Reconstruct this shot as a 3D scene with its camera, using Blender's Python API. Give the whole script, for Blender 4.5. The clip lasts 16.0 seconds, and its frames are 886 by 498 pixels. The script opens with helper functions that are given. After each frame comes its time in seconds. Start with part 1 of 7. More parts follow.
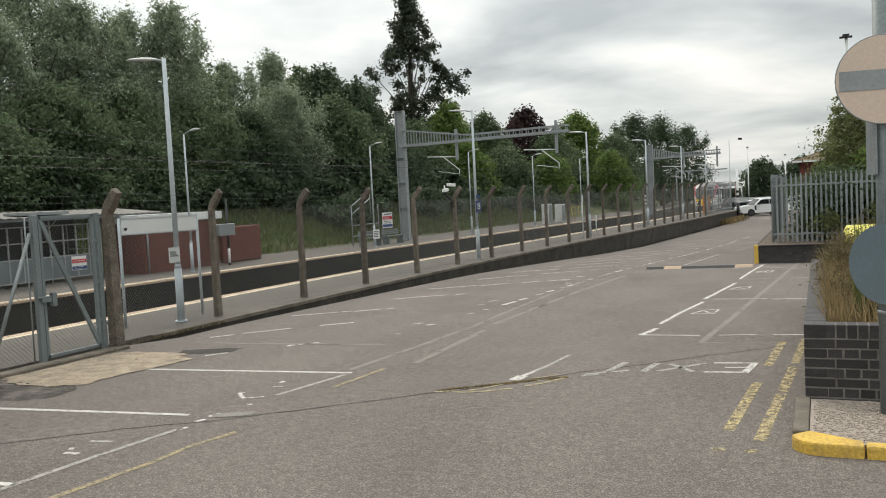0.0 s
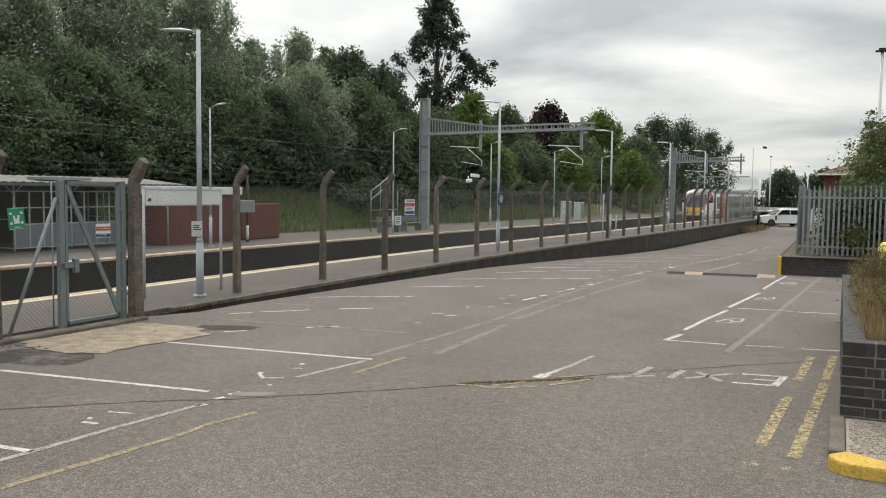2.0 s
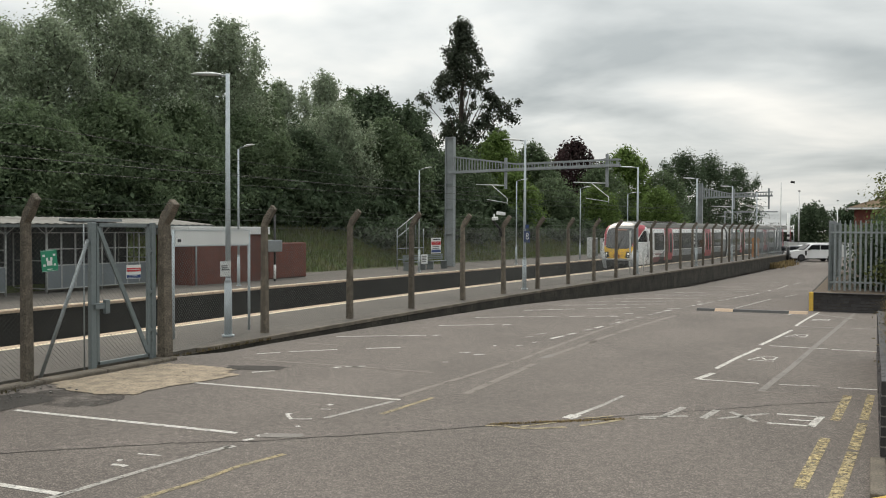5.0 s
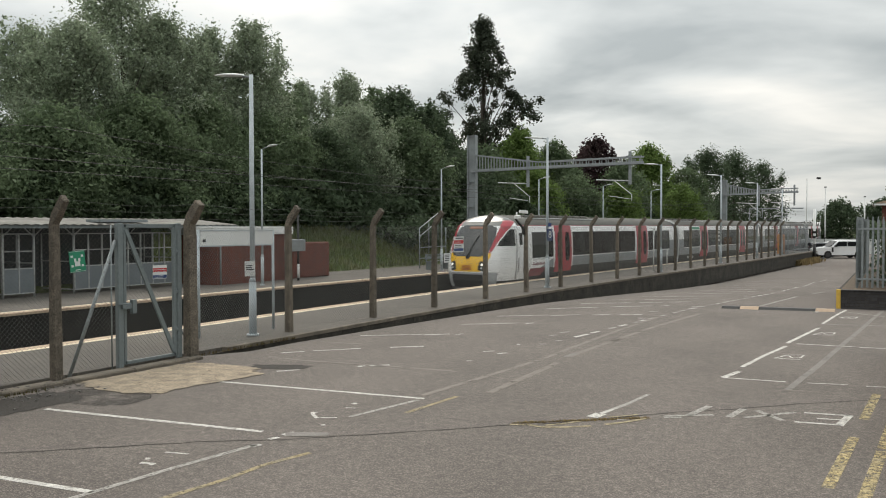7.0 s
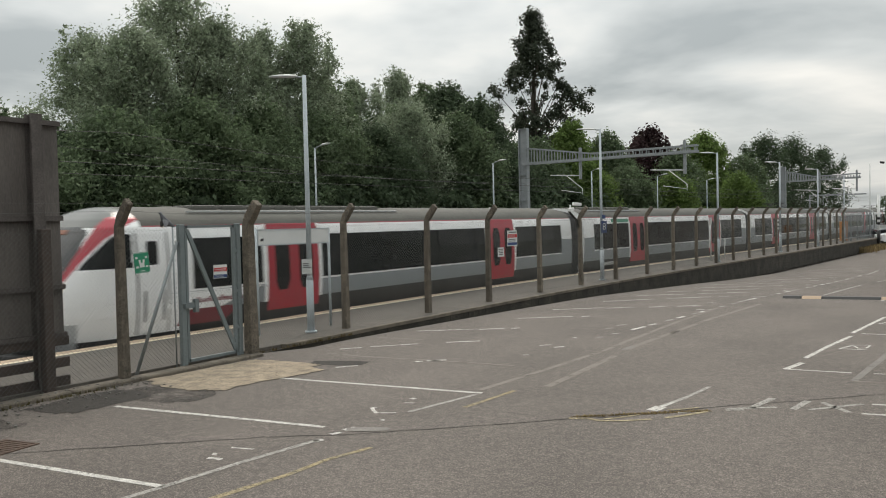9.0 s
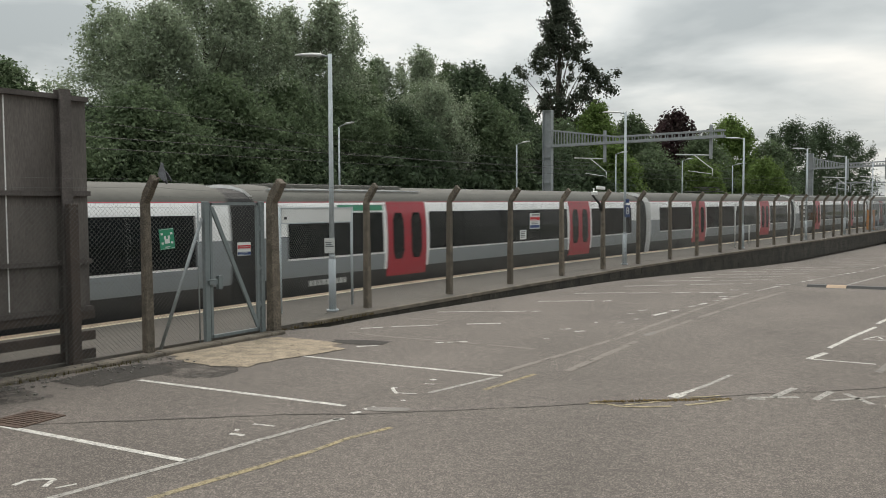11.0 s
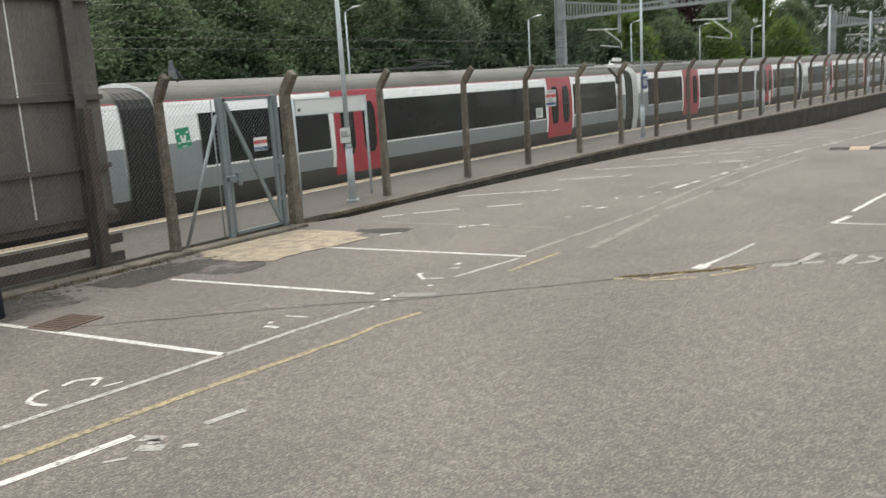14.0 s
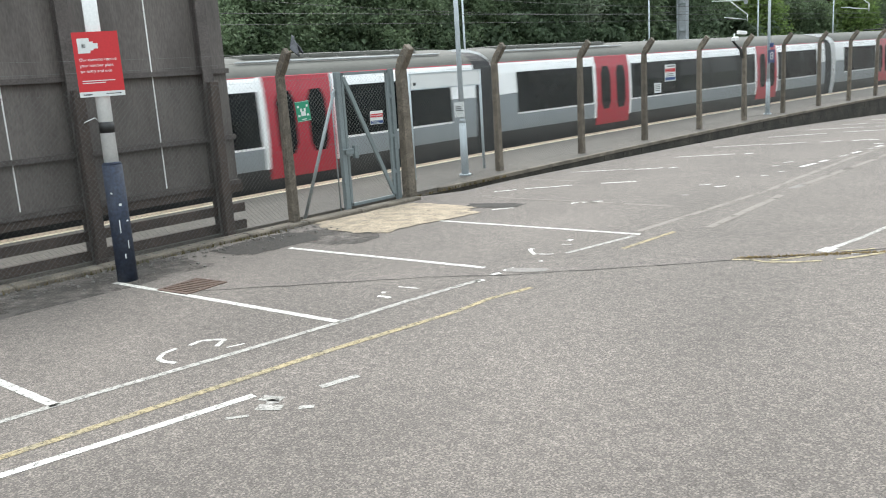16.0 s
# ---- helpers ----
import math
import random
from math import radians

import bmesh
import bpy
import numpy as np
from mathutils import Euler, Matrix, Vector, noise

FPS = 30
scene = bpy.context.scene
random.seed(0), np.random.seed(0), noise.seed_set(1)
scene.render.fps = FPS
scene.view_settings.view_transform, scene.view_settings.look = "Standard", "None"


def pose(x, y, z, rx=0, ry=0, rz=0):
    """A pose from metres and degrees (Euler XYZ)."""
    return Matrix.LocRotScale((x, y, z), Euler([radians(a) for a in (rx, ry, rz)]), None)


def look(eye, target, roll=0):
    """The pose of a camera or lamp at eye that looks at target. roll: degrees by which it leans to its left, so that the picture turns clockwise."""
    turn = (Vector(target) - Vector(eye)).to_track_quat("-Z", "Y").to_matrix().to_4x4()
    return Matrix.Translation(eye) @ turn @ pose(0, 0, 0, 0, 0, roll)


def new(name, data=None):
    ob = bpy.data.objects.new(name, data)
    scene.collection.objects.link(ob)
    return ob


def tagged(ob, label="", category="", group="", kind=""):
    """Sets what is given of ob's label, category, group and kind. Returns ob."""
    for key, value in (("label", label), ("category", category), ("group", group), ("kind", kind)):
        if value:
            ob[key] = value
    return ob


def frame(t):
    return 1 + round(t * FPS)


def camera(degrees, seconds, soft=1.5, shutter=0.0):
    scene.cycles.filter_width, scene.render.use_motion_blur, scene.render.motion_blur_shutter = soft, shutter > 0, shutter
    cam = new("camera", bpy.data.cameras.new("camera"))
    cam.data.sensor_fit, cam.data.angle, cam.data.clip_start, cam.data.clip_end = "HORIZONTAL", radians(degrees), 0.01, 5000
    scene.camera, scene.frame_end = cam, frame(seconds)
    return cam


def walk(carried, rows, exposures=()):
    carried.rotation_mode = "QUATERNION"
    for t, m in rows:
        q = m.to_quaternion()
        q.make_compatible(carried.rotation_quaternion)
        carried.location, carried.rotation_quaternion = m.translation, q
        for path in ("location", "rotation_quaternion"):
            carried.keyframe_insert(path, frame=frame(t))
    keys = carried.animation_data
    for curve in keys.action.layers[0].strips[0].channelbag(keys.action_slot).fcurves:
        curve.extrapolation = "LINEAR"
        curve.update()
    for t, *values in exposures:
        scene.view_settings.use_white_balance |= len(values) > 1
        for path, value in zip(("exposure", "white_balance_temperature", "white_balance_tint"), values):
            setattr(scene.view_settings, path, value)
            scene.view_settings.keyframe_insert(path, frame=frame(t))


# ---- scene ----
cam = camera(55.3, 16.0, soft=1.0, shutter=0.4)
# seconds, eye x y z, yaw, pitch, roll
PATH = [
    (0.0, 0.306, -0.063, 2.273, 24.07, -3.22, 2.89),
    (0.5, 0.156, 0.019, 2.266, 23.44, -3.60, 1.18),
    (1.0, 0.070, 0.010, 2.266, 24.12, -3.34, -0.31),
    (1.5, 0.044, 0.023, 2.272, 24.89, -3.37, -0.48),
    (2.0, 0.036, 0.014, 2.270, 25.19, -3.88, -0.71),
    (2.5, 0.032, 0.010, 2.272, 24.83, -4.37, -0.67),
    (3.0, 0.036, 0.016, 2.277, 24.41, -3.81, -0.50),
    (3.5, 0.031, 0.018, 2.279, 25.17, -2.51, -0.75),
    (4.0, 0.020, 0.020, 2.286, 26.12, -1.58, -0.63),
    (6.5, 0.002, 0.007, 2.296, 27.66, -1.40, -0.00),
    (7.0, 0.000, 0.000, 2.300, 28.40, -1.46, 0.10),
    (7.5, 0.000, -0.010, 2.310, 28.92, -1.42, 0.26),
    (8.0, -0.002, -0.012, 2.303, 29.48, -1.42, 0.41),
    (8.5, -0.003, -0.024, 2.310, 30.47, -1.56, 0.99),
    (9.0, -0.009, -0.056, 2.315, 31.92, -1.80, 1.30),
    (11.5, -0.027, -0.080, 2.342, 33.41, -3.33, 0.22),
    (12.0, -0.020, -0.090, 2.343, 33.18, -3.58, 0.11),
    (12.5, -0.016, -0.081, 2.345, 33.22, -3.82, -0.06),
    (13.0, -0.013, -0.083, 2.344, 33.43, -4.23, 0.12),
    (13.5, -0.015, -0.080, 2.339, 33.11, -5.88, 0.95),
    (14.0, -0.072, -0.093, 2.358, 34.18, -10.96, 3.48),
    (14.5, -0.121, -0.113, 2.341, 39.39, -12.82, 4.91),
    (15.0, -0.095, -0.128, 2.347, 42.41, -12.06, 4.55),
    (15.5, -0.095, -0.123, 2.347, 42.63, -12.52, 4.27),
    (16.0, -0.075, -0.131, 2.349, 41.74, -12.14, 3.54),
]
walk(cam, [(t, pose(x, y, z, 90 + p, r, w)) for t, x, y, z, w, p, r in PATH],
     exposures=[(0.0, 0.03, 6780, 11.5), (3.5, -0.02, 6780, 11.5), (4.0, -0.10, 6780, 11.5), (6.5, -0.10, 6780, 11.5), (9.0, -0.20, 6780, 11.5), (11.5, -0.10, 6780, 11.5), (13.3, -0.08, 6780, 11.5), (13.6, 0.02, 6780, 11.5), (14.0, 0.40, 6700, 11.5), (14.6, 0.74, 6250, 9.5), (16.0, 0.82, 6200, 9.5)])

# ---- world and sun: an overcast afternoon ----
SUN_UP, SUN_AZ = 48.0, -35.0      # degrees: elevation, and turn from +y towards +x
world = bpy.data.worlds.new("overcast_sky")
scene.world = world
world.use_nodes = True


def build_sky(nt):
    n, l = nt.nodes, nt.links
    n.clear()
    out, bg = n.new("ShaderNodeOutputWorld"), n.new("ShaderNodeBackground")
    sky = n.new("ShaderNodeTexSky")
    sky.sky_type, sky.sun_disc = "NISHITA", False
    sky.sun_elevation, sky.sun_rotation = radians(SUN_UP), radians(SUN_AZ)
    sky.air_density, sky.dust_density = 1.0, 2.0
    tc = n.new("ShaderNodeTexCoord")
    sep = n.new("ShaderNodeSeparateXYZ")
    l.new(tc.outputs["Generated"], sep.inputs[0])

    def op(kind, a, b):
        m = n.new("ShaderNodeMath")
        m.operation = kind
        for i, v in enumerate((a, b)):
            if isinstance(v, (int, float)):
                m.inputs[i].default_value = v
            else:
                l.new(v, m.inputs[i])
        return m.outputs[0]
    up = op("ADD", op("MAXIMUM", sep.outputs["Z"], 0.0), 0.13)
    comb = n.new("ShaderNodeCombineXYZ")
    l.new(op("DIVIDE", sep.outputs["X"], up), comb.inputs[0])
    l.new(op("DIVIDE", sep.outputs["Y"], up), comb.inputs[1])
    comb.inputs[2].default_value = 3.7
    big, fine = n.new("ShaderNodeTexNoise"), n.new("ShaderNodeTexNoise")
    for t, s, d, dist in ((big, 0.55, 5.0, 0.5), (fine, 1.6, 7.0, 0.3)):
        t.inputs["Scale"].default_value, t.inputs["Detail"].default_value = s, d
        t.inputs["Distortion"].default_value = dist
        l.new(comb.outputs[0], t.inputs["Vector"])
    mix = op("ADD", op("MULTIPLY", big.outputs["Fac"], 0.75), op("MULTIPLY", fine.outputs["Fac"], 0.25))
    ramp = n.new("ShaderNodeValToRGB")
    e = ramp.color_ramp.elements
    e[0].position, e[0].color = 0.39, (0.40, 0.45, 0.465, 1)
    e[1].position, e[1].color = 0.62, (0.94, 0.955, 0.92, 1)
    m2 = e.new(0.5)
    m2.color = (0.65, 0.70, 0.705, 1)
    l.new(mix, ramp.inputs[0])
    scale = n.new("ShaderNodeMix")
    scale.data_type, scale.blend_type = "RGBA", "MULTIPLY"
    scale.inputs[0].default_value = 1.0
    l.new(sky.outputs[0], scale.inputs[6])
    scale.inputs[7].default_value = (0.1, 0.1, 0.1, 1)
    both = n.new("ShaderNodeMix")
    both.data_type = "RGBA"
    both.inputs[0].default_value = 0.93
    l.new(scale.outputs[2], both.inputs[6])
    l.new(ramp.outputs[0], both.inputs[7])
    l.new(both.outputs[2], bg.inputs["Color"])
    # an overcast sky is brightest overhead
    dome = op("ADD", op("MULTIPLY", op("POWER", op("MAXIMUM", sep.outputs["Z"], 0.0), 1.3), 1.75), 0.88)
    # and glows broadly on the sun's side
    toward = op("ADD", op("MULTIPLY", sep.outputs["X"], math.sin(radians(SUN_AZ))), op("MULTIPLY", sep.outputs["Y"], math.cos(radians(SUN_AZ))))
    l.new(op("ADD", dome, op("MULTIPLY", op("POWER", op("MAXIMUM", toward, 0.0), 5.0), 0.22)), bg.inputs["Strength"])
    l.new(bg.outputs[0], out.inputs[0])


build_sky(world.node_tree)
sun = new("sun", bpy.data.lights.new("sun", "SUN"))
sun.data.energy, sun.data.angle, sun.data.color = 1.5, radians(25), (1.0, 0.94, 0.85)
sun.matrix_world = look((60 * math.sin(radians(SUN_AZ)), 60 * math.cos(radians(SUN_AZ)), 66), (0, 0, 0))


# ---- materials ----
def material(name, colour, rough=0.8, metal=0.0, other=None, scale=3.0, amount=0.5, grain=60.0, speck=0.15, bump=0.2,
             stretch=(1, 1, 1), random_tint=0.0, wear=None, coat=0.0, wear_scale=11.0, world_space=False):
    """A base colour that wanders to another at one scale, with specks and relief at a finer one."""
    m = bpy.data.materials.new(name)
    m.use_nodes = True
    nt = m.node_tree
    n, l = nt.nodes, nt.links
    b = n["Principled BSDF"]
    tc, mp = n.new("ShaderNodeTexCoord"), n.new("ShaderNodeMapping")
    mp.inputs["Scale"].default_value = stretch
    if world_space:            # pieces that share a mesh must not repeat
        l.new(n.new("ShaderNodeNewGeometry").outputs["Position"], mp.inputs[0])
    else:
        l.new(tc.outputs["Object"], mp.inputs[0])
    t1, t2 = n.new("ShaderNodeTexNoise"), n.new("ShaderNodeTexNoise")
    for t, s, d in ((t1, scale, 6), (t2, grain, 3)):
        t.inputs["Scale"].default_value, t.inputs["Detail"].default_value = s, d
        l.new(mp.outputs[0], t.inputs["Vector"])
    other = other or tuple(c * 0.6 for c in colour)
    r1 = n.new("ShaderNodeMapRange")
    r1.inputs[1].default_value, r1.inputs[2].default_value = 0.5 - 0.22, 0.5 + 0.22
    r1.inputs[3].default_value, r1.inputs[4].default_value = 0.0, amount
    l.new(t1.outputs["Fac"], r1.inputs[0])
    mx = n.new("ShaderNodeMix")
    mx.data_type = "RGBA"
    l.new(r1.outputs[0], mx.inputs[0])
    mx.inputs[6].default_value, mx.inputs[7].default_value = (*colour, 1), (*other, 1)
    r2 = n.new("ShaderNodeMapRange")
    r2.inputs[1].default_value, r2.inputs[2].default_value = 0.3, 0.7
    r2.inputs[3].default_value, r2.inputs[4].default_value = 1 - speck, 1 + speck
    l.new(t2.outputs["Fac"], r2.inputs[0])
    hs = n.new("ShaderNodeHueSaturation")
    l.new(mx.outputs[2], hs.inputs["Color"])
    if random_tint:
        oi, ad = n.new("ShaderNodeObjectInfo"), n.new("ShaderNodeMapRange")
        ad.inputs[3].default_value, ad.inputs[4].default_value = 1 - random_tint, 1 + random_tint
        l.new(oi.outputs["Random"], ad.inputs[0])
        mu = n.new("ShaderNodeMath")
        mu.operation = "MULTIPLY"
        l.new(ad.outputs[0], mu.inputs[0])
        l.new(r2.outputs[0], mu.inputs[1])
        l.new(mu.outputs[0], hs.inputs["Value"])
    else:
        l.new(r2.outputs[0], hs.inputs["Value"])
    l.new(hs.outputs[0], b.inputs["Base Color"])
    b.inputs["Roughness"].default_value, b.inputs["Metallic"].default_value = rough, metal
    b.inputs["Coat Weight"].default_value = coat
    if bump:
        bp = n.new("ShaderNodeBump")
        bp.inputs["Strength"].default_value, bp.inputs["Distance"].default_value = bump, 0.01
        l.new(t2.outputs["Fac"], bp.inputs["Height"])
        l.new(bp.outputs[0], b.inputs["Normal"])
    if wear is not None:        # worn away in patches: what lies below shows through
        t3 = n.new("ShaderNodeTexNoise")
        t3.inputs["Scale"].default_value, t3.inputs["Detail"].default_value = wear_scale, 10
        t3.inputs["Roughness"].default_value = 0.75
        l.new(tc.outputs["Object"], t3.inputs["Vector"])
        r3 = n.new("ShaderNodeMapRange")
        r3.inputs[1].default_value, r3.inputs[2].default_value = wear - 0.11, wear + 0.11
        l.new(t3.outputs["Fac"], r3.inputs[0])
        l.new(r3.outputs[0], b.inputs["Alpha"])
    return m


def asphalt(name, colour, stain, gravel=(0.30, 0.29, 0.27)):
    m = material(name, colour, 0.9, other=stain, scale=0.35, amount=0.9, grain=80, speck=0.5, bump=0.6)
    nt = m.node_tree
    n, l = nt.nodes, nt.links
    b = n["Principled BSDF"]
    src = b.inputs["Base Color"].links[0].from_socket
    tc = n.new("ShaderNodeTexCoord")
    v = n.new("ShaderNodeTexVoronoi")
    v.inputs["Scale"].default_value = 86
    l.new(tc.outputs["Object"], v.inputs["Vector"])
    r = n.new("ShaderNodeMapRange")
    r.inputs[1].default_value, r.inputs[2].default_value = 0.55, 0.98
    r.inputs[4].default_value = 0.67
    sep = n.new("ShaderNodeSeparateColor")
    l.new(v.outputs["Color"], sep.inputs[0])
    l.new(sep.outputs[0], r.inputs[0])
    mx = n.new("ShaderNodeMix")
    mx.data_type = "RGBA"
    l.new(r.outputs[0], mx.inputs[0])
    l.new(src, mx.inputs[6])
    mx.inputs[7].default_value = (*gravel, 1)
    # slow wear along the drive
    st, mp = n.new("ShaderNodeTexNoise"), n.new("ShaderNodeMapping")
    mp.inputs["Scale"].default_value = (0.5, 0.28, 1)
    l.new(tc.outputs["Object"], mp.inputs[0])
    l.new(mp.outputs[0], st.inputs["Vector"])
    st.inputs["Scale"].default_value, st.inputs["Detail"].default_value = 1.2, 8
    r4 = n.new("ShaderNodeMapRange")
    r4.inputs[1].default_value, r4.inputs[2].default_value = 0.35, 0.68
    r4.inputs[3].default_value, r4.inputs[4].default_value = 0.86, 1.08
    l.new(st.outputs["Fac"], r4.inputs[0])
    blot_n = n.new("ShaderNodeTexNoise")
    blot_n.inputs["Scale"].default_value, blot_n.inputs["Detail"].default_value, blot_n.inputs["Roughness"].default_value = 9.0, 9, 0.8
    l.new(tc.outputs["Object"], blot_n.inputs["Vector"])
    r5 = n.new("ShaderNodeMapRange")
    r5.inputs[1].default_value, r5.inputs[2].default_value = 0.32, 0.68
    r5.inputs[3].default_value, r5.inputs[4].default_value = 0.70, 1.28
    l.new(blot_n.outputs["Fac"], r5.inputs[0])
    both = n.new("ShaderNodeMath")
    both.operation = "MULTIPLY"
    l.new(r4.outputs[0], both.inputs[0])
    l.new(r5.outputs[0], both.inputs[1])
    hs = n.new("ShaderNodeHueSaturation")
    l.new(both.outputs[0], hs.inputs["Value"])
    l.new(mx.outputs[2], hs.inputs["Color"])
    l.new(hs.outputs[0], b.inputs["Base Color"])
    return m


def leaf_material(name, colour, other):
    m = material(name, colour, 0.55, other=other, scale=0.8, amount=1.0, grain=4, speck=0.35, bump=0)
    n, l = m.node_tree.nodes, m.node_tree.links
    b = n["Principled BSDF"]
    src = b.inputs["Base Color"].links[0].from_socket
    geo, r, hs = n.new("ShaderNodeNewGeometry"), n.new("ShaderNodeMapRange"), n.new("ShaderNodeHueSaturation")
    r.inputs[3].default_value, r.inputs[4].default_value = 0.68, 1.32
    l.new(geo.outputs["Random Per Island"], r.inputs[0])
    l.new(r.outputs[0], hs.inputs["Value"])
    l.new(src, hs.inputs["Color"])
    l.new(hs.outputs[0], b.inputs["Base Color"])
    b.inputs["Specular IOR Level"].default_value = 0.12
    tr, add = n.new("ShaderNodeBsdfTranslucent"), n.new("ShaderNodeMixShader")
    l.new(hs.outputs[0], tr.inputs["Color"])
    add.inputs[0].default_value = 0.5
    l.new(b.outputs[0], add.inputs[1])
    l.new(tr.outputs[0], add.inputs[2])
    l.new(add.outputs[0], n["Material Output"].inputs[0])
    return m


def glass_dark(name, colour=(0.007, 0.008, 0.009), rough=0.08):
    m = material(name, colour, rough, scale=1.0, amount=0.4, grain=6, speck=0.1, bump=0)
    m.node_tree.nodes["Principled BSDF"].inputs["Specular IOR Level"].default_value = 0.12
    return m


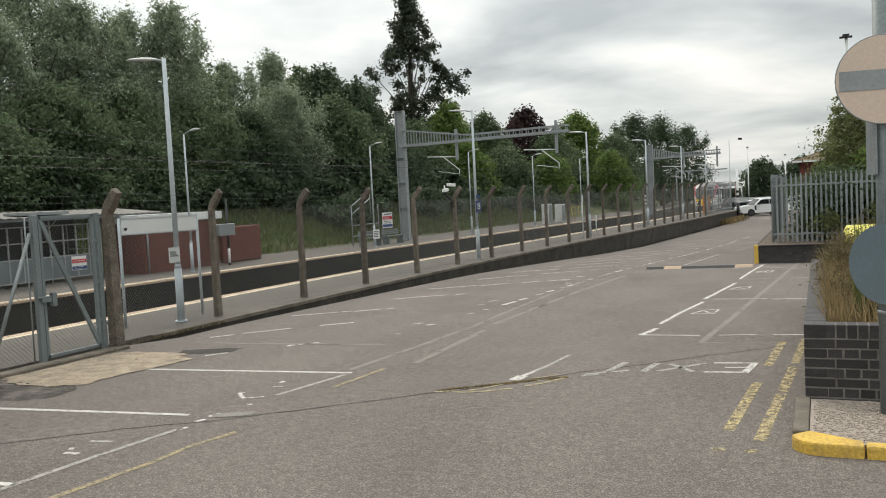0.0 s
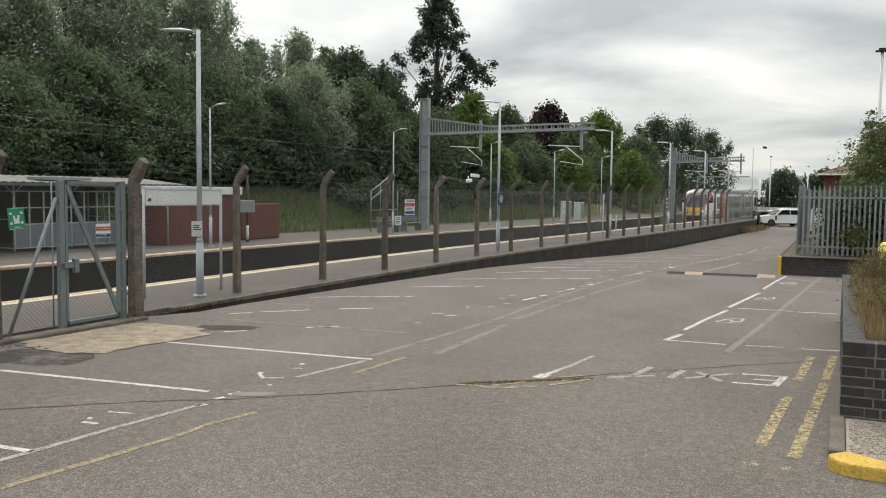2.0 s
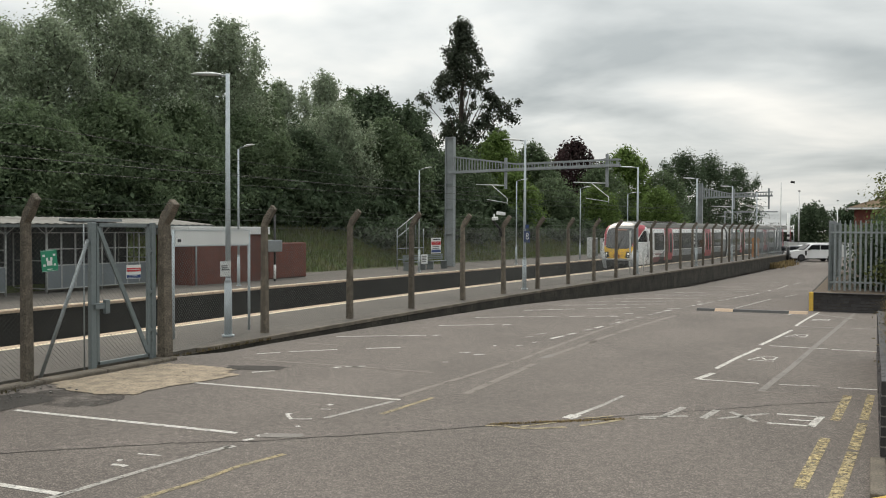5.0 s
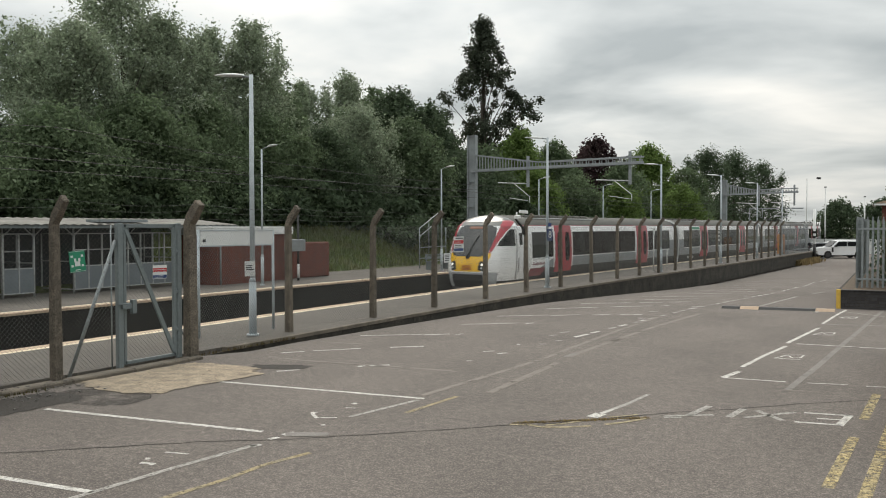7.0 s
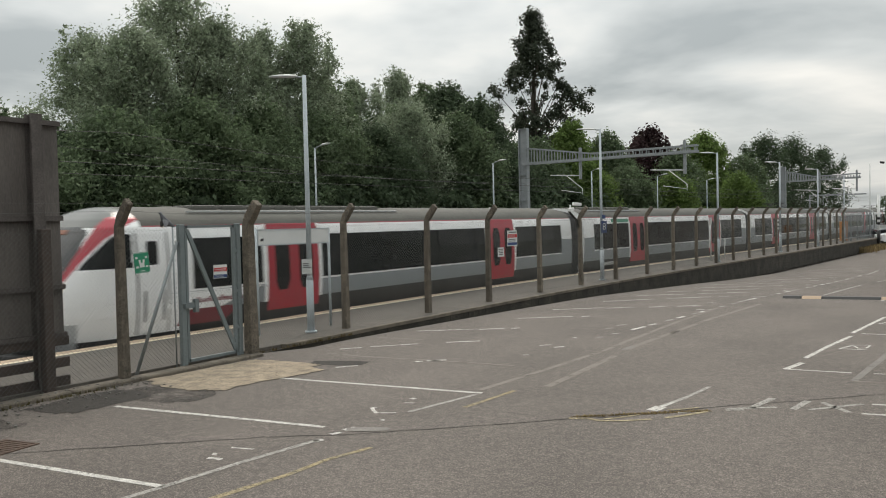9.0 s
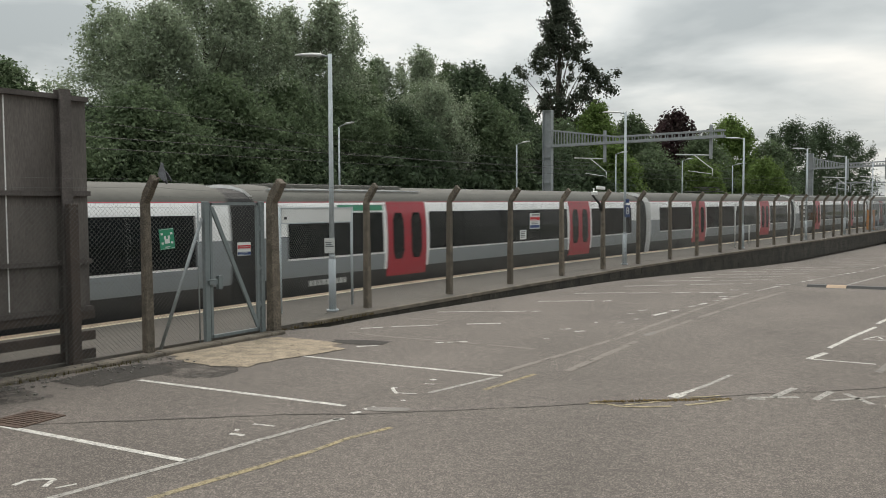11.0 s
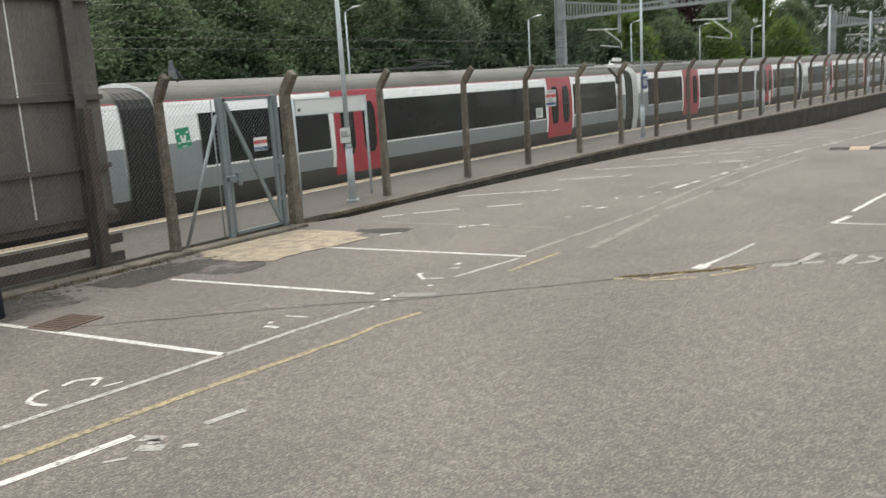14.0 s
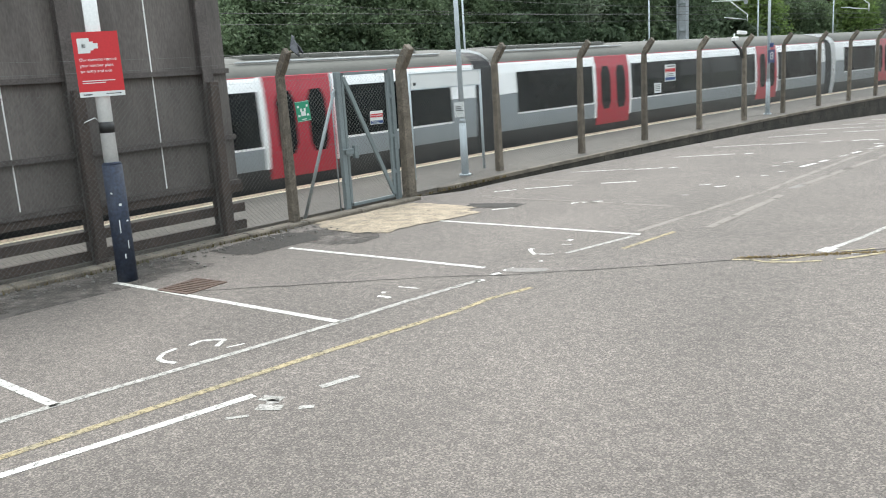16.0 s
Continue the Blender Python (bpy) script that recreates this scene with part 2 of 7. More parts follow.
M = {
    "asphalt": asphalt("asphalt", (0.120, 0.104, 0.092), (0.090, 0.078, 0.069), (0.285, 0.245, 0.216)),
    "platform": asphalt("platform_asphalt", (0.110, 0.098, 0.084), (0.075, 0.067, 0.058), (0.17, 0.157, 0.14)),
    "tarpatch": asphalt("tar_patch", (0.036, 0.031, 0.026), (0.022, 0.019, 0.016), (0.07, 0.062, 0.053)),
    "dirt": material("damp_dirt_film", (0.078, 0.070, 0.062), 0.95, other=(0.055, 0.049, 0.043), scale=3, amount=0.9, grain=60, speck=0.5, bump=0.4, wear=0.50, wear_scale=1.3),
    "pad": material("sandy_concrete", (0.37, 0.30, 0.215), 0.95, other=(0.20, 0.165, 0.125), scale=4.5, amount=1.0, grain=45, speck=0.4, bump=0.6, wear=0.33, wear_scale=3.0),
    "concrete": material("weathered_concrete", (0.165, 0.138, 0.108), 0.95, other=(0.075, 0.066, 0.052), scale=7, amount=1.0, grain=45, speck=0.5, bump=0.8, random_tint=0.2, world_space=True),
    "kerb": material("mossy_concrete_edge", (0.19, 0.162, 0.128), 0.95, other=(0.075, 0.066, 0.053), scale=2.6, amount=1.0, grain=50, speck=0.35, bump=0.5, world_space=True),
    "strawjoint": material("dry_straw_in_joint", (0.36, 0.305, 0.19), 0.95, other=(0.24, 0.20, 0.125), scale=8, amount=0.9, grain=60, speck=0.4, bump=0.5, wear=0.40, wear_scale=9.0),
    "wallface": material("sooty_retaining_wall", (0.058, 0.051, 0.041), 0.95, other=(0.018, 0.018, 0.014), scale=1.6, amount=1.0, grain=22, speck=0.5, bump=0.8, random_tint=0.06, world_space=True),
    # platform face and track bed: the deep shade between platforms is in these colours
    "platface": material("shade_dark_platform_brick", (0.026, 0.023, 0.020), 0.95, other=(0.011, 0.011, 0.009), scale=2.0, amount=1.0, grain=22, speck=0.5, bump=0.8, world_space=True),
    "ballast": material("shade_dark_ballast", (0.030, 0.027, 0.024), 0.95, other=(0.009, 0.008, 0.007), scale=6, amount=1.0, grain=26, speck=0.7, bump=1.0),
    "rail": material("worn_rail_steel", (0.16, 0.12, 0.09), 0.5, 0.8, scale=8, grain=60),
    "coping": material("buff_coping", (0.52, 0.39, 0.28), 0.9, other=(0.38, 0.29, 0.21), scale=3, amount=0.8, grain=60, speck=0.2, random_tint=0.1, world_space=True),
    "cream": material("cream_edge_line", (0.84, 0.74, 0.55), 0.85, other=(0.5, 0.43, 0.32), scale=5, amount=0.8, grain=60, speck=0.2),
    "paint": material("worn_white_road_paint", (0.60, 0.585, 0.545), 0.85, other=(0.40, 0.385, 0.355), scale=6, amount=0.9, grain=60, speck=0.3, wear=0.40, wear_scale=16.0),
    "paintold": material("faded_white_road_paint", (0.38, 0.365, 0.335), 0.85, other=(0.23, 0.22, 0.20), scale=6, amount=0.9, grain=60, speck=0.3, wear=0.40, wear_scale=22.0),
    "ghost": material("ghost_of_road_paint", (0.20, 0.178, 0.155), 0.9, other=(0.165, 0.147, 0.128), scale=2, amount=0.9, grain=60, speck=0.3, wear=0.36, wear_scale=3.0),
    "ghostpale": material("grey_overpainted_line", (0.205, 0.19, 0.173), 0.9, other=(0.155, 0.145, 0.132), scale=3, amount=0.9, grain=60, speck=0.3, wear=0.33, wear_scale=4.0),
    "yellow": material("worn_yellow_road_paint", (0.47, 0.37, 0.17), 0.8, other=(0.27, 0.235, 0.16), scale=5, amount=0.9, grain=60, speck=0.35, wear=0.475, wear_scale=14.0),
    "yellowold": material("faded_yellow_road_paint", (0.33, 0.265, 0.145), 0.85, other=(0.21, 0.185, 0.13), scale=5, amount=0.9, grain=60, speck=0.3, wear=0.42, wear_scale=20.0),
    "kerbyellow": material("chipped_yellow_kerb_paint", (0.66, 0.42, 0.06), 0.75, other=(0.35, 0.24, 0.08), scale=5, amount=0.7, grain=40, speck=0.25, bump=0.4),
    "galv": material("galvanised_steel", (0.30, 0.33, 0.34), 0.55, 0.55, other=(0.20, 0.22, 0.225), scale=6, amount=0.7, grain=30, speck=0.15, bump=0.05),
    "greyblue": material("blue_grey_lamp_paint", (0.46, 0.51, 0.54), 0.5, other=(0.30, 0.345, 0.37), scale=4, amount=0.6, grain=30, speck=0.1, bump=0.05),
    "steel": material("grey_gantry_steel", (0.30, 0.325, 0.335), 0.6, 0.2, other=(0.21, 0.23, 0.24), scale=3, amount=0.7, grain=30, speck=0.1, bump=0.05),
    "gate": material("grey_gate_paint", (0.17, 0.20, 0.205), 0.55, 0.2, other=(0.14, 0.165, 0.17), scale=6, amount=0.8, grain=40, speck=0.15, bump=0.1),
    "wire": material("dull_galvanised_wire", (0.17, 0.175, 0.165), 0.75, 0.3, scale=10, grain=60, bump=0),
    "cable": material("black_cable", (0.03, 0.03, 0.03), 0.6, scale=5, bump=0),
    "brown": material("brown_weathered_board", (0.070, 0.061, 0.056), 0.75, other=(0.150, 0.133, 0.123), scale=1.3, amount=1.0, grain=30, speck=0.2, bump=0.15, stretch=(1.6, 1.6, 0.4)),
    "brownframe": material("brown_rusty_frame", (0.095, 0.083, 0.078), 0.8, other=(0.055, 0.047, 0.043), scale=4, amount=0.9, grain=40, speck=0.25, bump=0.3),
    "darkpost": material("dark_rusty_post", (0.045, 0.036, 0.032), 0.85, other=(0.08, 0.06, 0.05), scale=4, amount=0.8, grain=40, speck=0.25, bump=0.3),
    "seam": material("pale_daylight_seam", (0.75, 0.75, 0.73), 0.7, scale=4, bump=0),
    "white": material("white_painted_metal", (0.74, 0.75, 0.74), 0.45, other=(0.62, 0.63, 0.62), scale=3, amount=0.6, grain=40, speck=0.06, bump=0.03),
    "board": material("pale_grey_sign_face", (0.62, 0.64, 0.63), 0.5, other=(0.5, 0.52, 0.51), scale=2, amount=0.7, grain=40, speck=0.06, bump=0.03),
    "navy": material("navy_paint", (0.012, 0.020, 0.042), 0.75, other=(0.030, 0.036, 0.052), scale=5, amount=1.0, grain=30, speck=0.4, bump=0.2),
    "signblue": material("sign_blue", (0.02, 0.05, 0.16), 0.45, scale=4, amount=0.3, grain=40, bump=0),
    "signred": material("sign_red", (0.47, 0.016, 0.022), 0.45, other=(0.43, 0.02, 0.024), scale=3, amount=0.5, grain=40, speck=0.06, bump=0),
    "signgreen": material("sign_green", (0.012, 0.22, 0.12), 0.45, other=(0.02, 0.17, 0.1), scale=3, amount=0.5, grain=40, speck=0.06, bump=0),
    "signpink": material("faded_sign_pink", (0.62, 0.50, 0.41), 0.55, other=(0.57, 0.46, 0.38), scale=3, amount=0.6, grain=40, speck=0.06, bump=0),
    "signback": material("grey_sign_back", (0.14, 0.19, 0.22), 0.55, 0.2, other=(0.11, 0.15, 0.17), scale=3, amount=0.6, grain=40, speck=0.06, bump=0),
    "ink": material("dark_print", (0.03, 0.03, 0.035), 0.6, scale=4, bump=0),
    "black": material("black_paint", (0.012, 0.012, 0.012), 0.5, scale=4, bump=0.02),
    "bluebrick": material("blue_engineering_brick", (0.022, 0.021, 0.024), 0.55, other=(0.040, 0.036, 0.036), scale=9, amount=0.9, grain=60, speck=0.3, bump=0.3, random_tint=0.35),
    "mortar": material("pale_mortar", (0.19, 0.18, 0.165), 0.95, other=(0.11, 0.10, 0.09), scale=8, amount=0.8, grain=60, speck=0.2, bump=0.4),
    "redbrick": material("red_brick", (0.165, 0.052, 0.036), 0.9, other=(0.085, 0.034, 0.028), scale=3, amount=0.8, grain=40, speck=0.3, bump=0.4, random_tint=0.2),
    "gravel": material("gravel_bed", (0.36, 0.31, 0.265), 0.95, other=(0.25, 0.215, 0.18), scale=30, amount=0.9, grain=90, speck=0.45, bump=0),
    "soil": material("dry_soil", (0.13, 0.10, 0.07), 0.95, other=(0.08, 0.06, 0.045), scale=4, amount=0.9, grain=30, speck=0.4, bump=0.8),
    "verge": material("rough_grass_bank", (0.075, 0.105, 0.036), 0.95, other=(0.085, 0.082, 0.036), scale=0.8, amount=1.0, grain=12, speck=0.5, bump=0.6),
    "grass": leaf_material("bank_grass_blades", (0.085, 0.130, 0.042), (0.125, 0.125, 0.052)),
    "straw": leaf_material("dry_straw", (0.30, 0.225, 0.12), (0.19, 0.15, 0.08)),
    "dry": leaf_material("dry_brown_weeds", (0.150, 0.112, 0.058), (0.095, 0.088, 0.042)),
    "bark": material("grey_brown_bark", (0.07, 0.058, 0.045), 0.95, other=(0.04, 0.034, 0.028), scale=5, amount=0.9, grain=20, speck=0.4, bump=0.8, stretch=(1, 1, 0.3)),
    "leaf": leaf_material("mid_green_leaves", (0.148, 0.198, 0.110), (0.100, 0.140, 0.078)),
    "leafpale": leaf_material("grey_green_willow_leaves", (0.300, 0.350, 0.250), (0.205, 0.255, 0.170)),
    "leafdark": leaf_material("dark_green_leaves", (0.092, 0.128, 0.075), (0.062, 0.090, 0.052)),
    "leafolive": leaf_material("olive_green_leaves", (0.175, 0.195, 0.085), (0.115, 0.135, 0.06)),
    "leafbright": leaf_material("fresh_green_leaves", (0.16, 0.235, 0.070), (0.11, 0.165, 0.050)),
    "leafpurple": leaf_material("copper_purple_leaves", (0.055, 0.028, 0.034), (0.044, 0.036, 0.03)),
    "poplar": leaf_material("dusky_poplar_leaves", (0.072, 0.088, 0.062), (0.055, 0.066, 0.048)),
    "glass": glass_dark("dark_window_glass"),
    "screen": glass_dark("windscreen_glass", (0.02, 0.024, 0.027), 0.05),
    "t_white": material("train_white", (0.82, 0.83, 0.83), 0.4, other=(0.73, 0.74, 0.735), scale=1.5, amount=0.7, grain=20, speck=0.04, bump=0, coat=0.3),
    "t_valance": material("train_pale_grey", (0.42, 0.44, 0.45), 0.45, other=(0.34, 0.35, 0.355), scale=1.5, amount=0.8, grain=20, speck=0.06, bump=0),
    "t_grey": material("train_grey", (0.225, 0.25, 0.265), 0.4, other=(0.19, 0.21, 0.223), scale=1.5, amount=0.7, grain=20, speck=0.04, bump=0, coat=0.3),
    "t_dark": material("train_dark_skirt", (0.020, 0.021, 0.023), 0.65, other=(0.035, 0.034, 0.033), scale=2.0, amount=0.8, grain=20, speck=0.1, bump=0),
    "t_red": material("train_red", (0.36, 0.012, 0.030), 0.4, other=(0.32, 0.012, 0.028), scale=1.5, amount=0.6, grain=20, speck=0.04, bump=0, coat=0.3),
    "t_maroon": material("train_maroon", (0.17, 0.018, 0.032), 0.4, scale=1.5, amount=0.4, grain=20, speck=0.04, bump=0, coat=0.3),
    "t_yellow": material("train_yellow", (0.80, 0.46, 0.015), 0.35, other=(0.7, 0.40, 0.02), scale=1.5, amount=0.5, grain=20, speck=0.04, bump=0, coat=0.3),
    "t_roof": material("train_roof_grey", (0.095, 0.095, 0.083), 0.75, other=(0.065, 0.064, 0.056), scale=0.9, amount=0.9, grain=12, speck=0.12, bump=0.05),
    "t_dome": material("grey_cab_dome", (0.10, 0.105, 0.097), 0.3, scale=2.0, amount=0.6, grain=20, speck=0.1, bump=0, coat=0.3),
    "rubber": material("black_rubber_bellows", (0.012, 0.012, 0.013), 0.75, scale=4, bump=0.1),
    "shelterframe": material("pale_grey_shelter_frame", (0.36, 0.375, 0.37), 0.6, other=(0.22, 0.23, 0.225), scale=5, amount=0.8, grain=40, speck=0.2, bump=0.05),
    "shelterpanel": material("blue_grey_shelter_sheet", (0.15, 0.175, 0.19), 0.6, other=(0.11, 0.13, 0.14), scale=2, amount=0.8, grain=40, speck=0.15, bump=0.05),
    "roofsheet": material("shelter_roof_sheet", (0.24, 0.235, 0.215), 0.85, other=(0.12, 0.115, 0.10), scale=1.2, amount=0.9, grain=20, speck=0.15, bump=0.1),
    "clearpanel": glass_dark("shelter_glazing", (0.06, 0.065, 0.068), 0.15),
    "slate": material("dark_slate", (0.05, 0.048, 0.05), 0.8, other=(0.035, 0.034, 0.036), scale=2, amount=0.8, grain=20, speck=0.2),
    "binyellow": material("yellow_plastic", (0.62, 0.58, 0.10), 0.5, other=(0.5, 0.46, 0.1), scale=3, amount=0.6, grain=30, speck=0.1, bump=0.05),
    "orange": material("orange_paint", (0.55, 0.20, 0.03), 0.6, scale=3, amount=0.4, grain=30),
    "carwhite": material("white_car_paint", (0.76, 0.77, 0.78), 0.3, scale=2, amount=0.2, grain=20, speck=0.03, bump=0, coat=0.6),
    "cargrey": material("grey_car_paint", (0.12, 0.125, 0.13), 0.3, 0.3, scale=2, amount=0.2, grain=20, speck=0.03, bump=0, coat=0.6),
    "tyre": material("tyre_rubber", (0.02, 0.02, 0.02), 0.85, scale=6, bump=0.1),
    "rim": material("dark_alloy", (0.08, 0.08, 0.085), 0.4, 0.7, scale=6, bump=0),
    "iron": material("rusty_iron_grate", (0.13, 0.085, 0.065), 0.8, 0.2, other=(0.07, 0.05, 0.04), scale=8, amount=0.8, grain=50, speck=0.3, bump=0.3),
    "pigeon": material("grey_feathers", (0.11, 0.115, 0.125), 0.8, other=(0.06, 0.062, 0.07), scale=20, amount=0.9, grain=90, speck=0.2, bump=0.1),
}
M["screen"].node_tree.nodes["Principled BSDF"].inputs["Specular IOR Level"].default_value = 0.6
glow = bpy.data.materials.new("lit_lamp")
glow.use_nodes = True
glow.node_tree.nodes["Principled BSDF"].inputs["Emission Color"].default_value = (1.0, 0.95, 0.85, 1)
glow.node_tree.nodes["Principled BSDF"].inputs["Emission Strength"].default_value = 1.0
M["glow"] = glow
amber = bpy.data.materials.new("amber_display")
amber.use_nodes = True
amber.node_tree.nodes["Principled BSDF"].inputs["Base Color"].default_value = (0.05, 0.03, 0.02, 1)
amber.node_tree.nodes["Principled BSDF"].inputs["Emission Color"].default_value = (1.0, 0.45, 0.3, 1)
amber.node_tree.nodes["Principled BSDF"].inputs["Emission Strength"].default_value = 0.25
M["amber"] = amber


# ---- mesh helpers ----
def box(bm, x0, x1, y0, y1, z0, z1, mi=0, m=None):
    vs = [bm.verts.new((x, y, z)) for z in (z0, z1) for y in (y0, y1) for x in (x0, x1)]
    if m is not None:
        for v in vs:
            v.co = m @ v.co
    for f in ((0, 2, 3, 1), (4, 5, 7, 6), (0, 1, 5, 4), (2, 6, 7, 3), (0, 4, 6, 2), (1, 3, 7, 5)):
        bm.faces.new([vs[i] for i in f]).material_index = mi
    return vs


def bar(bm, a, b, r0, r1=None, n=8, mi=0, caps=True):
    """A round bar from a to b."""
    a, b = Vector(a), Vector(b)
    r1 = r0 if r1 is None else r1
    q = (b - a).to_track_quat("Z", "Y")
    rings = []
    for p, r in ((a, r0), (b, r1)):
        rings.append([bm.verts.new(p + q @ Vector((r * math.cos(2 * math.pi * i / n), r * math.sin(2 * math.pi * i / n), 0))) for i in range(n)])
    for i in range(n):
        f = bm.faces.new((rings[0][i], rings[0][(i + 1) % n], rings[1][(i + 1) % n], rings[1][i]))
        f.material_index, f.smooth = mi, n > 5
    if caps and n > 2:
        bm.faces.new(rings[0][::-1]).material_index = mi
        bm.faces.new(rings[1]).material_index = mi


def beam(bm, a, b, w, h, mi=0):
    """A rectangular bar from a to b; w across, h upright."""
    a, b = Vector(a), Vector(b)
    d = (b - a).normalized()
    side = d.cross(Vector((0, 0, 1)))
    side = side.normalized() if side.length > 1e-4 else Vector((1, 0, 0))
    up = side.cross(d).normalized()
    vs = [bm.verts.new(p + side * (sx * w / 2) + up * (sz * h / 2)) for p in (a, b) for sx, sz in ((-1, -1), (1, -1), (1, 1), (-1, 1))]
    for f in ((3, 2, 1, 0), (4, 5, 6, 7), (0, 1, 5, 4), (1, 2, 6, 5), (2, 3, 7, 6), (3, 0, 4, 7)):
        bm.faces.new([vs[i] for i in f]).material_index = mi


def tube(bm, pts, r, n=6, mi=0):
    """A bent round tube through pts with one radius or a list of them."""
    pts = [Vector(p) for p in pts]
    rs = r if isinstance(r, (list, tuple)) else [r] * len(pts)
    rings = []
    for i, p in enumerate(pts):
        d = (pts[min(i + 1, len(pts) - 1)] - pts[max(i - 1, 0)])
        q = d.to_track_quat("Z", "Y")
        rings.append([bm.verts.new(p + q @ Vector((rs[i] * math.cos(2 * math.pi * k / n), rs[i] * math.sin(2 * math.pi * k / n), 0))) for k in range(n)])
    for a, b in zip(rings, rings[1:]):
        for k in range(n):
            f = bm.faces.new((a[k], a[(k + 1) % n], b[(k + 1) % n], b[k]))
            f.smooth, f.material_index = True, mi
    bm.faces.new(rings[0][::-1]).material_index = mi
    bm.faces.new(rings[-1]).material_index = mi


def bevel(bm, w, seg=2):
    bmesh.ops.remove_doubles(bm, verts=bm.verts, dist=1e-5)
    bmesh.ops.bevel(bm, geom=[e for e in bm.edges if len(e.link_faces) == 2 and e.calc_face_angle(0) > 0.5], offset=w, segments=seg, affect="EDGES", profile=0.6)


def part(name, bm, mats, parent=None, label="", smooth=False):
    me = bpy.data.meshes.new(name)
    if isinstance(bm, bmesh.types.BMesh):
        bmesh.ops.recalc_face_normals(bm, faces=bm.faces)
        if smooth:
            for f in bm.faces:
                f.smooth = True
        bm.to_mesh(me)
        bm.free()
    else:
        me = bm
    if not me.materials:
        for mm in (mats if isinstance(mats, (list, tuple)) else [mats]):
            me.materials.append(M[mm])
    ob = new(name, me)
    if parent is not None:
        ob.parent = parent
    if label:
        ob["label"] = label
    return ob


def again(name, ob, parent, m):
    """One more object on the same mesh."""
    o = new(name, ob.data)
    o.parent = parent
    o.matrix_basis = m
    return o


def thing(name, label, category, group="", m=None):
    ob = new(name)
    ob.empty_display_size = 0.2
    tagged(ob, label, category, group)
    if m is not None:
        ob.matrix_basis = m
    return ob


def setting(name, bm, mats, label, category):
    return tagged(part(name, bm, mats), label, category, kind="structure")


def B():
    return bmesh.new()


# ---- the plan ----
def bend(y):
    """How far the railway has swung to +x at y."""
    return 0.0 if y < 16 else 0.072 * (y - 16) ** 2 / 40 if y < 36 else 0.72 + 0.072 * (y - 36) - 0.002 * min(max(y - 92, 0), 70) ** 2 - 0.28 * max(y - 162, 0)


def swing(y):
    """The railway's heading at y, degrees about z."""
    return -math.degrees(math.atan(0.0 if y < 16 else 0.072 * min(y - 16, 20) / 20))


LOT = ((-100, 0), (14, 0), (26, -0.2), (33, -0.42), (41, -0.68), (50, -0.88), (70, -0.9), (92, -0.8), (110, -0.78), (2000, -0.78))


def lot(y):
    """Height of the car park at y."""
    for (y0, z0), (y1, z1) in zip(LOT, LOT[1:]):
        if y <= y1:
            return z0 + (z1 - z0) * (y - y0) / (y1 - y0)
    return LOT[-1][1]


NEAR_EDGE, FAR_EDGE, FENCE, LOT_EDGE, BACK = -14.5, -20.6, -11.6, -11.22, -26.2
PLAT, RAIL = 0.05, -0.88


# ---- ground: one sheet under everything ----
def bank(u, y):
    if u > LOT_EDGE:      # with a gutter along the platform wall
        return lot(y) - 0.12 * min(1, max(0, (-10.5 - u) / 0.7)) * min(1, max(0, (y - 10.8) / 1.6))
    if u > BACK:
        return -1.22
    k = min(1.0, (BACK - u) / 6.5)
    return 0.02 + 2.7 * k + 0.15 * noise.noise(Vector((u * 0.3, y * 0.2, 0)))


def build_ground():
    us = [-700, -300, -120, -60, -45, -38, -34, -32, -30.5, -29, -27.6, -26.6, BACK - 0.01, BACK + 0.02, -20, -15, LOT_EDGE - 0.02, LOT_EDGE + 0.01, -10.5,
          -9, -6, -3, 0, 4, 9, 20, 50, 120, 300, 700]
    ys = [-300, -100, -40, -15, 0, 7, 10.8, 12.4, 14, 18, 22, 26, 29.5, 33, 36, 41, 45.5, 50, 56, 63, 70, 80, 92, 110, 140, 200, 320, 600, 1200]
    bm = B()
    grid = [[bm.verts.new((u + bend(y), y, bank(u, y))) for u in us] for y in ys]
    for j in range(len(ys) - 1):
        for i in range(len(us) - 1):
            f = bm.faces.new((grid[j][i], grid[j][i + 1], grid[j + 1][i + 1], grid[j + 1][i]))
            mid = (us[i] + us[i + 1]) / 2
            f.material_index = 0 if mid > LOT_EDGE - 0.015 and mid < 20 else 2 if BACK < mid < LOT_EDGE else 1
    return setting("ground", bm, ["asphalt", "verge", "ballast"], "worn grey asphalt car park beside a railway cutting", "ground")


build_ground()


def ribbon(bm, u0, u1, z0, z1, ys, mi=0, follow=True):
    """A long slab along the railway from u0 to u1, z0 to z1."""
    rows = []
    for y in ys:
        s = bend(y) if follow else 0
        rows.append([bm.verts.new((u + s, y, z)) for u, z in ((u0, z0), (u1, z0), (u1, z1), (u0, z1))])
    for a, b in zip(rows, rows[1:]):
        for k in range(4):
            bm.faces.new((a[k], a[(k + 1) % 4], b[(k + 1) % 4], b[k])).material_index = mi
    bm.faces.new(rows[0]).material_index = mi
    bm.faces.new(rows[-1][::-1]).material_index = mi


YS = [-60, -20, 0, 8, 12, 16] + [16 + 2 * i for i in range(1, 11)] + [44, 60, 90, 140, 200]
NEAR_YS = [y for y in YS if y <= 60] + [86]

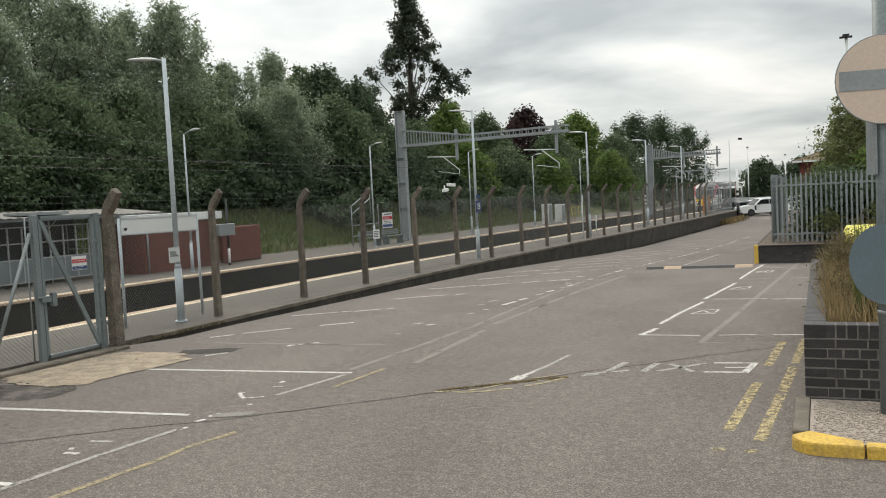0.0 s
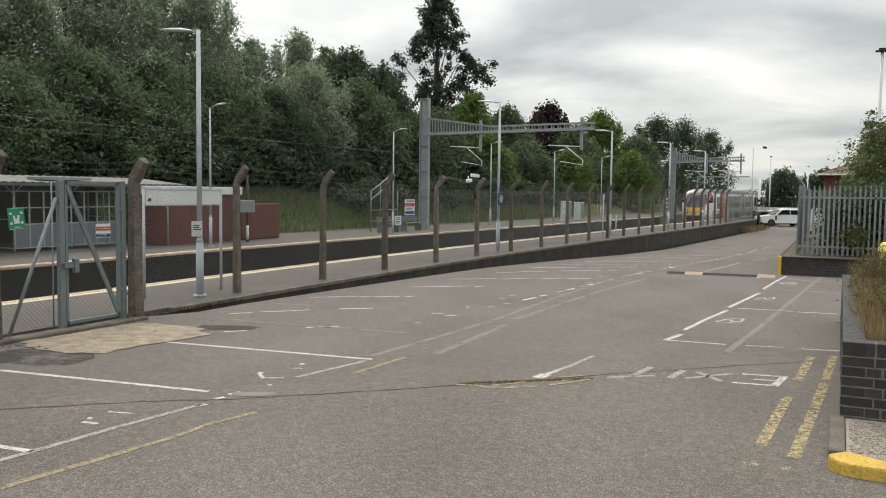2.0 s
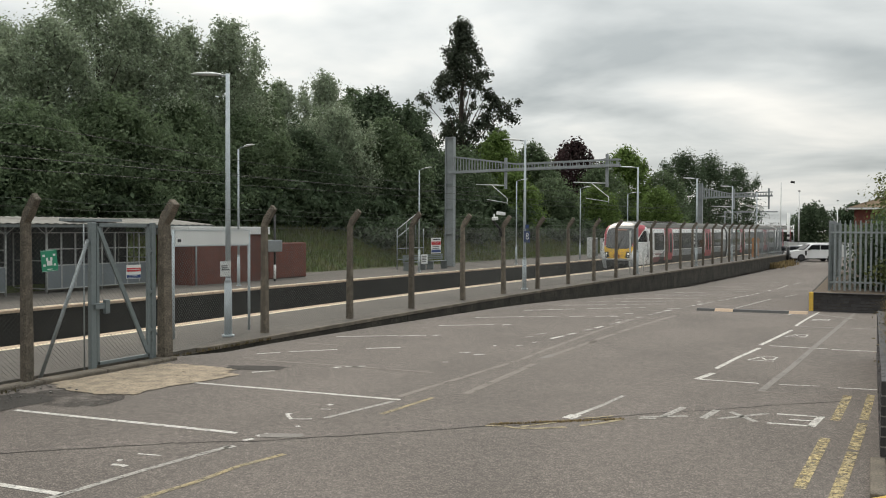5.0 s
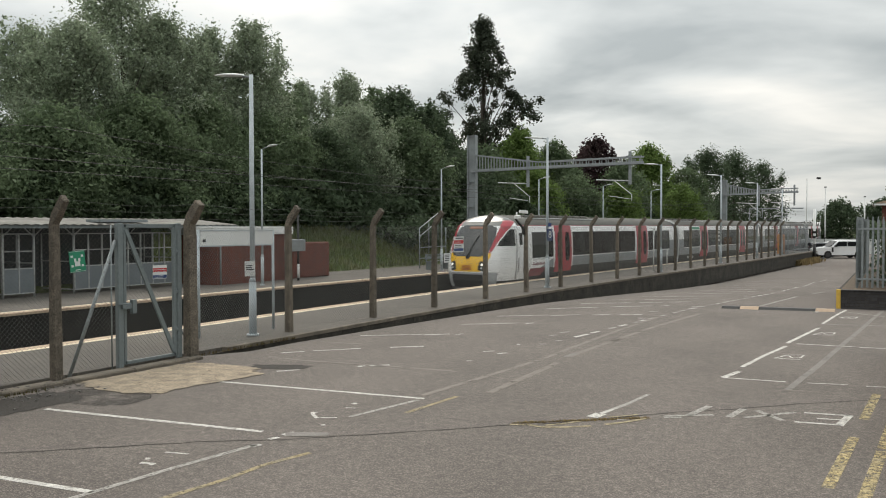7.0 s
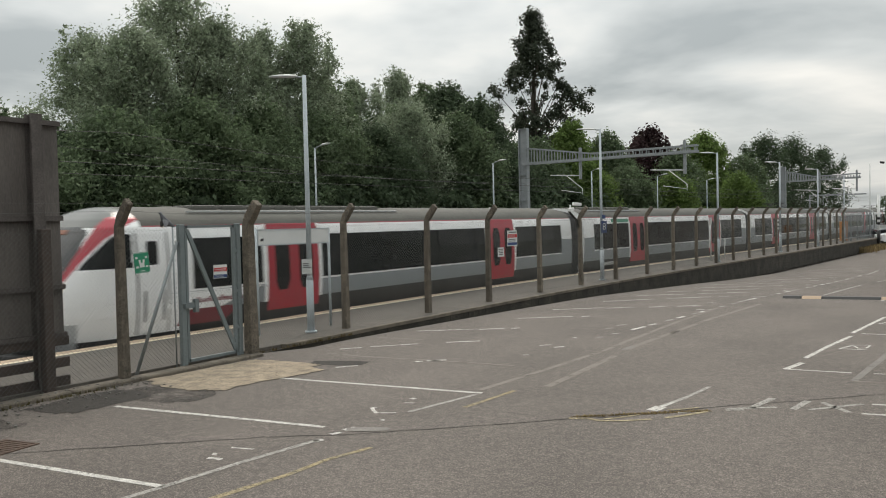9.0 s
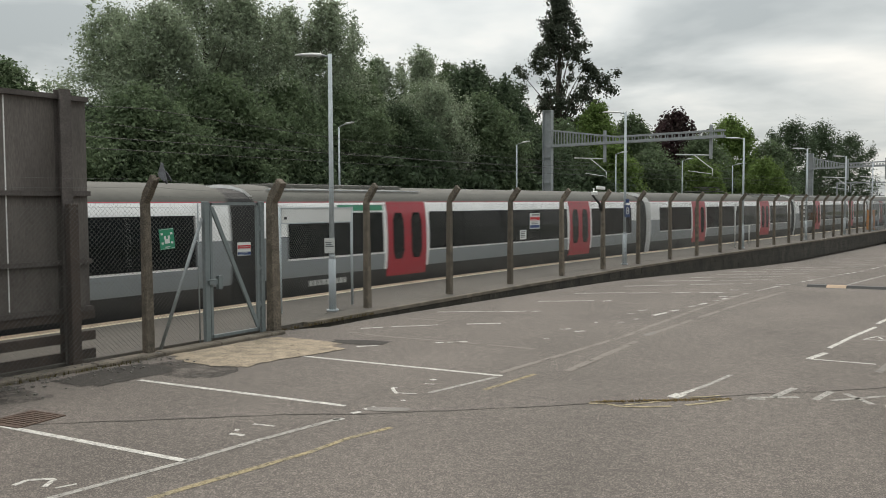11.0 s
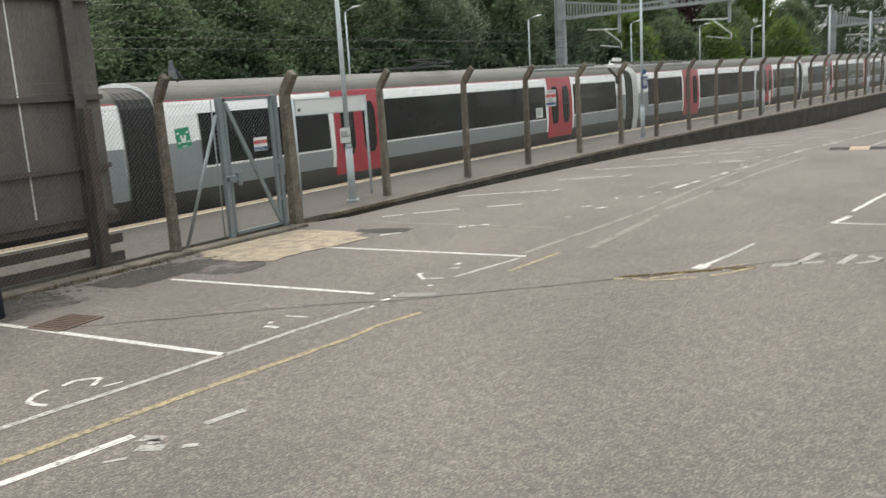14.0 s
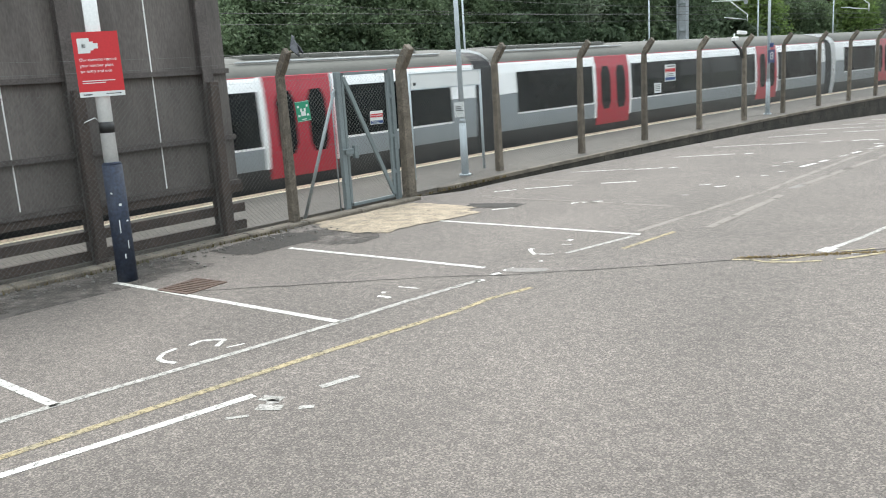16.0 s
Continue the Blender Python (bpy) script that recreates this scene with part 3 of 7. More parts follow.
# near platform: slab, buff coping and cream line
bm = B()
ribbon(bm, NEAR_EDGE + 0.3, LOT_EDGE - 0.02, -1.22, PLAT, NEAR_YS)
near_platform = setting("platform_near", bm, ["platform"], "grey asphalt station platform behind a chain link fence", "platform")
bm = B()
ribbon(bm, NEAR_EDGE + 0.32, NEAR_EDGE + 0.45, PLAT - 0.02, PLAT + 0.004, NEAR_YS)
part("edge_line", bm, "cream", near_platform, "cream painted line along the platform edge")
bm = B()
ribbon(bm, FAR_EDGE - 0.3, BACK, -1.22, PLAT, YS)
far_platform = setting("platform_far", bm, ["platform"], "grey asphalt platform on the far side of the tracks", "platform")
bm = B()
ribbon(bm, FAR_EDGE - 0.44, FAR_EDGE - 0.34, PLAT - 0.02, PLAT + 0.004, YS)
part("edge_line", bm, "cream", far_platform, "cream painted line along the platform edge")


def coping_row(parent, u0, u1, face_u, out):
    """Coping slabs one by one along a platform's edge, and its brick face below, coloured dark for shade."""
    bm = B()
    box(bm, u0, u1, -0.445, 0.445, -0.07, 0.0)
    first = None
    y = 2.0
    while y < 84:
        m = pose(bend(y), y, PLAT + 0.002, 0, 0, swing(y))
        if first is None:
            first = part("coping_slab", bm, "coping", parent)
            first.matrix_basis = m
        else:
            again("coping_slab", first, parent, m)
        y += 0.9
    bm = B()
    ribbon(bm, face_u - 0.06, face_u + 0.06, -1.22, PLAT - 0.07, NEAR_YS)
    part("platform_wall", bm, "platface", parent, "brick face under the platform edge, coloured dark as in deep shade")


coping_row(near_platform, NEAR_EDGE, NEAR_EDGE + 0.30, NEAR_EDGE + 0.12, -1)
coping_row(far_platform, FAR_EDGE - 0.30, FAR_EDGE, FAR_EDGE - 0.12, 1)

# the platform's back edge towards the car park: concrete kerb over a dark blockwork wall
bm = B()
ribbon(bm, LOT_EDGE - 0.02, LOT_EDGE + 0.12, -0.02, PLAT + 0.004, [y for y in NEAR_YS if y > 10])
back_wall = setting("retaining_wall", bm, ["kerb"], "low sooty retaining wall with a concrete edge below the fence", "wall")
bm = B()
box(bm, -0.05, 0.05, -0.2245, 0.2245, -0.109, 0.109)
bevel(bm, 0.005, 1)
first = None
rng = random.Random(5)
for row in range(4):
    z = -0.13 - 0.22 * row
    y = 11.5 + (0.22 if row % 2 else 0)
    while y < 84:
        if z + 0.10 > lot(y) - 0.10:
            m = pose(LOT_EDGE + 0.045 + bend(y) + rng.uniform(-0.004, 0.004), y, z, 0, 0, swing(y) + rng.uniform(-0.2, 0.2)) @ Matrix.Diagonal((1, 2.03 if y > 46 else 1, 1, 1))
            if first is None:
                first = part("block", bm, "wallface", back_wall)
                first.matrix_basis = m
            else:
                again("block", first, back_wall, m)
        y += 0.9 if y > 46 else 0.45

# kerb strip below the screen and the gate
bm = B()
for i in range(12):
    y0 = -2.0 + 1.15 * i
    box(bm, -10.98, -10.72, y0, min(y0 + 1.14, 11.0), -0.02, 0.055 + 0.01 * rng.random())
bevel(bm, 0.02, 1)
setting("kerb_strip", bm, ["kerb"], "weathered concrete kerb strip below the fence", "kerb")

# tracks
def build_track(u):
    t = thing("railway_track", "steel rails on sleepers and ballast coloured dark for the shade between platforms", "railway track", "pair of tracks")
    for s in (-0.72, 0.72):
        bm = B()
        ribbon(bm, u + s - 0.035, u + s + 0.035, RAIL - 0.15, RAIL, YS)
        part("rail", bm, "rail", t)
    # ballast and sleepers share the near-black colour that holds the cutting's shade
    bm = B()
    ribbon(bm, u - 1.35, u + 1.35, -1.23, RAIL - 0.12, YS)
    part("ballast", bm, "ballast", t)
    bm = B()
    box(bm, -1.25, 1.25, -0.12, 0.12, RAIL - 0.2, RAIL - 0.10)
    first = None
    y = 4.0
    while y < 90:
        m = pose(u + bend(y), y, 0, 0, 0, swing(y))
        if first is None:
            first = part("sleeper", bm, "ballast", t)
            first.matrix_basis = m
        else:
            again("sleeper", first, t, m)
        y += 0.7


TRACK_NEAR, TRACK_FAR = -15.98, -19.18
build_track(TRACK_NEAR)
build_track(TRACK_FAR)

# ---- road markings ----
def stripe(bm, x0, y0, x1, y1, w, lift=0.004, bow=0.0):
    """A painted stripe that follows the ground."""
    n = max(1, int(math.hypot(x1 - x0, y1 - y0) / 1.0))
    dx, dy = x1 - x0, y1 - y0
    d = math.hypot(dx, dy)
    nx, ny = -dy / d * w / 2, dx / d * w / 2
    rows = []
    for i in range(n + 1):
        k = i / n
        o = bow * 4 * k * (1 - k)
        x, y = x0 + dx * k - dy / d * o, y0 + dy * k + dx / d * o
        rows.append([bm.verts.new((x + s * nx, y + s * ny, lot(y + s * ny) + lift)) for s in (-1, 1)])
    for a, b in zip(rows, rows[1:]):
        bm.faces.new((a[0], a[1], b[1], b[0]))


def marking(name, strokes, mat, label, lift=0.004):
    bm = B()
    for s in strokes:
        stripe(bm, *s[:5], lift=lift, bow=s[5] if len(s) > 5 else 0)
    return setting(name, bm, [mat], label, "road marking")


W = 0.08
for a in ((-9.95, 4.62, -6.16, 4.97), (-9.54, 7.0, -6.30, 7.37), (-9.04, 9.47, -5.6, 9.82), (-7.9, 2.27, -6.44, 2.33)):
    marking("bay_line", [(*a, W)], "paint", "white painted parking bay line on asphalt")


def run(pts, w):
    """Strokes of one width through points."""
    return [(*a, *b, w) for a, b in zip(pts, pts[1:])]


marking("bay_end_line", run([(-6.55, 1.2), (-6.46, 2.34), (-6.29, 3.76), (-6.16, 4.95), (-6.10, 5.85), (-5.98, 6.89)], 0.075) + [(-5.86, 8.44, -5.63, 9.7, 0.07)],
        "paintold", "faded white line across the ends of the bays")
marking("bay_end_line", [(-9.9, 11.74, -9.06, 11.68, 0.08)] + run([(-9.06, 11.68), (-8.07, 11.8), (-7.11, 11.88), (-6.2, 11.93)], 0.08) + [(-10.25, 13.78, -9.21, 13.88, 0.08)],
        "ghost", "ghost of a white line across the worn bays")
marking("old_edge_line", run([(-5.73, 10.0), (-5.6, 11.75), (-5.47, 13.85), (-5.56, 15.58), (-5.70, 19.0), (-5.78, 23.0)], 0.10), "ghost", "ghost of a removed white line on asphalt")
marking("old_edge_line", run([(-5.0, 10.6), (-5.07, 12.9), (-5.18, 14.7), (-5.19, 16.6), (-5.2, 20.3), (-5.02, 24.7)], 0.12), "ghost", "ghost of a removed white line on asphalt")
marking("old_edge_line", [(-5.2, 14.2, -5.2, 14.8, 0.12), (-5.19, 16.9, -5.2, 17.5, 0.11)], "ghostpale", "pale remains of a removed line")
marking("old_edge_line", [(-4.03, 29.3, -3.7, 37.4, 0.10), (-3.41, 40.5, -3.09, 42.7, 0.10), (-4.49, 48.0, -4.31, 52.8, 0.10), (-4.06, 53.6, -3.83, 55.6, 0.10), (-2.18, 27.2, -2.14, 29.6, 0.10)],
        "paintold", "faded lane line down the drive")
marking("yellow_line", run([(-6.0, 0.3), (-5.83, 1.75), (-5.76, 2.46), (-5.66, 3.6), (-5.58, 4.45), (-5.46, 5.33)], 0.085), "yellowold", "faded yellow line beside the parking bays")
marking("yellow_line", run([(-5.46, 5.33), (-5.40, 5.8), (-5.40, 6.34), (-5.28, 6.9)], 0.07) + [(-5.37, 8.96, -5.28, 10.16, 0.07)], "yellowold", "nearly vanished yellow line beside the parking bays")
marking("lane_line", run([(-5.66, 1.0), (-5.55, 1.58), (-5.44, 2.28), (-5.35, 2.88), (-5.29, 3.33)], 0.085), "paint", "thick white lane line on asphalt")
marking("lane_line", [(-5.2, 3.33, -5.03, 3.4, 0.10), (-5.07, 3.2, -4.9, 3.3, 0.10), (-4.8, 3.37, -4.72, 3.45, 0.06), (-5.09, 2.94, -4.99, 3.07, 0.04), (-5.09, 3.3, -5.03, 3.37, 0.09)]
        + run([(-4.98, 3.73), (-4.95, 3.89), (-4.91, 4.06)], 0.075), "paintold", "broken remains of a white lane line")
# worn bays along the retaining wall
marking("bay_line", [(-9.97, 12.19, -9.71, 12.54, 0.07), (-9.62, 12.68, -9.36, 12.94, 0.06), (-9.36, 12.94, -9.0, 13.36, 0.06), (-8.59, 13.73, -8.09, 14.18, 0.08)], "paint", "worn white parking bay line by the wall")
marking("bay_line", [(-7.87, 11.58, -7.8, 11.7, 0.08), (-7.74, 11.74, -7.49, 11.97, 0.08), (-8.76, 10.59, -8.53, 10.88, 0.07)], "paint", "scraps of a white parking bay line")
marking("bay_line", [(-10.15, 15.04, -9.16, 15.95, 0.075), (-9.08, 15.88, -8.67, 16.34, 0.075), (-8.52, 16.32, -8.42, 16.53, 0.075)], "paint", "worn white parking bay line by the wall")
marking("bay_line", [(-9.42, 18.35, -8.38, 19.37, 0.08), (-8.16, 19.37, -8.04, 19.64, 0.08)], "paint", "worn white parking bay line by the wall")
marking("bay_line", [(-9.6, 20.86, -8.57, 21.92, 0.08), (-8.44, 21.81, -7.82, 22.53, 0.08), (-7.52, 22.57, -7.13, 23.1, 0.08), (-6.89, 23.08, -6.51, 23.62, 0.08)], "paint", "worn white parking bay line by the wall")
rng = random.Random(11)
for i in range(11):        # further bays, each a slanting line with gaps
    y = 23.9 + 2.75 * i
    xa = -9.5 + bend(y) + rng.uniform(-0.2, 0.3)
    slope, x, strokes = 1.32, xa, []
    while x < xa + 2.6:
        ln = rng.uniform(0.5, 1.6)
        x1 = min(x + ln, xa + 2.8)
        strokes.append((x, y + slope * (x - xa), x1, y + slope * (x1 - xa), 0.085))
        x = x1 + rng.uniform(0.06, 0.3)
    marking("bay_line", strokes, "paint" if i < 7 else "paintold", "worn white parking bay line by the wall")
ends = [(-6.55, 12.95, -6.47, 13.01, 0.08), (-6.43, 13.96, -6.31, 14.14, 0.08), (-6.3, 15.67, -6.18, 15.76, 0.09), (-6.66, 15.39, -6.61, 15.43, 0.08), (-6.2, 16.31, -6.14, 16.48, 0.09),
        (-6.77, 14.07, -6.63, 14.27, 0.06), (-6.68, 17.84, -6.58, 18.2, 0.08)]
y = 17.2
while y < 46:              # broken line along the bay ends, and figures beside it
    ln = rng.uniform(0.15, 0.9)
    xx = -6.11 + 0.05 * (y - 17.2)
    ends.append((xx, y, xx + 0.05 * ln + 0.03, y + ln, 0.10))
    if rng.random() < 0.55:
        xs = xx - rng.uniform(0.25, 0.75)
        ends.append((xs, y, xs + rng.uniform(0.08, 0.25), y + rng.uniform(0.05, 0.35), 0.09))
    y += ln + rng.uniform(0.15, 0.9)
marking("bay_end_line", ends[::2], "paintold", "faint scattered remains of white paint at the bay ends")
marking("bay_end_line", ends[1::2], "paint", "scattered remains of white paint at the bay ends")
# bays beside the planting bed
marking("bay_line", [(-2.36, 13.33, -2.23, 14.01, 0.095), (-1.7, 23.36, -1.46, 29.12, 0.08)] + run([(-2.27, 14.55), (-2.15, 16.2), (-1.97, 17.91)], 0.08) + [(-2.01, 18.44, -1.7, 22.18, 0.085)], "paint", "white line along the outer bays")
marking("bay_line", [(-2.36, 13.33, -1.47, 13.39, 0.06), (-1.19, 13.44, -0.65, 13.57, 0.04), (-0.41, 13.56, 0.12, 13.66, 0.06)], "paint", "white line closing the outer bays")
marking("bay_line", [(-1.36, 12.74, -0.24, 12.89, 0.05)], "ghost", "ghost of a line closing the outer bays")
marking("bay_line", [(-1.84, 18.44, -0.76, 18.51, 0.07), (-0.68, 18.46, 0.33, 18.62, 0.07), (-1.45, 25.67, -0.99, 26.02, 0.08)], "paint", "white lines between the outer bays")
marking("bay_line", [(-1.47, 28.14, -0.37, 26.61, 0.08), (-1.64, 23.23, 0.39, 23.7, 0.06)], "paintold", "faded lines between the outer bays")
marking("diagonal_line", run([(-1.37, 12.75), (-1.2, 15.04), (-1.02, 18.44), (-0.76, 23.0), (-0.43, 29.5)], 0.10), "ghostpale", "grey line blacked over through the outer bays")


def scribble(x, y, s):
    """Half-worn figure painted in a bay."""
    return [(x - 0.2 * s, y, x + 0.22 * s, y + 0.05 * s, 0.042), (x - 0.2 * s, y, x - 0.05 * s, y + 0.55 * s, 0.042), (x - 0.05 * s, y + 0.55 * s, x + 0.08 * s, y + 0.2 * s, 0.038), (x + 0.08 * s, y + 0.2 * s, x + 0.22 * s, y + 0.3 * s, 0.042),
            (x - 0.05 * s, y + 0.6 * s, x + 0.2 * s, y + 0.7 * s, 0.042), (x + 0.2 * s, y + 0.3 * s, x + 0.22 * s, y + 0.7 * s, 0.038)]


for x, y, s in ((-1.74, 15.95, 1.0), (-1.5, 20.5, 1.0), (-1.24, 25.3, 1.0)):
    marking("bay_figure", scribble(x, y, s), "paint", "worn white figure painted in a parking bay")
# half-vanished figures in the near bays
marking("bay_figure", run([(-6.87, 3.62), (-6.85, 3.48), (-6.75, 3.37), (-6.64, 3.36), (-6.51, 3.4)], 0.05) + run([(-6.84, 3.74), (-6.87, 3.87), (-6.78, 3.97), (-6.7, 4.02), (-6.59, 3.86)], 0.05) + [(-6.48, 3.89, -6.43, 4.05, 0.03)],
        "paint", "worn hook-shaped remains of a painted figure")
marking("bay_figure", run([(-6.52, 5.82), (-6.43, 5.85), (-6.35, 5.84)], 0.06) + [(-6.6, 6.22, -6.34, 6.28, 0.035), (-6.55, 5.93, -6.59, 5.99, 0.05)], "paint", "scraps of a painted figure")
marking("bay_figure", run([(-6.17, 8.2), (-6.32, 8.33), (-6.41, 8.43), (-6.36, 8.47)], 0.05) + run([(-6.19, 8.23), (-6.09, 8.26), (-5.97, 8.33)], 0.035) + [(-6.25, 9.07, -6.25, 9.16, 0.07), (-6.2, 8.85, -6.08, 8.89, 0.03), (-5.9, 7.92, -5.88, 7.97, 0.06)],
        "paint", "worn hook-shaped remains of a painted figure")
# white arrow stem, EXIT, patch
marking("arrow_stem", [(-3.26, 9.8, -3.22, 10.05, 0.15), (-3.23, 10.0, -3.17, 10.35, 0.07)], "paint", "worn white stem of a painted arrow")
marking("arrow_stem", [(-3.17, 10.35, -3.1, 10.74, 0.07), (-3.1, 10.74, -3.02, 11.52, 0.06)], "paintold", "faded tip of a painted arrow stem")
marking("arrow_stem", [(-2.3, 10.3, -2.49, 10.2, 0.06), (-2.95, 9.8, -2.7, 10.1, 0.06)], "paintold", "faded remains of a painted arrow")
marking("exit_letter", [(-0.52, 11.37, -0.60, 10.72, 0.09), (-1.02, 11.27, -0.51, 11.35, 0.065), (-0.86, 11.0, -0.59, 11.06, 0.05), (-1.08, 10.69, -0.6, 10.75, 0.065)], "paint", "letter E of the word EXIT in white road paint")
marking("exit_letter", [(-1.55, 11.12, -1.2, 10.69, 0.08), (-1.63, 10.64, -1.12, 11.24, 0.07)], "paintold", "letter X of the word EXIT in worn white road paint")
marking("exit_letter", [(-1.80, 10.58, -1.72, 11.15, 0.09)], "paintold", "letter I of the word EXIT in worn white road paint")
marking("exit_letter", [(-2.25, 10.45, -2.13, 11.12, 0.09), (-2.49, 10.28, -1.99, 10.62, 0.07)], "paintold", "letter T of the word EXIT in worn white road paint")
# double yellow lines
marking("yellow_line", [(-0.25, 7.83, -0.14, 9.7, 0.11), (-0.135, 9.8, -0.06, 11.2, 0.11), (-0.05, 11.4, 0.03, 13.2, 0.10)], "yellow", "worn double yellow line beside the brick bed")
marking("yellow_line", [(-0.54, 8.1, -0.42, 10.2, 0.11), (-0.36, 11.2, -0.26, 13.0, 0.11), (-0.62, 7.47, -0.5, 7.5, 0.09), (-0.34, 7.47, -0.24, 7.52, 0.09)], "yellow", "worn double yellow line beside the brick bed")
# crack across the asphalt, grassed joint and patches
bm = B()
rng = random.Random(3)
for x0, y0, x1, y1 in ((-8.6, 4.9, -7.49, 5.89), (-7.49, 5.89, -6.6, 6.71), (-6.6, 6.71, -5.86, 7.2), (-5.86, 7.2, -5.11, 7.88), (-5.11, 7.88, -3.94, 9.0), (-3.94, 9.0, -3.61, 9.23), (-3.61, 9.23, -3.33, 9.58), (-3.33, 9.58, -2.91, 10.0), (-2.91, 10.0, -2.4, 10.59), (-2.4, 10.59, -1.78, 11.11), (-1.78, 11.11, -1.11, 11.82), (-1.11, 11.82, -0.1, 12.7)):
    n = 7
    px, py = x0, y0
    for i in range(1, n + 1):
        k = i / n
        qx, qy = x0 + (x1 - x0) * k + rng.uniform(-0.02, 0.02), y0 + (y1 - y0) * k + rng.uniform(-0.02, 0.02)
        stripe(bm, px, py, qx, qy, rng.uniform(0.012, 0.032), 0.003)
        px, py = qx, qy
setting("road_crack", bm, ["tarpatch"], "dark tar-filled crack across the asphalt", "road crack")


def blot(name, cx, cy, rx, ry, mat, label, seed, lift=0.003, category="road patch", turn=0):
    r = random.Random(seed)
    bm = B()
    ct, st = math.cos(radians(turn)), math.sin(radians(turn))
    pts = []
    for i in range(110):
        a = 2 * math.pi * i / 110
        k = 1 + 0.22 * noise.noise(Vector((math.cos(a) * 1.7 + seed, math.sin(a) * 1.7, 0))) + 0.10 * noise.noise(Vector((math.cos(a) * 7 + seed, math.sin(a) * 7, 3))) + r.uniform(-0.025, 0.025)
        e = 0.42     # squarish
        x = rx * k * math.copysign(abs(math.cos(a)) ** e, math.cos(a))
        y = ry * k * math.copysign(abs(math.sin(a)) ** e, math.sin(a))
        X, Y = cx + x * ct - y * st, cy + x * st + y * ct
        pts.append(bm.verts.new((X, Y, lot(Y) + lift)))
    bm.faces.new(pts)
    return setting(name, bm, [mat], label, category)


blot("concrete_pad", -9.78, 9.45, 0.86, 1.24, "pad", "sandy worn concrete pad in front of the gate", 4, 0.010, turn=-3)
blot("tar_patch", -10.08, 7.05, 0.46, 0.72, "tarpatch", "dark tar patch with loose grit by the kerb", 9, 0.005)
blot("tar_patch", -9.0, 10.95, 0.5, 0.22, "tarpatch", "dark tar patch beside the concrete pad", 12, 0.005, turn=20)
blot("pale_patch", -5.79, 7.5, 0.24, 0.09, "ghostpale", "pale worn patch in the asphalt", 15, 0.005, turn=25)
marking("straw_joint", run([(-3.98, 8.99), (-3.77, 9.07), (-3.6, 9.04), (-3.38, 9.15), (-3.12, 9.36)], 0.06), "strawjoint", "dry straw-coloured grass along the crack", 0.006)
marking("straw_joint", run([(-3.6, 9.13), (-3.45, 9.32), (-3.31, 9.53)], 0.05) + run([(-3.0, 9.5), (-2.85, 9.7), (-2.66, 10.03)], 0.06) + run([(-3.1, 9.91), (-2.95, 10.02), (-2.8, 10.2)], 0.04),
        "strawjoint", "dry straw-coloured grass along the crack", 0.006)
marking("patch_mark", [(-6.01, 7.13, -5.97, 7.25, 0.07), (-6.0, 7.35, -5.95, 7.51, 0.10), (-5.98, 6.8, -5.94, 6.92, 0.08)], "paint", "bright scraps of white paint on the asphalt")
blot("dirt", -10.15, 3.6, 0.62, 2.2, "dirt", "dark damp dirt along the foot of the screen", 31, 0.0025)
blot("dirt", -9.6, 7.9, 0.7, 0.5, "dirt", "dark dirty stain beside the concrete pad", 33, 0.0035)
# speed hump
hump = thing("speed_hump", "black rubber speed hump with cream reflective pieces", "speed hump")
for i in range(6):
    bm = B()
    x0 = -4.88 + 0.53 * i
    y0 = 27.45 + 0.1 * i
    z = lot(y0)
    vs0 = [bm.verts.new((x0, y0 + dy, z + dz)) for dy, dz in ((-0.2, 0), (-0.1, 0.075), (0.1, 0.075), (0.2, 0))]
    vs1 = [bm.verts.new((x0 + 0.52, y0 + 0.1 + dy, z + dz)) for dy, dz in ((-0.2, 0), (-0.1, 0.075), (0.1, 0.075), (0.2, 0))]
    for k in range(3):
        bm.faces.new((vs0[k], vs0[k + 1], vs1[k + 1], vs1[k]))
    bm.faces.new(vs0)
    bm.faces.new(vs1[::-1])
    part("hump_piece", bm, "coping" if i in (1, 5) else "black", hump)
# drain grate
bm = B()
for i in range(9):
    box(bm, -0.24, 0.24, -0.27 + 0.06 * i, -0.235 + 0.06 * i, -0.02, 0.012)
box(bm, -0.27, 0.27, -0.30, -0.27, -0.02, 0.012)
box(bm, -0.27, 0.27, 0.27, 0.30, -0.02, 0.012)
box(bm, -0.27, -0.24, -0.27, 0.27, -0.02, 0.012)
box(bm, 0.24, 0.27, -0.27, 0.27, -0.02, 0.012)
g = part("drain_grate", bm, "iron")
g.matrix_basis = pose(-8.85, 5.02, 0, 0, 0, 8)
tagged(g, "rusty iron drain grate set in asphalt", "drain grate")


# ---- chain link fence on cranked concrete posts ----
POST_Y = [14.45, 17.75, 20.85, 24.05, 27.1, 30.1, 33.2, 36.1, 38.95, 41.7, 44.4, 47.15, 49.9, 52.5, 55.1, 57.6, 60.1, 62.4, 64.7, 67.1, 69.3, 71.4]


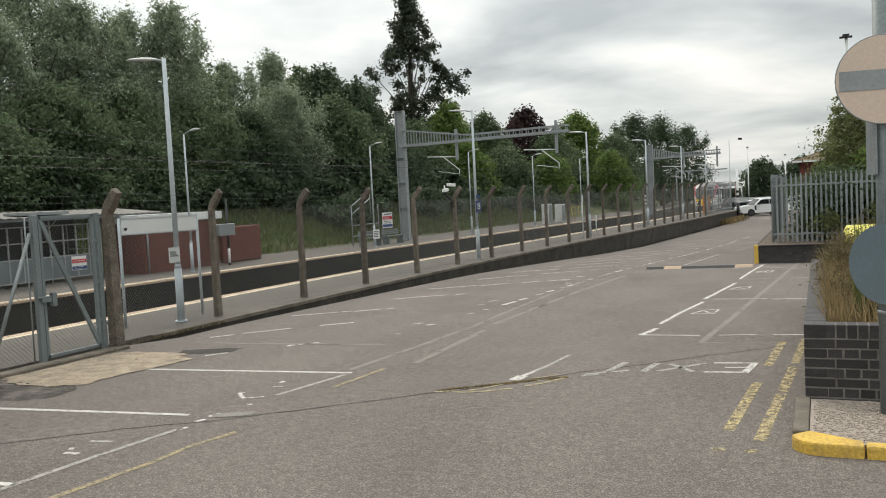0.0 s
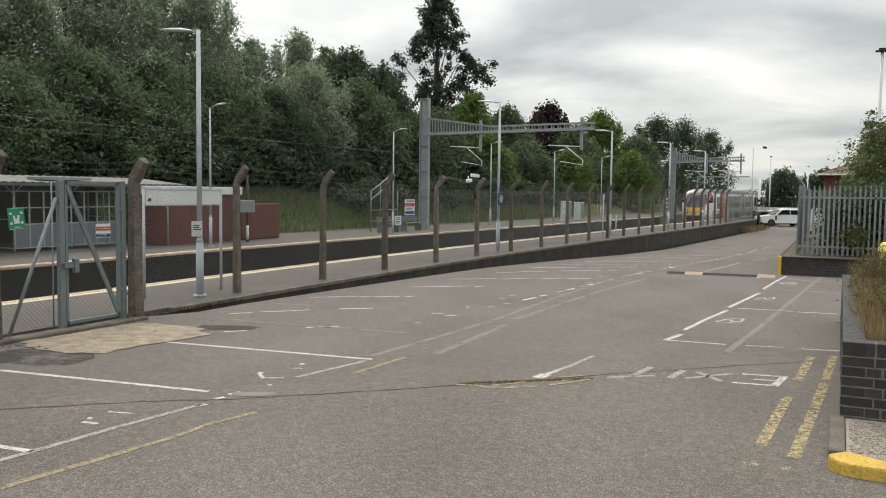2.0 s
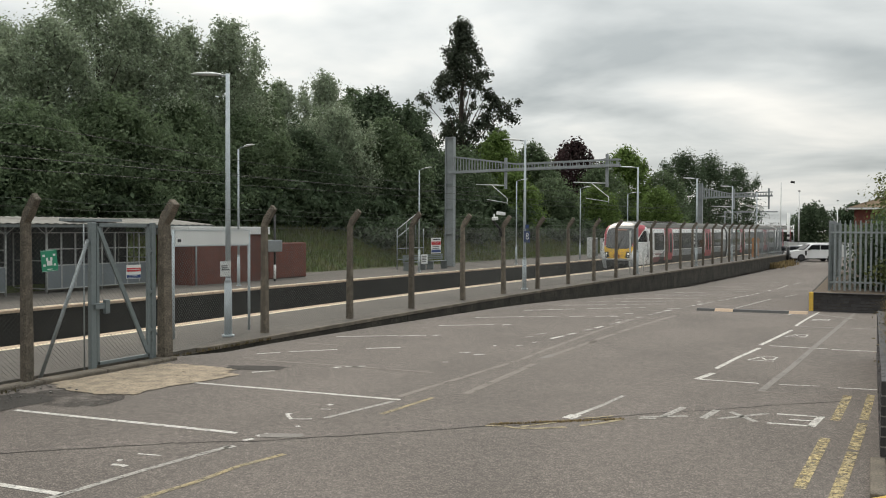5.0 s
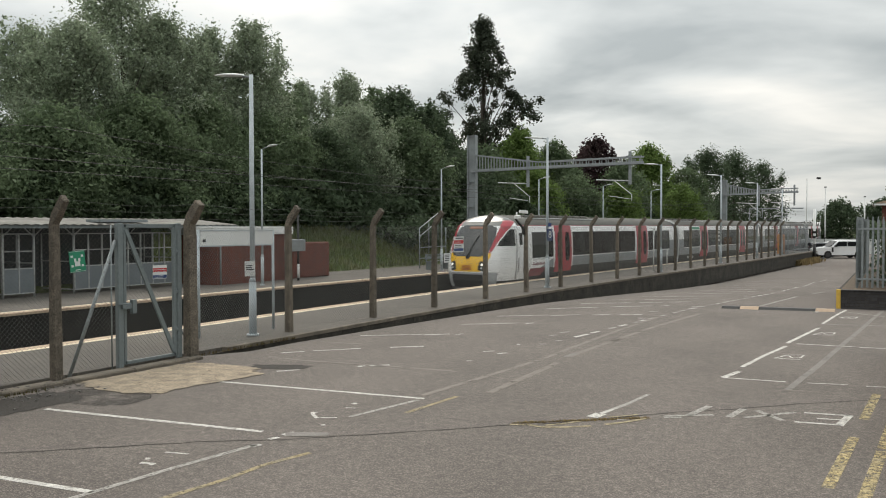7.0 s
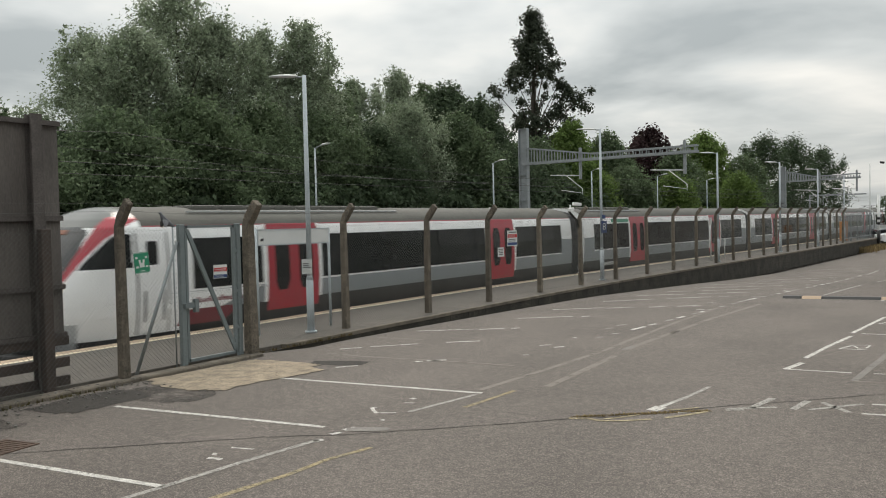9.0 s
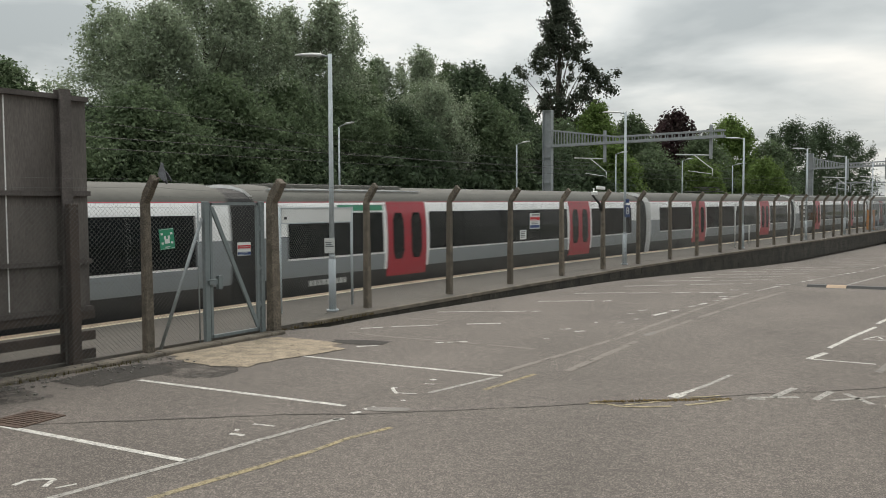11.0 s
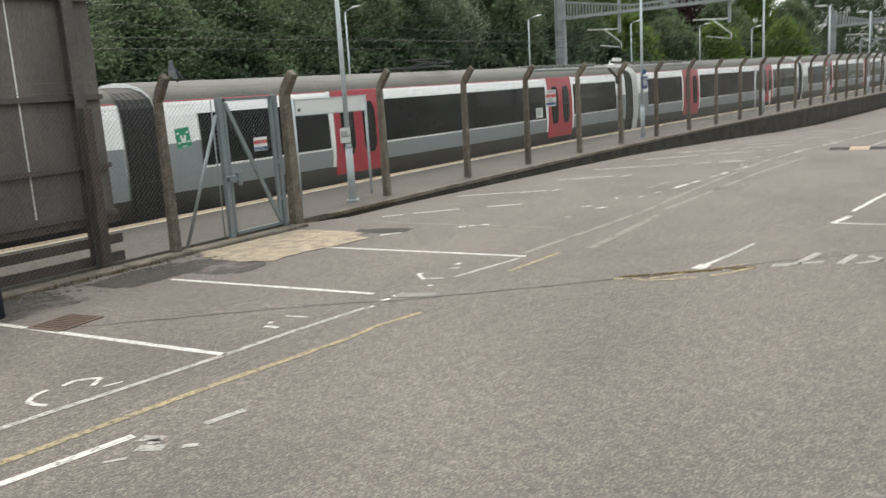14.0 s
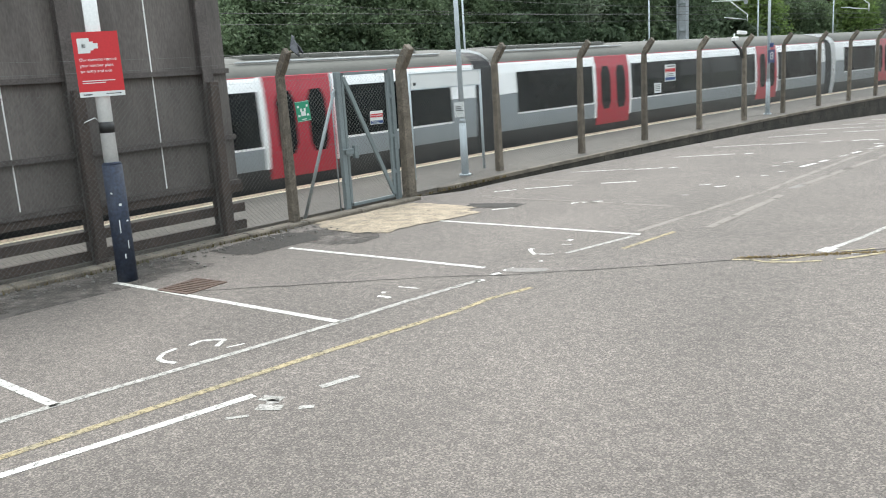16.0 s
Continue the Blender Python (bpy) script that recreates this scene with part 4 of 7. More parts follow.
def concrete_post(parent, x, y, turn, w=0.115, h=2.35, lean=0.0):
    """Square concrete post whose top cranks out towards the car park."""
    bm = B()
    prof = [(0, 0, w * 0.62), (0, h * 0.6, w * 0.55), (0, h, w * 0.5), (0.07, h + 0.12, w * 0.5), (0.27, h + 0.38, w * 0.42)]
    rings = []
    for x0, z0, r in prof:
        rings.append([bm.verts.new((x0 + sx * r, sy * r, z0 + (0.05 * -sx if z0 > h else 0))) for sx, sy in ((-1, -1), (1, -1), (1, 1), (-1, 1))])
    for a, b in zip(rings, rings[1:]):
        for k in range(4):
            bm.faces.new((a[k], a[(k + 1) % 4], b[(k + 1) % 4], b[k]))
    bm.faces.new(rings[0][::-1])
    bm.faces.new(rings[-1])
    bevel(bm, 0.014, 1)
    o = part("concrete_post", bm, "concrete", parent)
    o.matrix_basis = pose(x, y, 0.0, 0, lean, turn)
    return o


def chain_link(parent, a, b, z0=0.1, z1=2.3, pitch=0.075, r=0.0019):
    """Woven wire between two posts: diagonal wires both ways."""
    a, b = Vector(a), Vector(b)
    ln = (b - a).length
    d = (b - a) / ln
    h = z1 - z0
    verts, faces = [], []
    nrm = Vector((d.y, -d.x, 0))

    def wire(s0, za, s1, zb, off):
        p, q = a + d * s0 + Vector((0, 0, za)) + nrm * off, a + d * s1 + Vector((0, 0, zb)) + nrm * off
        t = (q - p).normalized()
        u = t.cross(nrm)
        k = len(verts)
        for c in (p, q):
            for e in (u * r, -u * 0.5 * r + nrm * 0.87 * r, -u * 0.5 * r - nrm * 0.87 * r):
                verts.append(c + e)
        faces.extend(((k, k + 1, k + 4, k + 3), (k + 1, k + 2, k + 5, k + 4), (k + 2, k, k + 3, k + 5)))
    s = -h
    while s < ln:
        for sign in (1, -1):
            s0, s1 = (s, s + h)
            za, zb = (z0, z1) if sign > 0 else (z1, z0)
            if s0 < 0:
                za += (zb - za) * (-s0) / h
                s0 = 0
            if s1 > ln:
                zb = za + (zb - za) * (ln - s0) / (s1 - s0)
                s1 = ln
            if s1 - s0 > 0.02:
                wire(s0, za, s1, zb, 0.002 * sign)
        s += pitch
    for z in (z0 + 0.05, (z0 + z1) / 2, z1 - 0.03):
        wire(0, z, ln, z, 0.0)
    # twisted ends along the top
    s = 0.02
    while s < ln:
        wire(s, z1, s + 0.012, z1 + 0.045, 0.0)
        s += pitch
    me = bpy.data.meshes.new("wire_mesh")
    me.from_pydata(verts, [], faces)
    return part("wire_mesh", me, "wire", parent)


def strand(parent, pts, sag=0.025, r=0.0023, name="barbed_wire"):
    bm = B()
    path = []
    for a, b in zip(pts, pts[1:]):
        a, b = Vector(a), Vector(b)
        for i in range(6):
            k = i / 6
            path.append(a.lerp(b, k) - Vector((0, 0, sag * 4 * k * (1 - k))))
    path.append(Vector(pts[-1]))
    tube(bm, path, r, 3)
    return part(name, bm, "wire", parent)


fence = thing("fence", "chain link fence on weathered cranked concrete posts with barbed wire", "fence")
tops = []
ends = [(-10.92, 8.21)] + [(-10.93, 10.91)] + [(FENCE + bend(y), y) for y in POST_Y]
for i, (x, y) in enumerate(ends):
    big = i == 1
    concrete_post(fence, x, y, swing(y) + (0 if i > 1 else -4), 0.16 if big else 0.118 if y < 30 else 0.112, 2.36, rng.uniform(-0.8, 0.8))
    tops.append((x, y))
for (x0, y0), (x1, y1) in list(zip(ends, ends[1:]))[1:]:
    chain_link(fence, (x0 - 0.04, y0, 0), (x1 - 0.04, y1, 0), 0.08, 2.32, 0.075 if y0 < 40 else 0.11, 0.0018 if y0 < 24 else 0.0024)
for k, (dx, z) in enumerate(((0.06, 2.47), (0.16, 2.60), (0.25, 2.72))):
    strand(fence, [(x + dx, y, z) for x, y in tops], 0.03 + 0.02 * k)
strand(fence, [(-10.9, y, z) for y, z in ((-2, 2.75), (3, 2.75), (8.21, 2.72))], 0.03)
strand(fence, [(-10.9, y, z) for y, z in ((-2, 2.6), (3, 2.58), (8.21, 2.6))], 0.03)

# gate: fixed half with a brace, hinged leaf, slip bolt
gate = thing("gate", "grey steel framed chain link gate, closed and bolted", "gate")
bm = B()
box(bm, -11.04, -10.95, 9.38, 9.48, 0.02, 2.38)
bevel(bm, 0.008, 1)
part("gate_post", bm, "gate", gate)
bm = B()
box(bm, -11.05, -10.97, 10.66, 10.75, 0.02, 2.38)
bevel(bm, 0.008, 1)
part("gate_post", bm, "gate", gate)
bm = B()
for a, b in (((-11.0, 9.52, 0.12), (-11.0, 10.60, 0.12)), ((-11.0, 9.52, 2.34), (-11.0, 10.60, 2.34)), ((-11.0, 9.53, 0.1), (-11.0, 9.53, 2.36)), ((-11.0, 10.59, 0.1), (-11.0, 10.59, 2.36))):
    beam(bm, a, b, 0.05, 0.05)
leaf = part("gate_leaf", bm, "gate", gate)
bm = B()
beam(bm, (-10.98, 9.55, 2.28), (-10.98, 10.56, 0.18), 0.035, 0.07)
part("brace", bm, "gate", leaf)
bm = B()
bar(bm, (-11.0, 9.36, 2.10), (-11.05, 8.52, 0.03), 0.028, n=8)
part("brace", bm, "galv", gate)
bm = B()
box(bm, -10.97, -10.90, 9.42, 9.66, 1.0, 1.07)
box(bm, -10.95, -10.88, 9.60, 9.68, 0.92, 1.14)
bar(bm, (-10.92, 9.34, 1.08), (-10.92, 9.66, 1.08), 0.014)
part("bolt", bm, "gate", gate, "grey steel slip bolt")
for z in (0.55, 1.2, 1.9):
    bm = B()
    bar(bm, (-11.0, 10.63, z - 0.05), (-11.0, 10.63, z + 0.05), 0.022)
    box(bm, -11.03, -10.97, 10.58, 10.68, z - 0.02, z + 0.02)
    part("hinge", bm, "gate", gate)
chain_link(gate, (-11.0, 9.55, 0), (-11.0, 10.57, 0), 0.13, 2.33, 0.075)
chain_link(gate, (-10.98, 8.25, 0), (-10.98, 9.40, 0), 0.08, 2.32, 0.075)
bm = B()
bar(bm, (-10.99, 9.27, 0.05), (-10.99, 9.27, 2.35), 0.012)
part("stay_rod", bm, "galv", gate)

# ---- brown screen on steel posts ----
screen = thing("screen", "tall brown weathered board screen on steel posts", "screen")
rng = random.Random(21)
for i in range(5):
    for z0, z1 in ((0.78, 1.50), (1.505, 2.50), (2.505, 3.88)):
        bm = B()
        y1 = 7.54 - i * 2.06
        ya = y1 - 2.045
        box(bm, -11.42, -11.38, ya, y1, z0, z1)
        bevel(bm, 0.006, 1)
        part("board", bm, "brown", screen)
for y in (7.1, 5.05, 3.0, 0.95, -1.1):
    bm = B()
    box(bm, -11.37, -11.19, y - 0.02, y + 0.02, 0.0, 3.98)
    box(bm, -11.37, -11.35, y - 0.07, y + 0.07, 0.0, 3.98)
    box(bm, -11.215, -11.188, y - 0.085, y + 0.085, 0.0, 3.98)
    part("post", bm, "brownframe", screen)
    bm = B()
    box(bm, -11.16, -11.05, y - 0.075, y + 0.075, 0.0, 2.35)
    bevel(bm, 0.01, 1)
    part("foot_post", bm, "darkpost", screen, "dark rusty stub post")
for z in (0.80, 1.5, 2.5, 3.88):
    bm = B()
    box(bm, -11.372, -11.30, -3.2, 7.54, z - 0.035, z + 0.035)
    part("rail", bm, "brownframe", screen)
# solid pale strips on the boards, coloured as daylight showing through slits
for y in (6.30, 4.20, 2.1):
    bm = B()
    box(bm, -11.379, -11.374, y - 0.009, y + 0.009, 0.86, 3.84)
    part("seam", bm, "seam", screen, "pale strip standing in for daylight between two boards")
for z0, z1, mt in ((0.04, 0.19, "darkpost"), (0.32, 0.46, "darkpost"), (0.64, 0.77, "darkpost")):
    bm = B()
    box(bm, -11.41, -11.33, -3.2, 7.58, z0, z1)
    part("plinth_rail", bm, mt, screen)
chain_link(screen, (-10.99, -2.0, 0), (-10.99, 8.18, 0), 0.06, 2.32, 0.075)

# ---- lamps ----
def lamp_column(x, y, h, turn, slim=False, kind_label=""):
    t = thing("lamp_column", kind_label, "lamp column", "platform lamps", pose(x, y, PLAT, 0, 0, turn))
    s = 0.8 if slim else 1.0
    bm = B()
    bar(bm, (0, 0, 0), (0, 0, 0.04), 0.13 * s, 0.13 * s, 14)
    bar(bm, (0, 0, 0.04), (0, 0, 1.12), 0.082 * s, 0.076 * s, 14)
    bar(bm, (0, 0, 1.12), (0, 0, 1.22), 0.076 * s, 0.052 * s, 14)
    part("base", bm, "greyblue", t)
    bm = B()
    bar(bm, (0, 0, 1.2), (0, 0, h), 0.055 * s, 0.042 * s, 12)
    part("column", bm, "greyblue", t)
    bm = B()
    if slim:
        tube(bm, [(0, 0, h - 0.03), (-0.10, 0, h + 0.03), (-0.35, 0, h + 0.09)], 0.022, 8)
    else:
        bar(bm, (0.02, 0, h - 0.05), (-0.2, 0, h - 0.02), 0.022, n=8)
    part("arm", bm, "galv", t)
    bm = B()
    n = 12
    secs = []
    x0, ln, zz = (-0.3, 0.5, h + 0.09) if slim else (-0.16, 0.72, h - 0.01)
    for k, (w, th) in zip((0, 0.08, 0.3, 0.6, 0.88, 1.0), ((0.03, 0.02), (0.06, 0.034), (0.10, 0.05), (0.11, 0.045), (0.08, 0.028), (0.02, 0.012))):
        secs.append([bm.verts.new((x0 - ln * k, w * math.cos(2 * math.pi * i / n), zz + 0.05 * k + th * math.sin(2 * math.pi * i / n) * (0.5 if math.sin(2 * math.pi * i / n) < 0 else 1))) for i in range(n)])
    for a, b in zip(secs, secs[1:]):
        for i in range(n):
            bm.faces.new((a[i], a[(i + 1) % n], b[(i + 1) % n], b[i])).smooth = True
    bm.faces.new(secs[0])
    bm.faces.new(secs[-1][::-1])
    part("lantern", bm, "board", t, "pale grey streamlined lantern")
    return t


for y, dh in ((13.6, 0), (29.5, 0.15), (42.9, 0), (54.5, 0.05), (64.5, 0), (73.5, -0.1)):
    lamp_column(-11.87 + bend(y), y, 5.42 + dh, swing(y) + 8, False, "blue-grey steel lamp column with a flat lantern on the platform")
for y in (25.65, 38.9, 50.4, 61.2, 72.0):
    lamp_column(-22.05 + bend(y), y, 5.3, swing(y) + 180, True, "slim grey lamp column with a curved arm on the far platform")

# ---- overhead line gantries and wires ----
def gantry(y, x_mast, x_end, top, zb, label, drops):
    t = thing("gantry", label, "overhead line gantry", "overhead line gantries", None)
    bm = B()
    for sx in (-0.26, 0.26):
        box(bm, x_mast + sx - 0.025, x_mast + sx + 0.025, y - 0.16, y + 0.16, PLAT, top)
    box(bm, x_mast - 0.24, x_mast + 0.24, y - 0.02, y + 0.02, PLAT, top)
    for z in (PLAT + 0.02, 2.0, 3.5, 5.0, top - 0.05):
        box(bm, x_mast - 0.24, x_mast + 0.24, y - 0.15, y + 0.15, z, z + 0.03)
    part("mast", bm, "steel", t)
    bm = B()
    for yy in (y - 0.2, y + 0.2):
        beam(bm, (x_mast, yy, zb), (x_end, yy, zb + 0.12), 0.10, 0.14)
        ln = x_end - x_mast
        for k in range(27):
            x = x_mast + 0.4 + (ln - 0.5) * k / 26
            kk = (x - x_mast) / ln
            zt = zb + 0.95 - 0.62 * min(1, kk / 0.42)
            beam(bm, (x, yy, zb + 0.05), (x, yy, zt), 0.06, 0.03)
        xm = x_mast + 0.42 * ln
        beam(bm, (x_mast, yy, zb + 0.95), (xm, yy, zb + 0.36), 0.09, 0.08)
        beam(bm, (xm, yy, zb + 0.36), (x_end, yy, zb + 0.44), 0.09, 0.08)
    part("boom", bm, "steel", t)
    for xd, zl in drops:
        bm = B()
        box(bm, xd - 0.07, xd + 0.07, y - 0.07, y + 0.07, zb - 1.05, zb + 0.75)
        p = part("drop_post", bm, "steel", t)
        bm = B()
        bar(bm, (xd, y, zb - 0.85), (xd - 1.9, y, zb - 0.75), 0.03)
        bar(bm, (xd - 0.9, y, zb - 0.8), (xd + 0.1, y, zb - 1.6), 0.025)
        bar(bm, (xd + 0.1, y, zb - 1.6), (xd + 0.1, y, zb - 1.95), 0.025)
        bar(bm, (xd + 0.05, y, zb - 1.85), (xd - 1.2, y, zb - 1.65), 0.018)
        part("cantilever", bm, "board", p, "pale insulated cantilever arm")
    return t


gantry(45.5, -22.6, -12.3, 7.8, 5.68, "grey steel cantilever gantry over the railway tracks", ((-19.0, 0), (-13.0, 0)))
gantry(79.0, -14.0, -7.8, 6.5, 5.2, "grey steel gantry further along the railway line", ((-11.0, 0), (-8.1, 0)))


def overhead(u, zc, zm, name):
    t = thing("overhead_line", "black overhead contact line above the railway track", "overhead line", "overhead lines")
    for z, sag, r in ((zc, 0.0, 0.007), (zm, 0.42, 0.006)):
        bm = B()
        pts = []
        spans = (-18.0, 12.0, 45.5, 79.0, 120.0)
        for a, b in zip(spans, spans[1:]):
            for i in range(10):
                k = i / 10
                y = a + (b - a) * k
                pts.append((u + bend(y), y, z - sag * 4 * k * (1 - k)))
        tube(bm, pts, r, 4)
        part("wire", bm, "cable", t)


overhead(TRACK_NEAR + 0.1, 3.75, 4.45, "near")
overhead(TRACK_FAR + 0.1, 3.75, 4.45, "far")
# ---- name board on the near platform ----
nb = thing("name_board", "blank pale station name board on two blue-grey posts", "sign board")
for x, y in ((-12.55, 12.75), (-12.28, 14.75)):
    bm = B()
    bar(bm, (x, y, PLAT), (x, y, 2.26), 0.03, n=10)
    part("post", bm, "greyblue", nb)
bm = B()
m = pose(-12.40, 13.75, 2.085, 0, 0, -7.7)
box(bm, -0.02, 0.02, -0.98, 0.98, -0.15, 0.15, m=m)
bevel(bm, 0.006, 1)
part("panel", bm, "white", nb)
bm = B()
box(bm, -0.03, 0.03, -1.0, 1.0, -0.172, -0.15, m=m)
box(bm, -0.03, 0.03, -1.0, 1.0, 0.15, 0.172, m=m)
part("trim", bm, "greyblue", nb)
bm = B()
box(bm, 0.021, 0.024, -0.93, -0.85, -0.08, -0.02, m=m)
part("print", bm, "ink", nb)


# ---- signs ----
def sign(name, w, h, mats, m, bars, label, category="sign"):
    """A thin plate facing local +x with raised bars (y0, y1, z0, z1, material)."""
    t = thing(name, label, category, "", m)
    bm = B()
    box(bm, -0.006, 0.0, -w / 2, w / 2, -h / 2, h / 2)
    part("plate", bm, mats, t)
    for mt in sorted({b[4] for b in bars}):
        bm = B()
        for y0, y1, z0, z1, mm in bars:
            if mm == mt:
                box(bm, 0.0, 0.003, y0, y1, z0, z1)
        part("print", bm, mt, t)
    return t


def lines(y0, y1, z, n, step, th, mt, seed=1):
    r = random.Random(seed)
    return [(y0, y1 - r.uniform(0, 0.25) * (y1 - y0), z - i * step, z - i * step + th, mt) for i in range(n)]


# the camera sees the car park side: plates face +x
k5 = 0.8
green = [(-0.05, 0.05, -0.09, 0.0, "board"), (-0.06, -0.02, 0.0, 0.06, "board"), (0.02, 0.06, 0.0, 0.06, "board"), (-0.12, -0.075, 0.08, 0.12, "board"), (0.075, 0.12, 0.08, 0.12, "board"),
         (-0.12, -0.075, -0.10, -0.06, "board"), (0.075, 0.12, -0.10, -0.06, "board"), (-0.05, 0.05, -0.165, -0.15, "board"), (-0.145, 0.145, 0.185, 0.19, "board"), (-0.145, 0.145, -0.19, -0.185, "board")]
sign("assembly_sign", 0.24, 0.32, "signgreen", pose(-10.84, 8.53, 1.80, 5, 0, -12), [(a * k5, b * k5, c * k5, d * k5, e) for a, b, c, d, e in green], "green and white assembly point sign wired to the fence")
sign("warning_sign", 0.28, 0.23, "board", pose(-10.955, 10.24, 1.56, 0, 0, -6), [(-0.135, 0.135, 0.0, 0.065, "signred"), (-0.135, 0.135, -0.105, -0.05, "signblue")] + lines(-0.13, 0.13, 0.03, 2, 0.03, 0.015, "board", 4)
     + lines(-0.11, 0.11, -0.07, 2, 0.025, 0.01, "board", 6), "small red white and blue warning sign on the gate")
sign("notice", 0.24, 0.31, "board", pose(-11.76, 13.40, 1.46, 0, 0, -20), lines(-0.09, 0.09, 0.05, 3, 0.04, 0.022, "ink", 2), "white notice with dark print strapped to a lamp column")
sign("notice", 0.34, 0.27, "board", pose(FENCE + 0.03 + bend(21.5), 21.55, 1.42, 0, 0, -4), lines(-0.13, 0.13, 0.07, 4, 0.05, 0.022, "ink", 3), "white notice with dark print on the fence")
sign("warning_sign", 0.56, 0.46, "board", pose(FENCE + 0.03 + bend(22.2), 22.25, 1.80, 0, 0, -4), [(-0.26, 0.26, 0.02, 0.12, "signred"), (-0.26, 0.26, -0.2, -0.12, "signblue"), (-0.17, 0.24, 0.165, 0.195, "ink")]
     + lines(-0.2, 0.2, 0.08, 2, 0.045, 0.02, "board", 5) + lines(-0.2, 0.2, -0.04, 2, 0.05, 0.018, "ink", 7),
     "white red and blue warning sign on the chain link fence")


def flat_word(parent, text, m, size, mat, spacing=1.0):
    c = bpy.data.curves.new("lettering", "FONT")
    c.body, c.size, c.align_x, c.align_y, c.extrude, c.space_character = text, size, "CENTER", "CENTER", 0.001, spacing
    c.materials.append(M[mat])
    o = new("lettering", c)
    o.parent = parent
    o.matrix_basis = m
    return o


FACE = Matrix(((0, 0, 1, 0), (1, 0, 0, 0), (0, 1, 0, 0), (0, 0, 0, 1)))     # lettering that faces +x
num = thing("platform_number", "dark blue platform number sign with a white 8", "sign", "", pose(-11.72 + bend(29.3), 29.4, 2.02, 0, 0, -22))
bm = B()
box(bm, -0.02, 0.0, -0.14, 0.14, -0.22, 0.22)
part("plate", bm, "signblue", num)
flat_word(num, "8", pose(0.004, 0, 0) @ FACE, 0.36, "white")
bm = B()
box(bm, -0.02, 0.0, -0.08, 0.08, 0.30, 0.44)
part("upper_plate", bm, "signblue", num)

# entry camera pole with red sign
pole = thing("camera_notice_pole", "white pole with a dark blue sleeve, carrying a red notice", "pole", "", pose(-9.92, 4.78, 0, 0, 0.5, 0))
bm = B()
bar(bm, (0, 0, 0), (0, 0, 1.45), 0.122, 0.118, 18)
bar(bm, (0, 0, 1.45), (0, 0, 1.48), 0.118, 0.09, 18)
sleeve = part("sleeve", bm, "navy", pole, "scuffed dark blue sleeve")
for a, z, h, w in ((-0.5, 0.62, 0.16, 0.012), (-0.2, 0.95, 0.03, 0.03), (0.1, 0.42, 0.10, 0.010), (-0.9, 1.1, 0.02, 0.02), (-0.35, 0.3, 0.06, 0.014), (0.35, 0.75, 0.02, 0.025)):
    bm = B()
    box(bm, 0.118, 0.1235, -w / 2, w / 2, z, z + h, m=pose(0, 0, 0, 0, 0, math.degrees(a)))
    part("scuff", bm, "board", sleeve)
bm = B()
bar(bm, (0, 0, 1.46), (0, 0, 4.6), 0.085, 0.08, 16)
part("pole", bm, "white", pole)
bm = B()
bar(bm, (0, 0, 1.83), (0, 0, 1.96), 0.087, 0.087, 16)
part("band", bm, "black", pole, "black band")
bm = B()
tube(bm, [(0.0, -0.09, 1.98), (0.06, -0.16, 2.02), (0.02, -0.28, 1.97)], 0.006, 5)
part("cable_tie", bm, "board", pole)
plate_m = pose(-9.80, 4.74, 2.63, 0, 0, -30)
rs = sign("camera_notice", 0.50, 0.74, "signred", plate_m, [(-0.25, 0.25, -0.37, -0.31, "board"), (-0.20, -0.07, 0.13, 0.30, "board"), (-0.07, -0.03, 0.16, 0.26, "board"), (-0.03, 0.02, 0.18, 0.24, "board"), (-0.155, -0.115, 0.19, 0.235, "ink")]
          + [(-0.2, 0.16, -0.19, -0.18, "board"), (-0.2, 0.05, -0.215, -0.205, "board"), (-0.21, -0.11, -0.35, -0.335, "ink"), (0.04, 0.21, -0.345, -0.335, "ink")], "red notice with white print about entry cameras", "sign")
for i, tx in enumerate(("Our cameras record", "your number plate", "on entry and exit")):
    o = flat_word(rs, tx, pose(0.002, -0.205, 0.055 - 0.065 * i) @ FACE, 0.049, "white")
    o.data.align_x = "LEFT"

# small camera on the platform fence
cc = thing("security_camera", "white security cameras on a dark bracket fixed to a fence post", "security camera", "", pose(FENCE - 0.06 + bend(27.1), 27.1, 0, 0, 0, -5))
bm = B()
tube(bm, [(0, -0.07, 2.05), (-0.02, -0.12, 2.3), (-0.05, -0.35, 2.45), (-0.05, -0.62, 2.62)], [0.05, 0.045, 0.04, 0.03], 8)
part("bracket", bm, "black", cc)
for z, dy, s in ((2.84, -0.45, -1), (2.66, -0.30, 1)):
    bm = B()
    box(bm, -0.06, 0.06, -0.19, 0.19, z - 0.055, z + 0.055, m=pose(0, dy - 0.1 * s, 0, 4 * s, 0, 10 * s))
    bevel(bm, 0.02, 2)
    part("camera_body", bm, "white", cc)
bm = B()
bar(bm, (-0.05, -0.5, 2.58), (-0.04, -0.5, 2.82), 0.025, n=8)
part("mount", bm, "board", cc)

